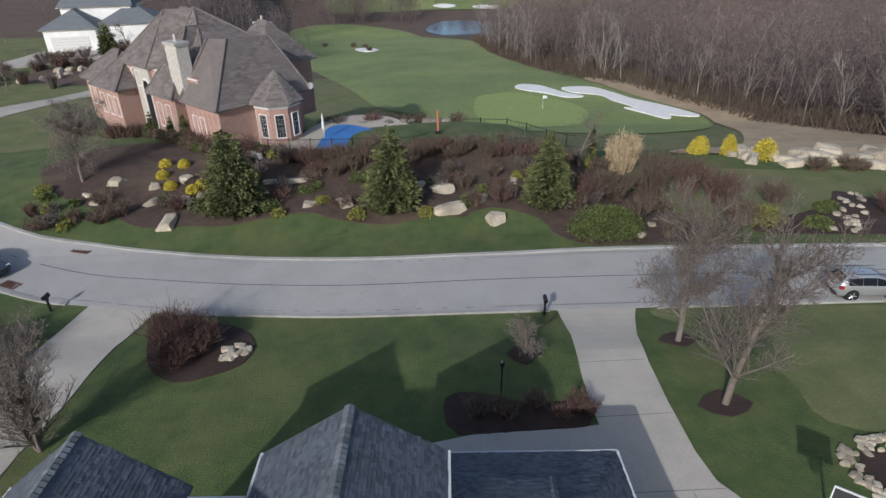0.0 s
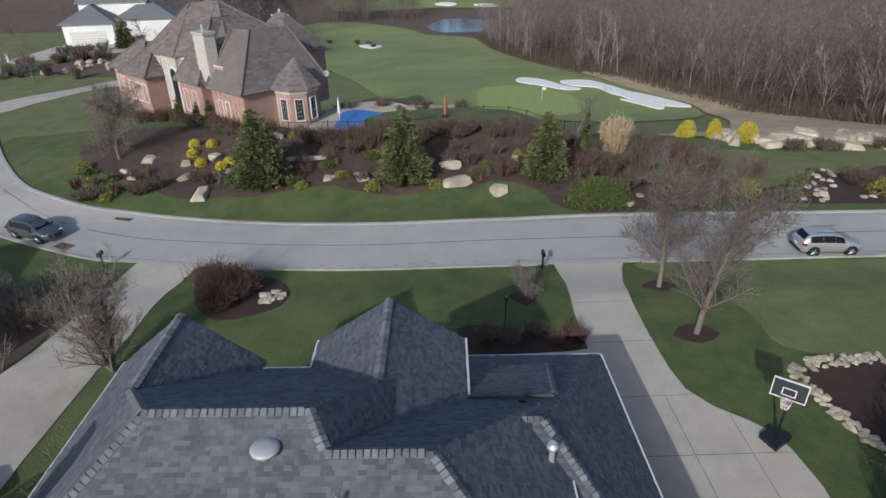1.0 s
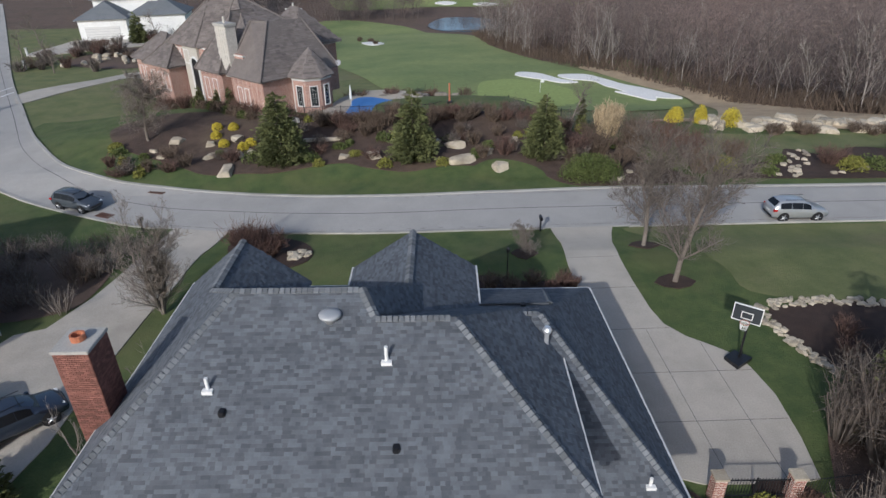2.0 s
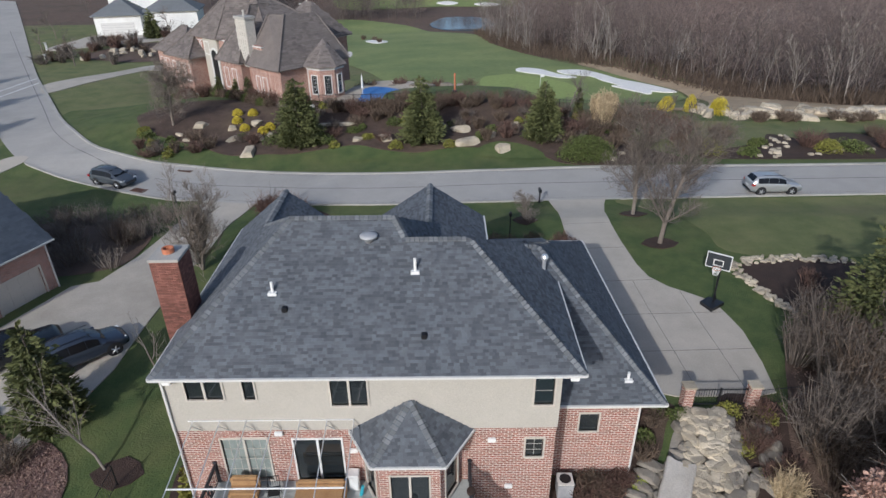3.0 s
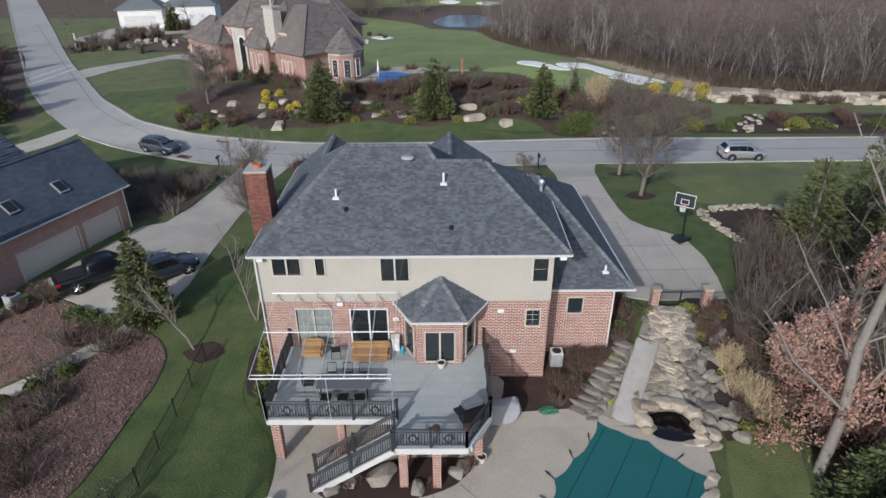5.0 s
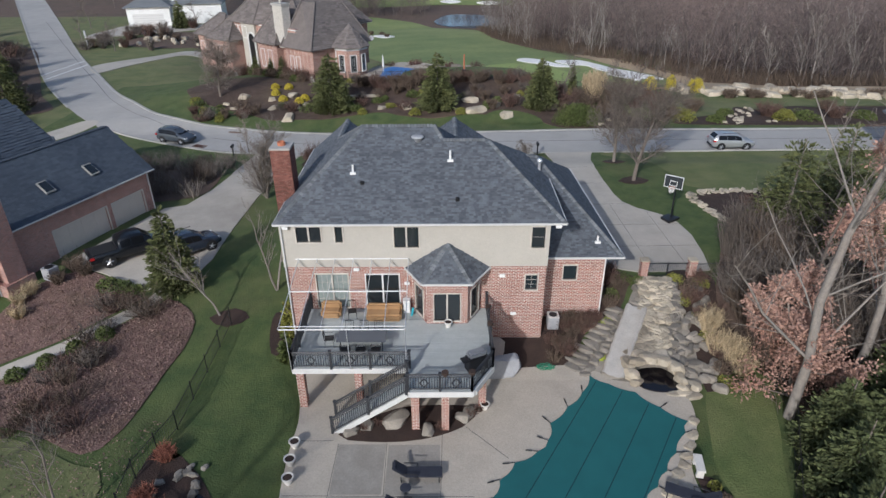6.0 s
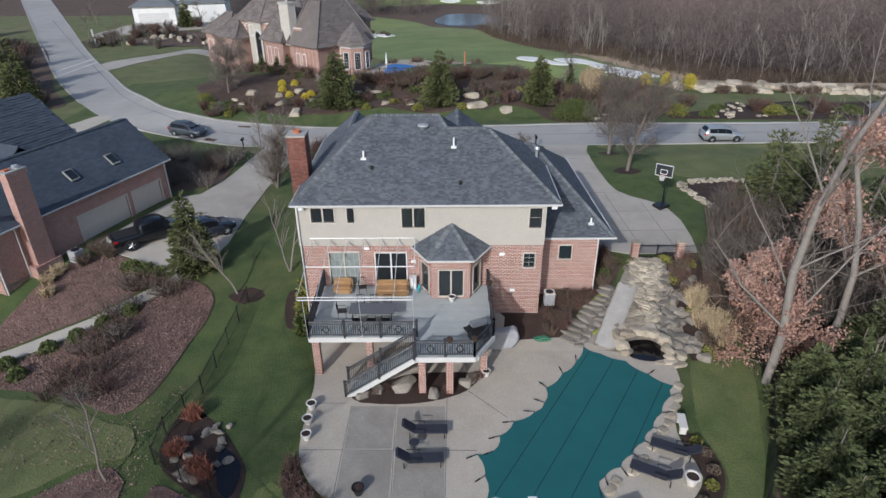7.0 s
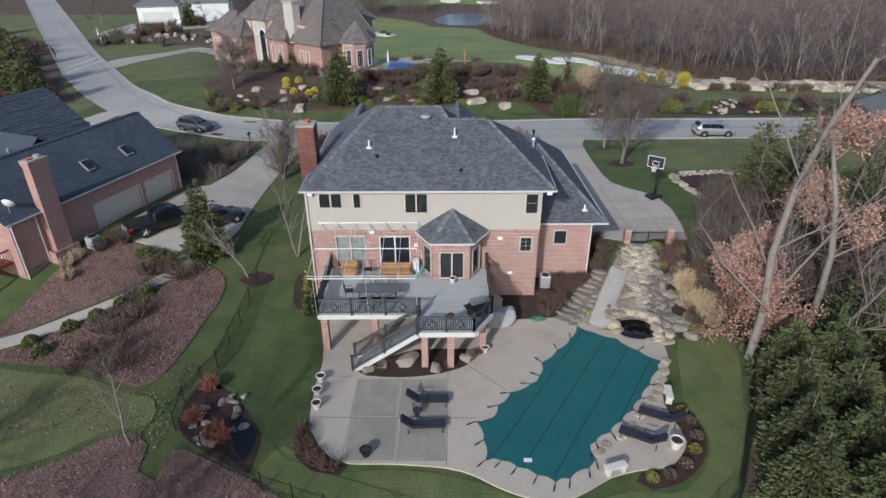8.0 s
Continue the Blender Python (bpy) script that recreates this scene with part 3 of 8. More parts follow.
bed("woodland_floor", [(12.6, -2), (12.7, -6.6), (9.9, -12.2), (7.6, -17), (9, -24), (40, -24), (44, 8), (26, 14), (19, 12), (15.2, 10.2), (13, 6), (11.4, 2)], LITTER, "leaf-strewn floor of the wood", "leaves", step=1.5)
bed("verge_brush", [(-59.5, 52.5), (-65.5, 61), (-73, 73.5), (-90.5, 101), (-99, 99), (-82, 70), (-68, 50)], LITTER, "leaf-strewn brush strip beside the street", "leaves", step=1.5)
bed("side_bed", [(-14.9, 0.2), (-14.9, 3.2), (-16.8, 3.0), (-16.2, -0.8), (-14.4, -1.5)], MULCH, "mulched bed by the house corner", "flower bed")
bed("rear_bed", [(0.1, 1.6), (3.9, 1.5), (4.6, 2.8), (3.2, 1.0), (1.6, -1.6), (0.4, -2.4), (-3.0, -2.6), (-3.1, -0.1)], MULCH, "mulched bed at the foot of the house", "flower bed")

bed("side_bed", [(4.0, 1.7), (5.4, 2.4), (6.4, 4.4), (7.2, 5.2), (5.8, 6.2), (4.2, 6.4), (4.05, 4.0)], BANKM, "mulched bed between the garage wall and the rocks", "flower bed")
bed("rock_bed", [(1.2, -2.6), (2.4, -3.2), (4.6, -3.6), (7.6, -4.8), (8.4, -4.0), (9.0, -1.5), (9.2, 1.5), (8.8, 4.2), (6.8, 4.2), (5.8, 2.4), (3.6, 0.2)], STONE_G, "rough stone bed under the waterfall rocks", "rock bed", dz=0.1)
bed("rock_garden_bed", [(8.6, -4.3), (9.6, -4.2), (11.0, -1.9), (12.2, -0.6), (11.6, 2.2), (12.2, 5.4), (9.4, 5.9), (9.3, 1.5)], MULCH, "dark mulched bed beside the waterfall", "flower bed", dz=0.07)

# ---- patio and pool ----
PATIO_EDGE = ring_points([(-13.6, -4.6), (-13.4, -6.5), (-13.45, -8.5), (-13.3, -11.2), (-12.95, -12.2), (-12.4, -13.1), (-11.6, -13.9), (-10.8, -14.2), (-8.6, -14.25), (-6.1, -14.5), (-4.8, -14.95), (-3.8, -15.6), (-2.8, -16.1), (-2.0, -16.35), (-0.7, -16.35), (0.4, -15.9), (1.6, -15.15), (3.1, -14.7), (4.5, -14.5), (5.4, -13.85), (6.0, -12.9), (6.0, -12.1), (5.8, -11.3), (5.75, -10.2), (6.0, -9.1), (6.6, -7.9), (7.2, -6.4), (7.2, -4.6), (5.0, -3.4), (2.4, -2.2), (0.4, -2.2), (-2.4, -2.2), (-2.6, 0.1), (-9, 0.3), (-13.6, 0.2)], 0.5)
patio = lone("patio", drape(PATIO_EDGE, 0.1, 0.9), PATIO, "pale tan concrete pool patio with joints", "patio", kind="structure")
for a, b in (((-11.1, -8.0), (-11.2, -14.1)), ((-8.7, -8.0), (-8.55, -14.2)), ((-5.95, -7.2), (-6.1, -14.4)), ((-13.2, -11.1), (-4.5, -11.2)), ((-4.75, -6.9), (-2.75, -9.0)), ((-10.5, -4), (-10.4, -6)), ((-13.5, -7.8), (-11.4, -7.8))):
    lone("patio_joint", ribbon([a, ((a[0] + b[0]) / 2, (a[1] + b[1]) / 2), b], 0.013, 0.106), TAR, "dark joint in the patio concrete", "joint", kind="structure")
for xa, xb, ya, yb in ((-11.08, -8.73, -8.05, -11.06), (-11.1, -8.66, -11.16, -14.05), (-8.6, -6.06, -8.1, -11.1), (-8.52, -6.12, -11.2, -14.1)):
    bed("patio_slab", [(xa, yb), (xb, yb), (xb, ya), (xa, ya)], PATIO2, "weather-stained darker concrete patio slab", "patio", dz=0.103, step=0.6, closed=False)
POOL = [(2.4, -3.0), (1.7, -4.4), (0.7, -5.5), (-0.4, -6.7), (-0.7, -7.9), (-1.3, -8.6), (-2.5, -9.3), (-3.3, -10.3), (-3.7, -11.3), (-4.5, -11.5), (-4.2, -12.8), (-4.2, -14.1), (-3.4, -14.1), (-2.7, -14.5), (-1.8, -15.0), (-1.0, -15.4), (-0.3, -15.2), (0.7, -14.6), (1.15, -14.1), (1.0, -13.5), (1.4, -12.9), (2.3, -12.3), (3.1, -11.5), (3.9, -10.7), (4.6, -9.8), (5.4, -8.7), (6.3, -7.4), (6.7, -6.6), (5.6, -5.6), (4.6, -4.4), (3.3, -3.7)]
pool_edge = []
for (x0, y0), (x1, y1) in zip(POOL, POOL[1:] + POOL[:1]):
    n = max(1, int(math.hypot(x1 - x0, y1 - y0) / 0.35))
    for i in range(n):
        t = i / n
        sag = 0.13 * math.sin(math.pi * t)
        d = Vector((y1 - y0, x0 - x1)).normalized()
        pool_edge.append((x0 + (x1 - x0) * t + d.x * sag * -1, y0 + (y1 - y0) * t + d.y * sag * -1))
pool = thing("pool_cover", "dark green mesh safety cover strapped over the pool", "pool cover")
part("sheet", drape(pool_edge, 0.15, 0.6), COVER, pool)
ax, ay = Vector((0.53, 0.85)), Vector((0.85, -0.53))
for k in range(-4, 5):
    c = Vector((1.0, -9.0)) + ay * k * 1.5
    pts = [(c + ax * s * 0.25) for s in range(-40, 41)]
    pts = [(p.x, p.y) for p in pts if inside(pool_edge, p.x, p.y)]
    if len(pts) > 4:
        part("seam", ribbon(pts, 0.022, 0.16), SEAM, pool)
centre = Vector((1.2, -9.0))
for i, p in enumerate(POOL):
    if p[0] < 6.5 and not (p[1] > -4.6 and p[0] > 2.5):
        d = (Vector(p) - centre).normalized()
        part("strap", rod((p[0], p[1], 0.16), (p[0] + d.x * 0.55, p[1] + d.y * 0.55, 0.13), 0.02, 0.02, 5), BLACK, pool, "black strap with a sprung anchor")
        part("spring", rod((p[0] + d.x * 0.3, p[1] + d.y * 0.3, 0.15), (p[0] + d.x * 0.6, p[1] + d.y * 0.6, 0.14), 0.04, 0.03, 6), BLACK, pool)
part("label_patch", B((-2.35, -1.95, -14.25, -14.0, 0.155, 0.17)), WHITE, pool, "small white patch on the cover")
bed("planting_strip", [(5.9, -9.9), (6.6, -10.2), (7.1, -11.4), (7.1, -12.8), (6.3, -14.3), (4.9, -15.4), (3.4, -15.8), (2.8, -15.3), (3.2, -14.8), (4.6, -14.6), (5.5, -13.9), (6.1, -12.9), (6.1, -12.0), (5.9, -11.2)], MULCH, "mulched strip edging the pool patio", "flower bed")
bed("planting_strip", [(-13.4, -11.4), (-13.9, -12.5), (-13.5, -13.8), (-12.6, -14.6), (-11.2, -14.9), (-10.9, -14.35), (-11.7, -14.0), (-12.5, -13.2), (-13.0, -12.3)], MULCH, "mulched strip edging the pool patio", "flower bed")
bed("planting_strip", [(-11.2, -7.4), (-9.5, -7.9), (-7.0, -7.75), (-4.9, -6.9), (-4.1, -5.6), (-5.5, -5.3), (-8.5, -5.6)], MULCH, "mulched bed below the deck stairs", "flower bed", dz=0.12)
pond = thing("garden_pond", "small dark garden pond edged with rocks", "pond")
part("water", drape(ring_points([(-17.2, -10.9), (-16.5, -11.3), (-15.9, -12.1), (-15.8, -13.2), (-16.0, -14.0), (-16.6, -13.4), (-17.1, -11.9)], 0.4), 0.05, 0.5), POND_CAVE_DARK, pond)
bed("pond_bed", [(-19.7, -7.9), (-18.4, -8.9), (-17.4, -9.8), (-16.4, -11.1), (-15.6, -12.3), (-15.5, -13.8), (-15.5, -14.8), (-16.8, -14.2), (-18.1, -13.4), (-19.6, -12.3), (-20.2, -11.3), (-20.3, -9.8), (-20.2, -8.4)], MULCH, "dark mulch round the garden pond", "flower bed", dz=0.03)


# ---- the house ----
def wall_boxes(u0, u1, z0, z1, holes):
    """Cells (u0, u1, z0, z1) of a wall, left open at the holes."""
    us = sorted({u0, u1, *[h[0] for h in holes], *[h[1] for h in holes]})
    zs = sorted({z0, z1, *[h[2] for h in holes], *[h[3] for h in holes]})
    out = []
    for a, b in zip(us, us[1:]):
        for c, d in zip(zs, zs[1:]):
            m, n = (a + b) / 2, (c + d) / 2
            if z0 <= c and d <= z1 and not any(h[0] < m < h[1] and h[2] < n < h[3] for h in holes):
                out.append((a, b, c, d))
    return out


def window(parent, x0, x1, z0, z1, y=0.0, cols=1, grid=(2, 3), frame_m=None, depth=0.1, name="window", glass=None):
    """A window in a wall that faces -y: frame, panes and glazing bars."""
    f = frame_m or TRIM
    w = part(name, B((x0 - 0.07, x0, y - 0.04, y + depth, z0 - 0.08, z1 + 0.07), (x1, x1 + 0.07, y - 0.04, y + depth, z0 - 0.08, z1 + 0.07), (x0, x1, y - 0.04, y + depth, z1, z1 + 0.07), (x0, x1, y - 0.07, y + depth, z0 - 0.08, z0)), f, parent)
    step = (x1 - x0) / cols
    for c in range(cols):
        a, b = x0 + c * step, x0 + (c + 1) * step
        if c:
            part("mullion", B((a - 0.045, a + 0.045, y - 0.03, y + 0.09, z0, z1)), f, w)
        part("pane", B((a + 0.03, b - 0.03, y + 0.05, y + 0.06, z0 + 0.02, z1 - 0.02)), glass or GLASS, w)
        bars = [(a + (b - a) * i / grid[0] - 0.007, a + (b - a) * i / grid[0] + 0.007, y + 0.035, y + 0.049, z0 + 0.02, z1 - 0.02) for i in range(1, grid[0])]
        bars += [(a + 0.03, b - 0.03, y + 0.036, y + 0.048, z0 + (z1 - z0) * i / grid[1] - 0.007, z0 + (z1 - z0) * i / grid[1] + 0.007) for i in range(1, grid[1])]
        if bars:
            part("glazing_bar", B(*bars), f, w)
    return w


def gutter(parent, pts, material=None, r=0.05):
    bm = bmesh.new()
    for a, b in zip(pts, pts[1:]):
        d = (Vector(b) - Vector(a)).normalized()
        n = Vector((d.y, -d.x, 0)) * r
        va = [bm.verts.new(Vector(a) + n * k + Vector((0, 0, h))) for k, h in ((-1, 0.015), (-1, -0.085), (1, -0.085), (1, 0.015))]
        vb = [bm.verts.new(Vector(b) + n * k + Vector((0, 0, h))) for k, h in ((-1, 0.015), (-1, -0.085), (1, -0.085), (1, 0.015))]
        for k in range(4):
            bm.faces.new((va[k], va[(k + 1) % 4], vb[(k + 1) % 4], vb[k]))
        bm.faces.new(va[::-1])
        bm.faces.new(vb)
    return part("gutter", bm, material or FASCIA, parent)


def tab_mesh(w, l, t):
    """One shingle tab: a thin wedge, thick at its lower edge."""
    v = [(-w / 2, 0, 0), (w / 2, 0, 0), (w / 2, l, 0), (-w / 2, l, 0), (-w / 2, 0, t), (w / 2, 0, t), (w / 2, l, t * 0.2), (-w / 2, l, t * 0.2)]
    f = [(4, 5, 6, 7), (0, 1, 5, 4), (1, 2, 6, 5), (3, 0, 4, 7)]
    return v, f


def shingles(parent, pts, material, w=0.21, l=0.125, t=0.015, single=0, single_material=None, rng=None):
    """Courses of shingle tabs over a roof plane; the first of them are objects of their own."""
    rng = rng or random.Random(5)
    P_ = [Vector(p) for p in pts]
    nrm = Vector((0, 0, 0))
    for a, b in zip(P_, P_[1:] + P_[:1]):
        nrm += a.cross(b)
    nrm.normalize()
    if nrm.z < 0:
        nrm = -nrm
    along = Vector((0, 0, 1)).cross(nrm).normalized()
    up = nrm.cross(along).normalized()
    o = min(P_, key=lambda p: p.z)
    flat = [((p - o).dot(along), (p - o).dot(up)) for p in P_]
    u0, u1, v1 = min(p[0] for p in flat), max(p[0] for p in flat), max(p[1] for p in flat)
    tv, tf = tab_mesh(1, 1, 1)
    verts, faces, shared, count = [], [], {}, 0
    row = 0
    v = 0.0
    while v < v1:
        u = u0 - rng.random() * w
        while u < u1:
            ww = w * rng.choice((0.7, 1.0, 1.3))
            cu = u + ww / 2
            if inside(flat, cu, v + l / 2) and inside(flat, cu - ww * 0.3, v + l * 0.2) and inside(flat, cu + ww * 0.3, v + l * 0.2):
                tt = t * rng.choice((0.7, 1.0, 1.5))
                base = o + along * cu + up * v + nrm * 0.004
                key = (round(ww, 3), round(tt, 4))
                if count < single:
                    if key not in shared:
                        me = bpy.data.meshes.new("shingle")
                        a, b = tab_mesh(ww * 0.985, l * 1.15, tt)
                        me.from_pydata(a, [], b)
                        me.materials.append(single_material or material)
                        shared[key] = me
                    ob = new("shingle", shared[key])
                    ob.parent = parent
                    m = Matrix((along, up, nrm)).transposed().to_4x4()
                    m.translation = base
                    ob.matrix_basis = m
                    count += 1
                else:
                    k = len(verts)
                    verts += [base + along * (q[0] * ww * 0.985) + up * (q[1] * l * 1.15) + nrm * (q[2] * tt) for q in tv]
                    faces += [tuple(i + k for i in q) for q in tf]
            u += ww
        v += l
        row += 1
    if verts:
        s = part("shingle_layer", (verts, faces), material, parent)
        s["kind"] = "stuff"
    return parent


def ridge_caps(parent, a, b, material=None, step=0.19, w=0.16):
    """Overlapping bent cap shingles along a ridge or hip, each a piece of its own."""
    a, b = Vector(a), Vector(b)
    d = (b - a).normalized()
    side = d.cross(Vector((0, 0, 1))).normalized()
    up = side.cross(d)
    me = bpy.data.meshes.new("ridge_cap")
    v = []
    for s, h in ((0, 0.035), (step * 0.82, 0.022)):
        v += [(-w, s, h - 0.09), (0, s, h), (w, s, h - 0.09), (w, s, h - 0.13), (-w, s, h - 0.13)]
    me.from_pydata(v, [], [(0, 1, 6, 5), (1, 2, 7, 6), (2, 3, 8, 7), (4, 0, 5, 9), (0, 4, 3, 2, 1)])
    me.materials.append(material or CAPM)
    n = int((b - a).length / step)
    for i in range(n):
        ob = new("ridge_cap", me)
        ob.parent = parent
        m = Matrix((side, d, up)).transposed().to_4x4()
        m.translation = a + d * i * step + Vector((0, 0, 0.04))
        ob.matrix_basis = m


house = thing("house", "two-storey red brick and cream stucco house with slate-blue shingle roof", "house")
EAVE = 8.43
X0, X1, YR = -15.1, 0.85, -0.3
wins_low = [(-13.15, -11.35, 2.9, 5.12), (-10.3, -8.42, 2.85, 5.08), (-1.15, -0.45, 4.05, 5.0)]
wins_up = [(-13.98, -12.62, 7.22, 8.14), (-11.83, -11.42, 7.2, 8.14), (-8.58, -7.22, 6.86, 8.12), (-0.95, -0.22, 6.8, 8.08)]
rear = part("wall", weld(B(*[(a, b, 0.0, 0.25, c, d) for a, b, c, d in wall_boxes(-14.85, 0.0, -0.3, 5.6, wins_low)])), BRICK, house, "red brick rear wall")
rear_up = part("wall", weld(B(*[(a, b, -0.03, 0.25, c, d) for a, b, c, d in wall_boxes(-14.9, 0.05, 5.6, EAVE - 0.05, wins_up)])), SIDING, house, "cream stucco upper wall")
part("wall", B((-14.85, -14.6, 0.25, 11.3, -0.3, 5.6)), BRICK, house, "red brick side wall")
part("wall", B((-14.9, -14.6, 0.25, 11.3, 5.6, EAVE - 0.05)), SIDING, house, "cream stucco upper wall")
part("wall", B((-0.25, 0.0, 0.25, 9.4, -0.3, 5.6)), BRICK, house, "red brick side wall")
part("wall", B((-0.25, 0.05, 0.25, 9.4, 5.6, EAVE - 0.05)), SIDING, house, "cream stucco upper wall")
part("wall", B((-14.6, -7.6, 11.05, 11.3, 0.5, EAVE - 0.05), (-7.6, -2.4, 12.6, 12.85, 0.5, EAVE - 0.05), (-7.6, -7.35, 11.05, 12.6, 0.5, EAVE - 0.05), (-2.65, -2.4, 9.2, 12.6, 0.5, EAVE - 0.05), (-2.4, 0.0, 9.2, 9.4, 0.5, EAVE - 0.05)), BRICK, house, "red brick front wall")
part("floor_slab", B((-14.6, -0.25, 0.25, 9.2, 2.55, 2.75), (-14.6, -0.25, 0.25, 9.2, 5.5, 5.7)), PATIO, house)
part("soffit", B((X0 + 0.05, X1 - 0.05, YR + 0.05, 9.5, EAVE - 0.1, EAVE - 0.06), (X0 + 0.05, -7.5, 9.5, 11.5, EAVE - 0.1, EAVE - 0.06)), FASCIA, house)
for k, (a, b, c, d) in enumerate(wins_low):
    if k < 2:
        window(house, a, b, c, d, 0.0, 2, (1, 1) if k else (3, 4), WHITE if k else TRIM, name="patio_door", glass=None if k else CURTAIN_SKY)
    else:
        window(house, a, b, c, d, 0.0, 1, (2, 3))
for k, (a, b, c, d) in enumerate(wins_up):
    window(house, a, b, c, d, -0.03, 2 if k in (0, 2) else 1, (1, 2) if k == 3 else (1, 1))

R1, R2, L1, L2 = (-10.6, 5.27, 12.22), (-6.34, 5.27, 12.22), (-5.83, 4.4, 11.63), (-3.21, 4.4, 11.63)
GL0, GL1 = (-12.5, 7.9, 10.61), (-12.5, 12.0, 10.61)
roof = part("roof", slab([(X0, YR, EAVE), (X1, YR, EAVE), L2, L1, R2, R1]), SHINGLE, house, "slate-blue architectural shingle roof")
planes = [
    [(X0, 12.0, EAVE), (X0, YR, EAVE), R1, GL0, GL1],
    [R1, R2, (-3.15, 11.5, EAVE), (-9.7, 11.5, EAVE), GL0],
    [R2, L1, (-3.1, 9.7, EAVE), (-3.15, 11.5, EAVE)],
    [L1, L2, (X1, 9.7, EAVE), (-3.1, 9.7, EAVE)],
    [L2, (X1, YR, EAVE), (X1, 9.7, EAVE)],
    [(-7.9, 13.2, EAVE), (-7.9, 11.2, EAVE), (-5, 6.4, 10.36), (-5, 13.2, 10.36)],
    [(-2.1, 9.3, EAVE), (-2.1, 13.2, EAVE), (-5, 13.2, 10.36), (-5, 6.4, 10.36)],
    [GL1, GL0, (-9.7, 11.3, EAVE), (-9.7, 12.0, EAVE)],
]
for p in planes:
    part("roof_slope", slab(p, 0.1), SHINGLE, roof)
GE = 5.3
G1, G2 = (-1.1, 7.7, 9.47), (0.15, 7.7, 9.47)
gar = [
    [(-0.2, 1.5, GE), (4.82, 1.5, GE), G2, (-0.2, 7.7, 9.47)],
    [(4.82, 1.5, GE), (4.25, 16.0, GE), G2],
    [G2, (4.25, 16.0, GE), (-2.2, 16.0, GE), (-2.2, 7.7, 9.47)],
    # Low raised slab added to show the sunlit patch of the front slope.
    [(-2.1, 13.5, 6.8), (-2.1, 9.7, 8.55), (0.9, 9.7, 8.6), (1.3, 13.5, 6.8)],
]
for p in gar:
    part("garage_roof_slope", slab(p, 0.1), SHINGLE, roof)
bm = bmesh.new()
for tri in ([(-7.6, 12.8, EAVE - 0.1), (-2.4, 12.8, EAVE - 0.1), (-5, 12.8, 10.2)], [(-14.8, 11.7, EAVE - 0.1), (-10, 11.7, EAVE - 0.1), (-12.5, 11.7, 10.4)]):
    a = [bm.verts.new(p) for p in tri]
    b = [bm.verts.new((p[0], p[1] - 0.15, p[2])) for p in tri]
    bm.faces.new(a)
    bm.faces.new(b[::-1])
    for i in range(3):
        bm.faces.new((a[i], b[i], b[(i + 1) % 3], a[(i + 1) % 3]))
part("gable_wall", bm, SIDING, house)
part("garage_wall", B(*[(a, b, 1.73, 1.98, c, d) for a, b, c, d in wall_boxes(0.0, 3.9, 0.0, GE - 0.05, [(1.38, 2.18, 3.66, 4.62)])], (3.65, 3.9, 1.98, 15.3, 0.4, GE - 0.05), (-2.2, 3.9, 15.3, 15.55, 0.8, GE - 0.05), (-2.4, -2.2, 9.4, 15.3, 0.8, GE - 0.05)), BRICK, house, "red brick garage walls")
part("garage_soffit", B((0.0, 4.7, 1.55, 1.73, GE - 0.1, GE - 0.06), (3.9, 4.6, 1.73, 5, GE - 0.1, GE - 0.06), (3.9, 4.35, 5, 15.9, GE - 0.1, GE - 0.06)), FASCIA, house)
window(house, 1.38, 2.18, 3.66, 4.62, 1.73, 1, (1, 1))
gutter(house, [(X0, 12.0, EAVE), (X0, YR - 0.04, EAVE), (X1, YR - 0.04, EAVE), (X1 + 0.03, 9.7, EAVE)])
gutter(house, [(0.0, 1.46, GE), (4.86, 1.46, GE), (4.29, 16.02, GE), (-2.2, 16.02, GE)])
gutter(house, [(-9.7, 11.53, EAVE), (-7.9, 11.53, EAVE)])
gutter(house, [(-7.93, 11.3, EAVE), (-7.93, 13.2, EAVE)])
gutter(house, [(-2.06, 13.2, EAVE), (-2.06, 9.6, EAVE)])
part("downspout", rod((3.83, 1.66, GE - 0.15), (3.83, 1.66, 0.3), 0.045), FASCIA, house)
part("downspout", rod((-14.78, -0.1, EAVE - 0.15), (-14.78, -0.1, 0.2), 0.045), FASCIA, house)

# bay with a half-hexagonal roof
BE = 5.55
bayw = [(-7.65, 0.0), (-6.8, -1.58), (-4.52, -1.58), (-3.66, 0.0)]
for (xa, ya), (xb, yb) in zip(bayw, bayw[1:]):
    L_ = math.hypot(xb - xa, yb - ya)
    face = thing("bay_wall", "", "")
    face.parent = house
    face.matrix_basis = pose(xa, ya, 0, 0, 0, math.degrees(math.atan2(yb - ya, xb - xa)))
    hole = (0.42, L_ - 0.42, 3.0, 4.75)
    part("brickwork", weld(B(*[(a, b, 0.0, 0.2, c, d) for a, b, c, d in wall_boxes(0.0, L_, 2.3, BE - 0.05, [hole])])), BRICK, face)
    window(face, *hole, 0.0, 2 if L_ > 2 else 1, (1, 1))
bay_base = part("bay_base", extrude([(-7.55, 0.1), (-6.75, -1.45), (-4.57, -1.45), (-3.76, 0.1)], 2.3, 2.75), BRICK, house)
beave = [(-8.05, 0.0), (-7.05, -1.85), (-4.3, -1.85), (-3.2, 0.0)]
apex = (-5.62, -0.1, 7.16)
bay_roof = part("bay_roof", slab([(*beave[0], BE), (*beave[1], BE), apex], 0.08), SHINGLE, house)
for a, b in zip(beave[1:], beave[2:]):
    part("bay_roof_slope", slab([(*a, BE), (*b, BE), apex], 0.08), SHINGLE, bay_roof)
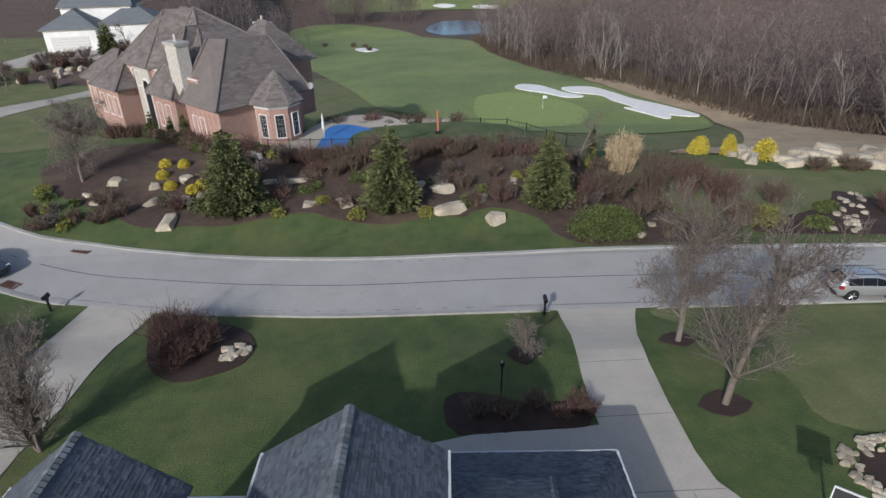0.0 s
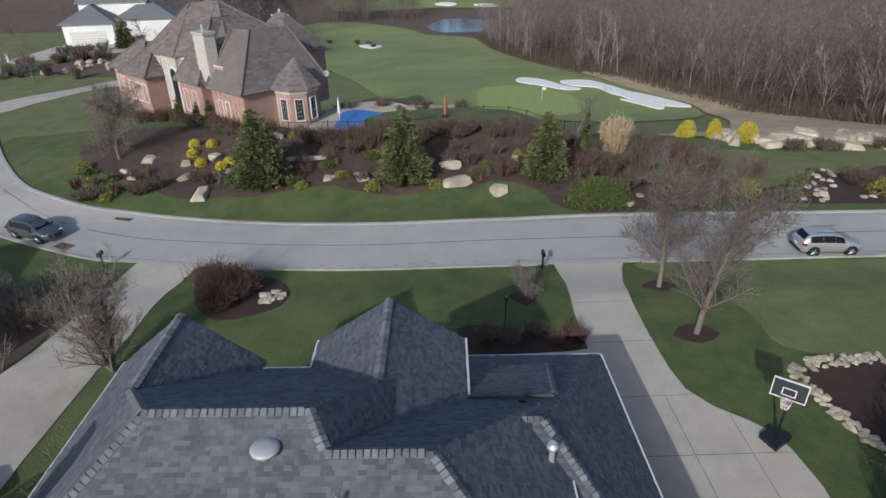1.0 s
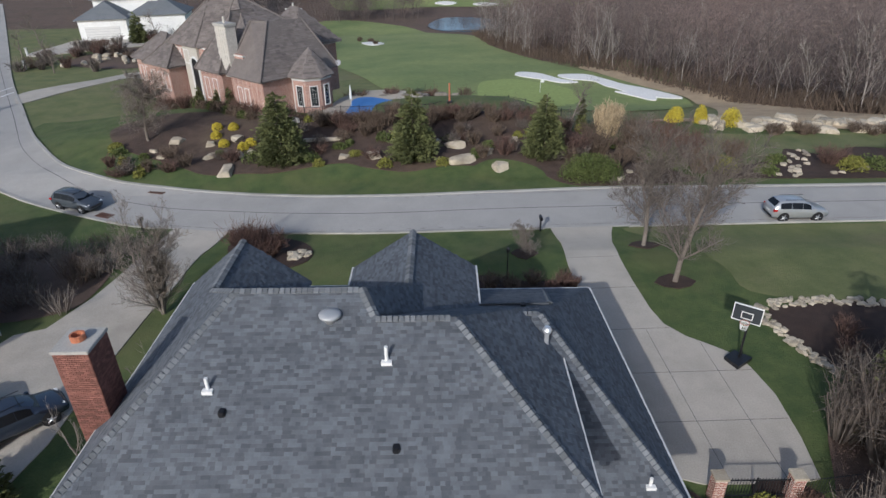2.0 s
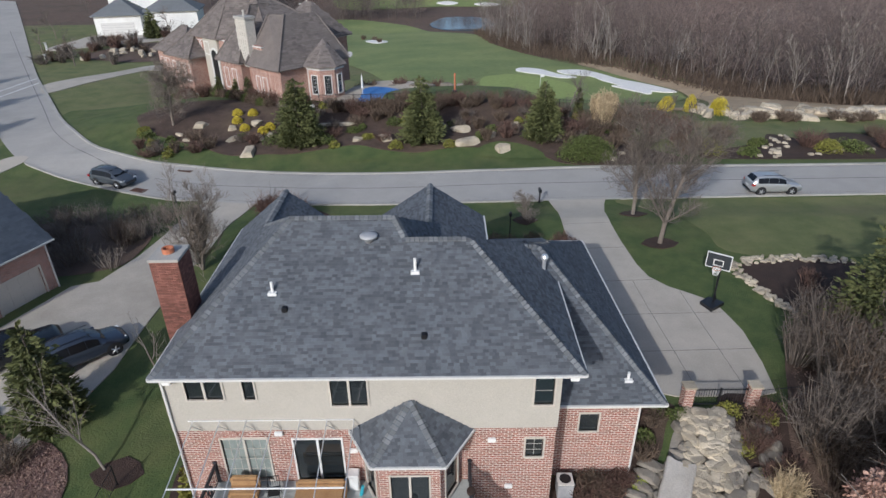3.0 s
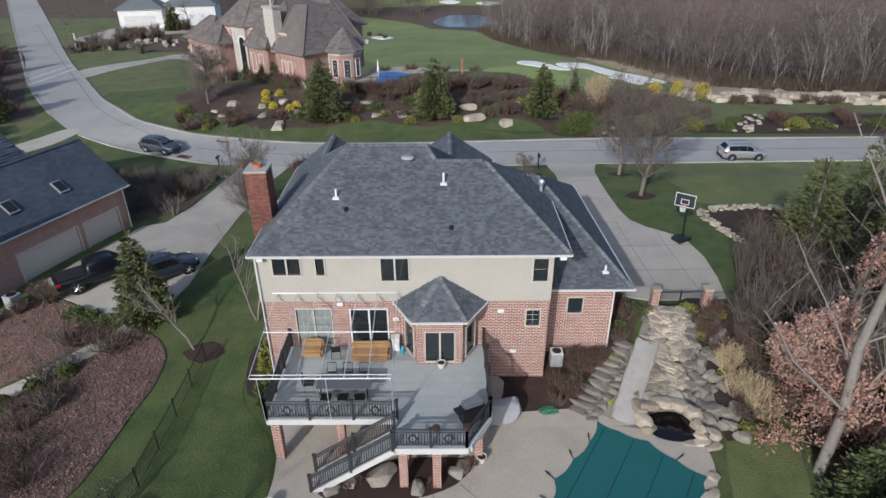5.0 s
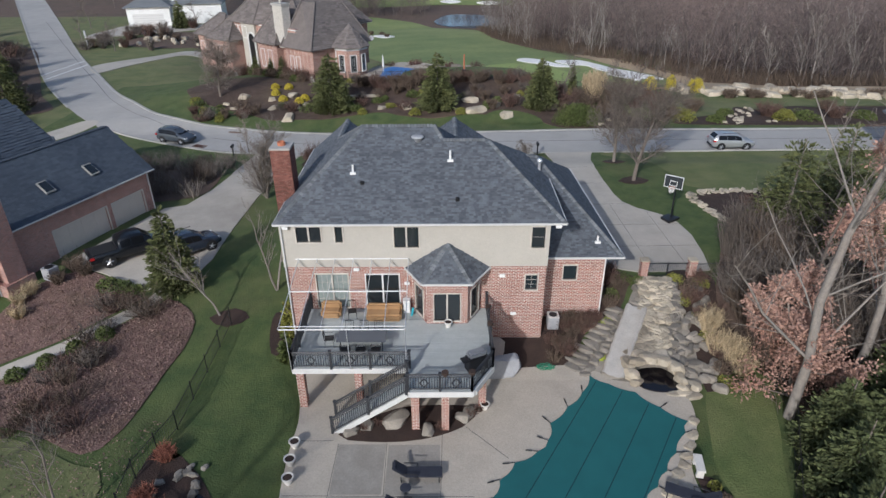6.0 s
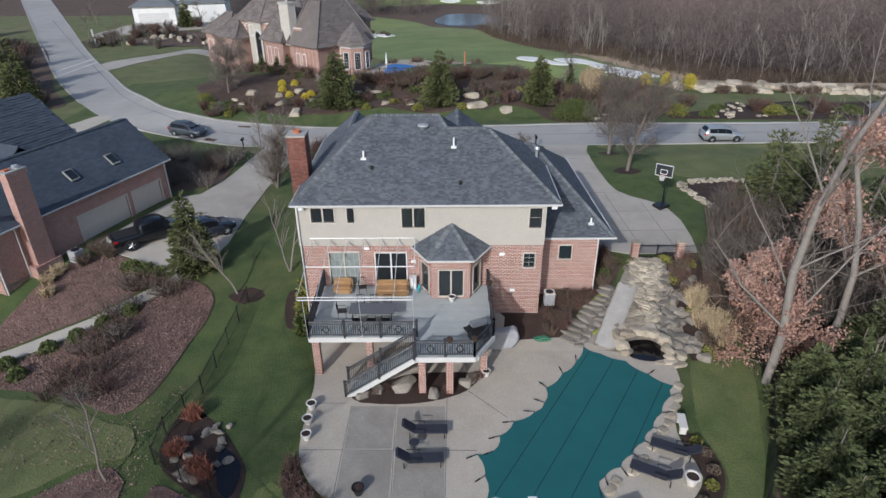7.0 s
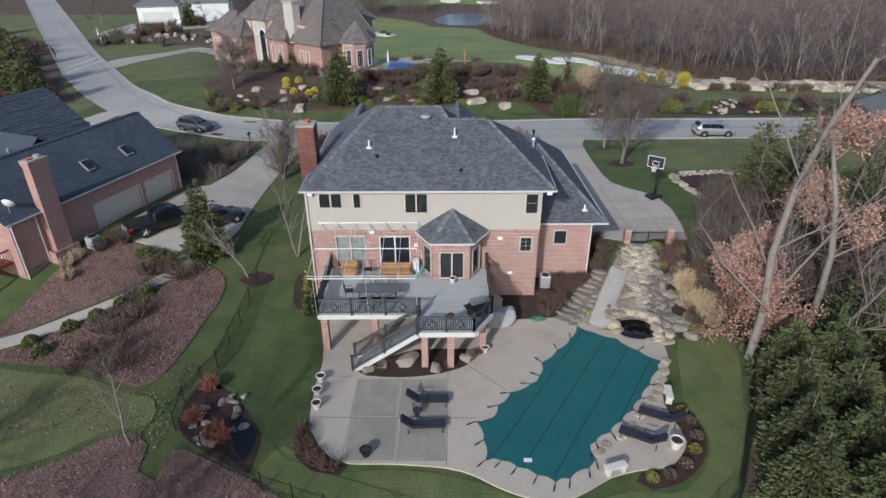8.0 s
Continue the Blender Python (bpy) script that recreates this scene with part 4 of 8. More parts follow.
part("bay_soffit", extrude([(-7.95, 0.0), (-7.0, -1.75), (-4.35, -1.75), (-3.3, 0.0)], BE - 0.16, BE - 0.1), FASCIA, house)
gutter(house, [(p[0], p[1] - 0.03, BE) for p in beave])

STEELG = plain("dull_grey_metal", (0.42, 0.43, 0.44), 0.5, 0.2)
# chimney, vents and small fittings on the roof
CX, CY = (-15.6, -14.5), (2.8, 4.0)
chimney = part("chimney", B((CX[0] + 0.02, CX[1] - 0.02, CY[0] + 0.02, CY[1] - 0.02, 0.2, 11.55)), MORTAR, house, "red brick chimney with a terracotta flue")
part("chimney_cap", B((CX[0] - 0.05, CX[1] + 0.05, CY[0] - 0.05, CY[1] + 0.05, 11.55, 11.67), bevel=0.02), KERB, chimney)
part("flue", lathe([(0.2, 11.67), (0.23, 11.67), (0.23, 11.87), (0.17, 11.87), (0.17, 11.7)], 14), CLAY, chimney).location = ((CX[0] + CX[1]) / 2, (CY[0] + CY[1]) / 2, 0)


def pipe_vent(x, y, z, h=0.42):
    v = part("pipe_vent", lathe([(0.06, -0.1), (0.06, h), (0.05, h)], 12), WHITE, roof, "white plastic pipe vent")
    part("flashing", B((-0.17, 0.17, -0.16, 0.16, -0.1, 0.03), bevel=0.01), WHITE, v)
    v.location = (x, y, z)


pipe_vent(-5.43, 3.2, 10.82, 0.55)
pipe_vent(-10.95, 2.5, 10.34, 0.45)
pipe_vent(3.4, 2.4, 5.9, 0.35)
v = part("roof_fan", lathe([(0.2, -0.3), (0.2, 0.12), (0.36, 0.14), (0.37, 0.2), (0.33, 0.25), (0.12, 0.275), (0.02, 0.28)], 24), STEELG, roof, "round grey metal roof fan")
smooth(v).location = (-7.32, 4.4, 11.6)
for x, y, z in ((-10.4, 1.9, 9.92), (-5.06, 0.97, 9.3), (-0.3, 9.2, 8.8)):
    v = part("box_vent", B((-0.11, 0.11, -0.13, 0.13, -0.1, 0.12), bevel=0.03), BLACK, roof, "small black roof vent")
    v.location = (x, y, z)
v = part("metal_flue", lathe([(0.09, -0.6), (0.09, 0.75), (0.16, 0.77), (0.18, 0.87), (0.12, 0.98), (0.02, 1.0)], 16), STEEL, roof, "galvanised flue with a domed cowl")
part("flashing", B((-0.28, 0.28, -0.25, 0.25, -0.05, 0.06), bevel=0.02), STEEL, v)
v.location = (0.25, 6.5, 8.65)

# deck
DZ = 2.78
deck = thing("deck", "raised grey board deck with charcoal railings on brick posts", "deck")
DECK_POLY = [(-13.6, -0.02), (-13.6, -5.5), (-7.6, -5.5), (-7.6, -7.3), (-4.45, -7.3), (-3.3, -5.4), (-3.3, -0.02)]
for i in range(int(7.3 / 0.145)):
    y1 = -0.02 - i * 0.145
    y0 = y1 - 0.139
    ym = (y0 + y1) / 2
    xa, xb = (-13.6 if ym > -5.5 else -7.6), (-3.3 if ym > -5.4 else -3.3 - (-5.4 - ym) * 1.15 / 1.9)
    part("deck_board", B((xa, xb, y0, y1, DZ - 0.03, DZ)), DECK, deck)
for (xa, ya), (xb, yb) in zip(DECK_POLY[:-1], DECK_POLY[1:]):
    d = Vector((xb - xa, yb - ya)).normalized()
    n = Vector((d.y, -d.x)) * -0.05
    part("fascia", extrude([(xa, ya), (xb, yb), (xb - n.x, yb - n.y), (xa - n.x, ya - n.y)], DZ - 0.3, DZ + 0.02), FASCIA, deck)
part("joists", B(*[(x, x + 0.05, -5.4 if x < -7.6 or x > -4 else -7.2, -0.1, DZ - 0.3, DZ - 0.04) for x in [-13.3 + 0.6 * i for i in range(17)]]), FASCIA, deck)


def railing(parent, a, b, height=1.0, panels=True):
    """A run of charcoal railing: posts, rails, balusters and a lattice motif; a and b are (x, y, z)."""
    a, b = Vector(a), Vector(b)
    L_ = (b - a).length
    up = Vector((0, 0, 1))
    d = (b - a) / L_
    n = max(1, round(L_ / 1.9))
    for h, r in ((height, 0.055), (0.14, 0.035), (height - 0.14, 0.03)):
        part("rail", rod(a + up * h, b + up * h, r, r, 6), RAILM, parent)
    for i in range(n + 1):
        p = a + d * (L_ * i / n)
        post = part("post", B((-0.06, 0.06, -0.06, 0.06, -0.05, height + 0.1), (-0.08, 0.08, -0.08, 0.08, height + 0.1, height + 0.13)), RAILM, parent)
        post.location = p
    bal = bmesh.new()
    m = int(L_ / 0.125)
    for i in range(1, m):
        p = a + d * (L_ * i / m)
        rod(p + up * 0.14, p + up * (height - 0.14), 0.02, 0.02, 4, bal)
    part("baluster_row", bal, RAILM, parent)["kind"] = "stuff"
    if panels:
        for i in range(n):
            c = a + d * (L_ * (i + 0.5) / n) + up * (height * 0.5)
            dm = bmesh.new()
            q = [c + up * 0.27, c + d * 0.2, c - up * 0.27, c - d * 0.2]
            for s, t in zip(q, q[1:] + q[:1]):
                rod(s, t, 0.035, 0.035, 5, dm)
            part("diamond_panel", dm, RAILM, parent)


zz = DZ + 0.02
for a, b in zip(DECK_POLY[:2] + [DECK_POLY[1]], [DECK_POLY[1], DECK_POLY[2]]):
    if a != b:
        railing(deck, (*a, zz), (*b, zz))
railing(deck, (-7.6, -7.25, zz), (-4.5, -7.25, zz))
railing(deck, (-4.5, -7.25, zz), (-3.36, -5.4, zz))
railing(deck, (-3.36, -5.4, zz), (-3.36, -0.1, zz))
part("column", B((-0.2, 0.2, -0.2, 0.2, 0.0, DZ - 0.3)), BRICK, deck).location = (-13.3, -5.2, 0)
for x, y in ((-10.3, -5.2), (-7.35, -5.3), (-5.8, -6.95), (-3.85, -5.35), (-7.3, -6.9)):
    c = part("column", B((-0.19, 0.19, -0.19, 0.19, 0.0, DZ - 0.3)), BRICK, deck)
    c.location = (x, y, 0)
for i in range(15):
    part("stair_tread", B((-7.6 - 0.26 * (i + 1) - 0.02, -7.6 - 0.26 * i, -7.25, -6.15, DZ - 0.185 * (i + 1) - 0.04, DZ - 0.185 * (i + 1))), DECK, deck)
for y in (-7.3, -6.12):
    part("stringer", slab([(-7.6, y, DZ), (-11.6, y, 0.02), (-11.6, y + 0.05, 0.02), (-7.6, y + 0.05, DZ)], 0.34), FASCIA, deck)
    railing(deck, (-7.7, y + 0.02, DZ - 0.1), (-11.5, y + 0.02, 0.1), 0.95, False)

# awning frame over the deck
awning = thing("awning_frame", "bare white metal awning frame over the deck", "awning frame")
AW = [(-14.1, -13.75), (-7.8, -7.7)]
part("wall_bar", rod((-14.2, -0.06, 6.15), (-7.85, -0.06, 6.15), 0.03), STEEL, awning)
part("front_bar", rod((-13.85, -5.9, 5.5), (-7.75, -5.9, 5.5), 0.032), WHITE, awning)
part("front_bar", rod((-13.85, -5.75, 5.58), (-7.75, -5.75, 5.58), 0.02), WHITE, awning)
part("middle_bar", rod((-13.95, -3.0, 5.85), (-7.8, -3.0, 5.85), 0.032), WHITE, awning)
for i in range(7):
    x = -14.0 + i * 1.03
    part("rafter", rod((x, -0.06, 6.15), (x + 0.1, -5.9, 5.52), 0.022), STEEL, awning)
    part("bracket", rod((x + 0.25, -0.04, 5.65), (x, -0.3, 6.12), 0.02), STEEL, awning)
for x in (-13.6, -10.6, -7.75):
    part("post", rod((x, -5.85, 5.5), (x, -5.62, DZ), 0.02), STEEL, awning)

shingles(roof, [(X0, YR, EAVE), (X1, YR, EAVE), L2, L1, R2, R1], SHINGLE, single=300, single_material=SHINGLE_O)
for p in planes + gar:
    shingles(roof, p, SHINGLE)
for a, b in zip(beave, beave[1:]):
    shingles(bay_roof, [(*a, BE), (*b, BE), apex], SHINGLE)
for a, b in (((X0, YR, EAVE), R1), (R1, R2), (R2, L1), (L1, L2), ((X1, YR, EAVE), L2), (GL1, GL0), (GL0, R1), ((-5, 13.2, 10.36), (-5, 8.2, 10.36)), ((4.82, 1.5, GE), G2), ((-0.9, 7.7, 9.47), G2), ((1.3, 13.5, 6.8), (0.9, 9.7, 8.6)), (tuple([*beave[1], BE]), apex), (tuple([*beave[2], BE]), apex)):
    ridge_caps(roof, a, b)


def chimney_bricks():
    rng = random.Random(3)
    per, verts, faces, shared, count = [], [], [], {}, 0
    bw, bh, g = 0.2, 0.065, 0.012
    row = 0
    z = 11.55 - bh
    while z > 4.5:
        for side in range(4):
            L_ = (CX[1] - CX[0]) if side % 2 == 0 else (CY[1] - CY[0])
            n = round(L_ / (bw + g))
            p_ = L_ / n
            bond = [((i + 0.5) * p_, p_ - g) for i in range(n)] if row % 2 == 0 else [(p_ / 4, p_ / 2 - g)] + [((i + 1) * p_, p_ - g) for i in range(n - 1)] + [(L_ - p_ / 4, p_ / 2 - g)]
            for u, w in bond:
                if side == 0:
                    c, r = (CX[0] + u, CY[0]), 0
                elif side == 1:
                    c, r = (CX[1], CY[0] + u), 90
                elif side == 2:
                    c, r = (CX[1] - u, CY[1]), 180
                else:
                    c, r = (CX[0], CY[1] - u), 270
                q = (z > 9.4 and side in (0, 1)) and count < 300
                if q:
                    key = round(w, 3)
                    if key not in shared:
                        bm = B((-w / 2, w / 2, -0.012, 0.05, 0, bh))
                        me = bpy.data.meshes.new("brick")
                        bm.to_mesh(me)
                        bm.free()
                        me.materials.append(BRICKP)
                        shared[key] = me
                    ob = new("brick", shared[key])
                    ob.parent = chimney
                    ob.matrix_basis = pose(c[0], c[1], z, 0, 0, r)
                    count += 1
                else:
                    m = pose(c[0], c[1], z, 0, 0, r)
                    k = len(verts)
                    for zz_ in (0, bh):
                        verts += [m @ Vector((x, y, zz_)) for x, y in ((-w / 2, -0.012), (w / 2, -0.012), (w / 2, 0.05), (-w / 2, 0.05))]
                    faces += [tuple(k + j for j in f) for f in ((4, 5, 6, 7), (0, 1, 5, 4), (1, 2, 6, 5), (3, 0, 4, 7))]
        z -= bh + g
        row += 1
    part("brick_layer", (verts, faces), BRICKP, chimney)["kind"] = "stuff"


chimney_bricks()


# ---- plants ----
def fast_mesh(name, verts, faces, materials):
    """A mesh from arrays; faces all have the same number of corners."""
    verts, faces = np.asarray(verts, np.float32), np.asarray(faces, np.int32)
    me = bpy.data.meshes.new(name)
    me.vertices.add(len(verts))
    me.vertices.foreach_set("co", verts.ravel())
    k = faces.shape[1]
    me.loops.add(faces.size)
    me.loops.foreach_set("vertex_index", faces.ravel())
    me.polygons.add(len(faces))
    me.polygons.foreach_set("loop_start", np.arange(0, faces.size, k, dtype=np.int32))
    for m in materials:
        me.materials.append(m)
    me.update(calc_edges=True)
    return me


def tubes(p0, p1, r0, r1, n):
    """Open tapered tubes between arrays of points."""
    p0, p1, r0, r1 = (np.asarray(a, float) for a in (p0, p1, r0, r1))
    d = p1 - p0
    d /= np.maximum(np.linalg.norm(d, axis=1, keepdims=True), 1e-6)
    ref = np.where(np.abs(d[:, 2:3]) > 0.9, [[1.0, 0, 0]], [[0, 0, 1.0]])
    a = np.cross(d, ref)
    a /= np.linalg.norm(a, axis=1, keepdims=True)
    b = np.cross(d, a)
    ang = np.arange(n) * 2 * np.pi / n
    ring = a[:, None] * np.cos(ang)[None, :, None] + b[:, None] * np.sin(ang)[None, :, None]
    v = np.concatenate([p0[:, None] + ring * r0[:, None, None], p1[:, None] + ring * r1[:, None, None]], axis=1)
    i = np.arange(n)
    f = np.stack([i, (i + 1) % n, n + (i + 1) % n, n + i], axis=1)
    return v.reshape(-1, 3), (f[None] + (np.arange(len(p0)) * 2 * n)[:, None, None]).reshape(-1, 4)


def slivers(p0, p1, r0, r1, seed=0):
    """Fine twigs as single narrow faces, each turned its own way."""
    p0, p1, r0, r1 = (np.asarray(a, float) for a in (p0, p1, r0, r1))
    s = np.cross(p1 - p0, np.random.RandomState(seed).normal(0, 1, p0.shape))
    s /= np.maximum(np.linalg.norm(s, axis=1, keepdims=True), 1e-6)
    a, b = s * r0[:, None] * 1.25, s * r1[:, None] * 1.25
    v = np.stack([p0 - a, p0 + a, p1 + b, p1 - b], 1).reshape(-1, 3)
    return v, np.arange(4 * len(p0)).reshape(-1, 4)


def grow(rng, height, r, lean=(0, 0), levels=4, fork=0.35, spread=0.75, kids=(3, 6), upward=0.25, bare=0.3, thin=(0.38, 0.6)):
    """Branch pieces of a tree: lists of (p0, p1, r0, r1, level)."""
    out = []

    def limb(p, d, length, rad, level):
        n = 5 if level == 0 else (4 if level == 1 else 3)
        step = length / n
        for i in range(n):
            q = p + d * step
            rr = rad * (1 - (0.62 if level < levels - 1 else 0.8) * (i + 1) / n)
            r_0 = rad * (1 - (0.62 if level < levels - 1 else 0.8) * i / n)
            out.append((p, q, r_0, rr, level))
            frac = (i + 1) / n
            if level < levels - 1 and (level > 0 or frac > bare):
                for _ in range(rng.randint(*kids) if level else rng.randint(kids[0], kids[1] + 1)):
                    if rng.random() < 0.62:
                        a = rng.uniform(0, 6.283)
                        perp = d.orthogonal().normalized()
                        perp.rotate(Matrix.Rotation(a, 3, d))
                        nd = (d * (1 - spread) + perp * spread + Vector((0, 0, upward))).normalized()
                        s = p.lerp(q, rng.random())
                        limb(s, nd, length * rng.uniform(0.32, 0.58) * (1.15 - 0.45 * frac), r_0 * rng.uniform(*thin), level + 1)
            p = q
            d = (d + Vector((rng.gauss(0, 0.11), rng.gauss(0, 0.11), rng.gauss(0, 0.05) + (0.05 if level else 0)))).normalized()

    d0 = Vector((lean[0], lean[1], 1)).normalized()
    limb(Vector((0, 0, -0.15)), d0, height * 0.86, r, 0)
    return out


def bare_tree(name, label, at, height, r, seed, material=None, twig=None, group="", levels=4, category="tree", lean=(0, 0), kids=(3, 5), spread=0.7, upward=0.25, bare=0.3, leaves=None, leaf_n=0, leaf_size=0.12, twig_min=0.006, leaf_zone=(0.1, 0.75), multi=1, thin=(0.38, 0.6)):
    rng = random.Random(seed)
    t = thing(name, label, category, at, 0, group)
    seg = []
    for k in range(multi):
        ln = lean if multi == 1 else (math.cos(k * 6.28 / multi + seed) * 0.25, math.sin(k * 6.28 / multi + seed) * 0.25)
        seg += grow(rng, height * (1 if k == 0 else rng.uniform(0.8, 1)), r, ln, levels, spread=spread, kids=kids, upward=upward, bare=bare, thin=thin)
    for nm, lv, n, m in (("trunk", (0,), 8, material or BARK), ("branch_mass", (1, 2) if levels > 3 else (1,), 5, material or BARK), ("twig_mass", (3, 4) if levels > 3 else (2, 3), 3, twig or TWIG)):
        s = [q for q in seg if q[4] in lv]
        if s:
            arg = [q[0] for q in s], [q[1] for q in s], [max(q[2], twig_min) for q in s], [max(q[3], twig_min * 0.7) for q in s]
            v, f = tubes(*arg, n) if n > 3 else slivers(*arg, seed)
            ob = new(nm, fast_mesh(nm, v, f, [m]))
            ob.parent = t
            if nm != "trunk":
                ob["kind"] = "stuff"
            for p in ob.data.polygons:
                p.use_smooth = True
    if leaves:
        zs = [q for q in seg if q[4] >= 2 and leaf_zone[0] * height < q[1].z < leaf_zone[1] * height]
        pick = [rng.choice(zs) for _ in range(leaf_n)]
        c = np.array([q[1] for q in pick]) + np.random.RandomState(seed).normal(0, 0.16, (leaf_n, 3))
        ob = new("leaf_mass", leaf_cards("leaf_mass", c, leaf_size, seed, leaves))
        ob.parent = t
        ob["kind"] = "stuff"
    return t


def leaf_cards(name, centres, size, seed, material, along=None, slim=0.55):
    """Small folded leaf or needle-spray faces at the given places."""
    rs = np.random.RandomState(seed)
    c = np.asarray(centres, float)
    n = len(c)
    a = rs.normal(0, 1, (n, 3)) if along is None else along + rs.normal(0, 0.3, (n, 3))
    a /= np.linalg.norm(a, axis=1, keepdims=True)
    b = np.cross(a, rs.normal(0, 1, (n, 3)))
    b /= np.maximum(np.linalg.norm(b, axis=1, keepdims=True), 1e-6)
    s = size * rs.uniform(0.6, 1.4, (n, 1))
    v = np.stack([c - a * s, c + b * s * slim, c + a * s, c - b * s * slim], axis=1).reshape(-1, 3)
    f = np.arange(4 * n).reshape(n, 4)
    return fast_mesh(name, v, f, [material])


def conifer(name, label, at, height, radius, seed, material=None, n=7000, category="tree", group="", size=0.17, shape=0.72):
    """A conifer of drooping sprays set round a trunk, with gaps and a ragged outline."""
    rs = np.random.RandomState(seed)
    t = thing(name, label, category, at, 0, group)
    part("trunk", rod((0, 0, -0.2), (0, 0, height * 0.96), radius * 0.06 + 0.03, 0.02, 8), BARK, t)
    nb = int(160 + height * 46)
    h = (1 - rs.power(1.75, nb)) * 0.95
    az = rs.uniform(0, 2 * np.pi, nb)
    reach = radius * np.power(1 - h, shape) * rs.uniform(0.72, 1.1, nb) * np.minimum(1, 0.55 + h * 4)
    which = rs.choice(nb, n, p=(reach + 0.15) / (reach + 0.15).sum())
    u = np.sqrt(rs.uniform(0.03, 1, n))
    droop = -0.28 * u ** 1.6 + 0.16 * u
    w = rs.normal(0, 1, (n, 3)) * (0.05 + 0.13 * u[:, None] * (1.15 - u[:, None] * 0.6)) * np.minimum(1.3, reach[which, None]) * np.array([1, 1, 0.45])
    d = np.stack([np.cos(az[which]), np.sin(az[which]), np.full(n, 0.0)], axis=1)
    c = d * (reach[which] * u)[:, None] + w
    c[:, 2] += h[which] * height + droop * reach[which] * 1.2 + 0.1
    c[:, 2] = np.maximum(c[:, 2], 0.05)
    along = d + np.array([0, 0, 0.15]) + (h[which] > 0.85)[:, None] * np.array([0, 0, 1.2])
    ob = new("crown", leaf_cards("crown", c, size, seed, material or NEEDLE, along, 0.42))
    ob.parent = t
    ob["kind"] = "stuff"
    return t


def leafy_shrub(name, label, at, rx, ry, h, seed, material, n=900, size=0.09, category="shrub", group="", lumps=7, box=False):
    """A shrub of many small leaves over an uneven, lumpy form on a few stems."""
    rs = np.random.RandomState(seed)
    t = thing(name, label, category, at, 0, group)
    lc = rs.normal(0, 0.42, (lumps, 3)) * [rx, ry, 0.0]
    lr = rs.uniform(0.45, 0.75, lumps)
    k = rs.randint(0, lumps, n)
    d = rs.normal(0, 1, (n, 3))
    d /= np.linalg.norm(d, axis=1, keepdims=True)
    d[:, 2] = np.abs(d[:, 2])
    rad = (1 - np.abs(rs.normal(0, 0.12, n)))[:, None]
    c = lc[k] * (0.55 if lumps > 1 else 0) + d * rad * (lr[k][:, None] if lumps > 1 else 1.0) * [rx, ry, h] * (1.3 if lumps > 1 else 1.0)
    c[:, 2] = np.minimum(c[:, 2], h * 1.02) + 0.03
    ob = new("foliage", leaf_cards("foliage", c, size, seed, material))
    ob.parent = t
    ob["kind"] = "stuff"
    st = bmesh.new()
    for i in range(5):
        a = i * 1.257
        rod((0, 0, -0.1), (math.cos(a) * rx * 0.5, math.sin(a) * ry * 0.5, h * 0.7), 0.03, 0.012, 5, st)
    part("stem", st, BARK, t)
    return t


def twig_shrub(name, label, at, r, h, seed, material, n=420, category="shrub", group="", wide=0.014, splay=1.0):
    """A bare shrub: thin stems that fan out from the base and fork into twigs."""
    rs = np.random.RandomState(seed)
    t = thing(name, label, category, at, 0, group)
    m = n // 6
    az, sp = rs.uniform(0, 6.283, m), np.sqrt(rs.uniform(0, 1, m)) * splay
    base = np.stack([np.cos(az) * sp * r * 0.35, np.sin(az) * sp * r * 0.35, np.full(m, -0.05)], 1)
    midp = np.stack([np.cos(az) * sp * r * 0.7, np.sin(az) * sp * r * 0.7, h * rs.uniform(0.35, 0.6, m)], 1)
    top = midp + np.stack([np.cos(az) * sp * r * 0.3, np.sin(az) * sp * r * 0.3, h * rs.uniform(0.25, 0.45, m)], 1) + rs.normal(0, 0.08, (m, 3)) * r
    p0, p1 = [base, midp], [midp, top]
    r0, r1 = [np.full(m, wide * 1.6), np.full(m, wide * 1.2)], [np.full(m, wide * 1.2), np.full(m, wide * 0.5)]
    for _ in range(4):
        u = rs.uniform(0.1, 1, (m, 1))
        s = midp * (1 - u) + top * u
        e = s + (rs.normal(0, 0.32, (m, 3)) + [0, 0, 0.22]) * r * 0.75
        e[:, 2] = np.maximum(e[:, 2], 0.1)
        p0.append(s)
        p1.append(e)
        r0.append(np.full(m, wide * 0.7))
        r1.append(np.full(m, wide * 0.35))
    v, f = slivers(np.concatenate(p0), np.concatenate(p1), np.concatenate(r0), np.concatenate(r1), seed)
    ob = new("twig_mass", fast_mesh("twig_mass", v, f, [material]))
    ob.parent = t
    ob["kind"] = "stuff"
    return t


def boulder_mesh(seed, flat=0.65, rough=0.28):
    bm = bmesh.new()
    bmesh.ops.create_icosphere(bm, subdivisions=3, radius=1.12)
    off = Vector((seed * 7.3, seed * 3.1, seed * 1.7))
    for v in bm.verts:
        n = noise.noise(v.co * 1.1 + off) * rough * 1.6 + noise.noise(v.co * 3.1 + off) * rough * 0.4
        v.co *= 1 + n
        v.co.z = max(-0.45, min(0.75, v.co.z)) * flat
        for ax_ in (0, 1):
            v.co[ax_] = max(-0.88, min(0.88, v.co[ax_]))
    rng = random.Random(seed * 13)
    for _ in range(11):
        n = Vector((rng.gauss(0, 1), rng.gauss(0, 1), rng.gauss(0, 0.8))).normalized()
        d = rng.uniform(0.5, 0.78)
        for v in bm.verts:
            over = v.co.dot(n) - d
            if over > 0:
                v.co -= n * over
    me = bpy.data.meshes.new("boulder")
    bm.to_mesh(me)
    bm.free()
    return me


ROCKS = {}


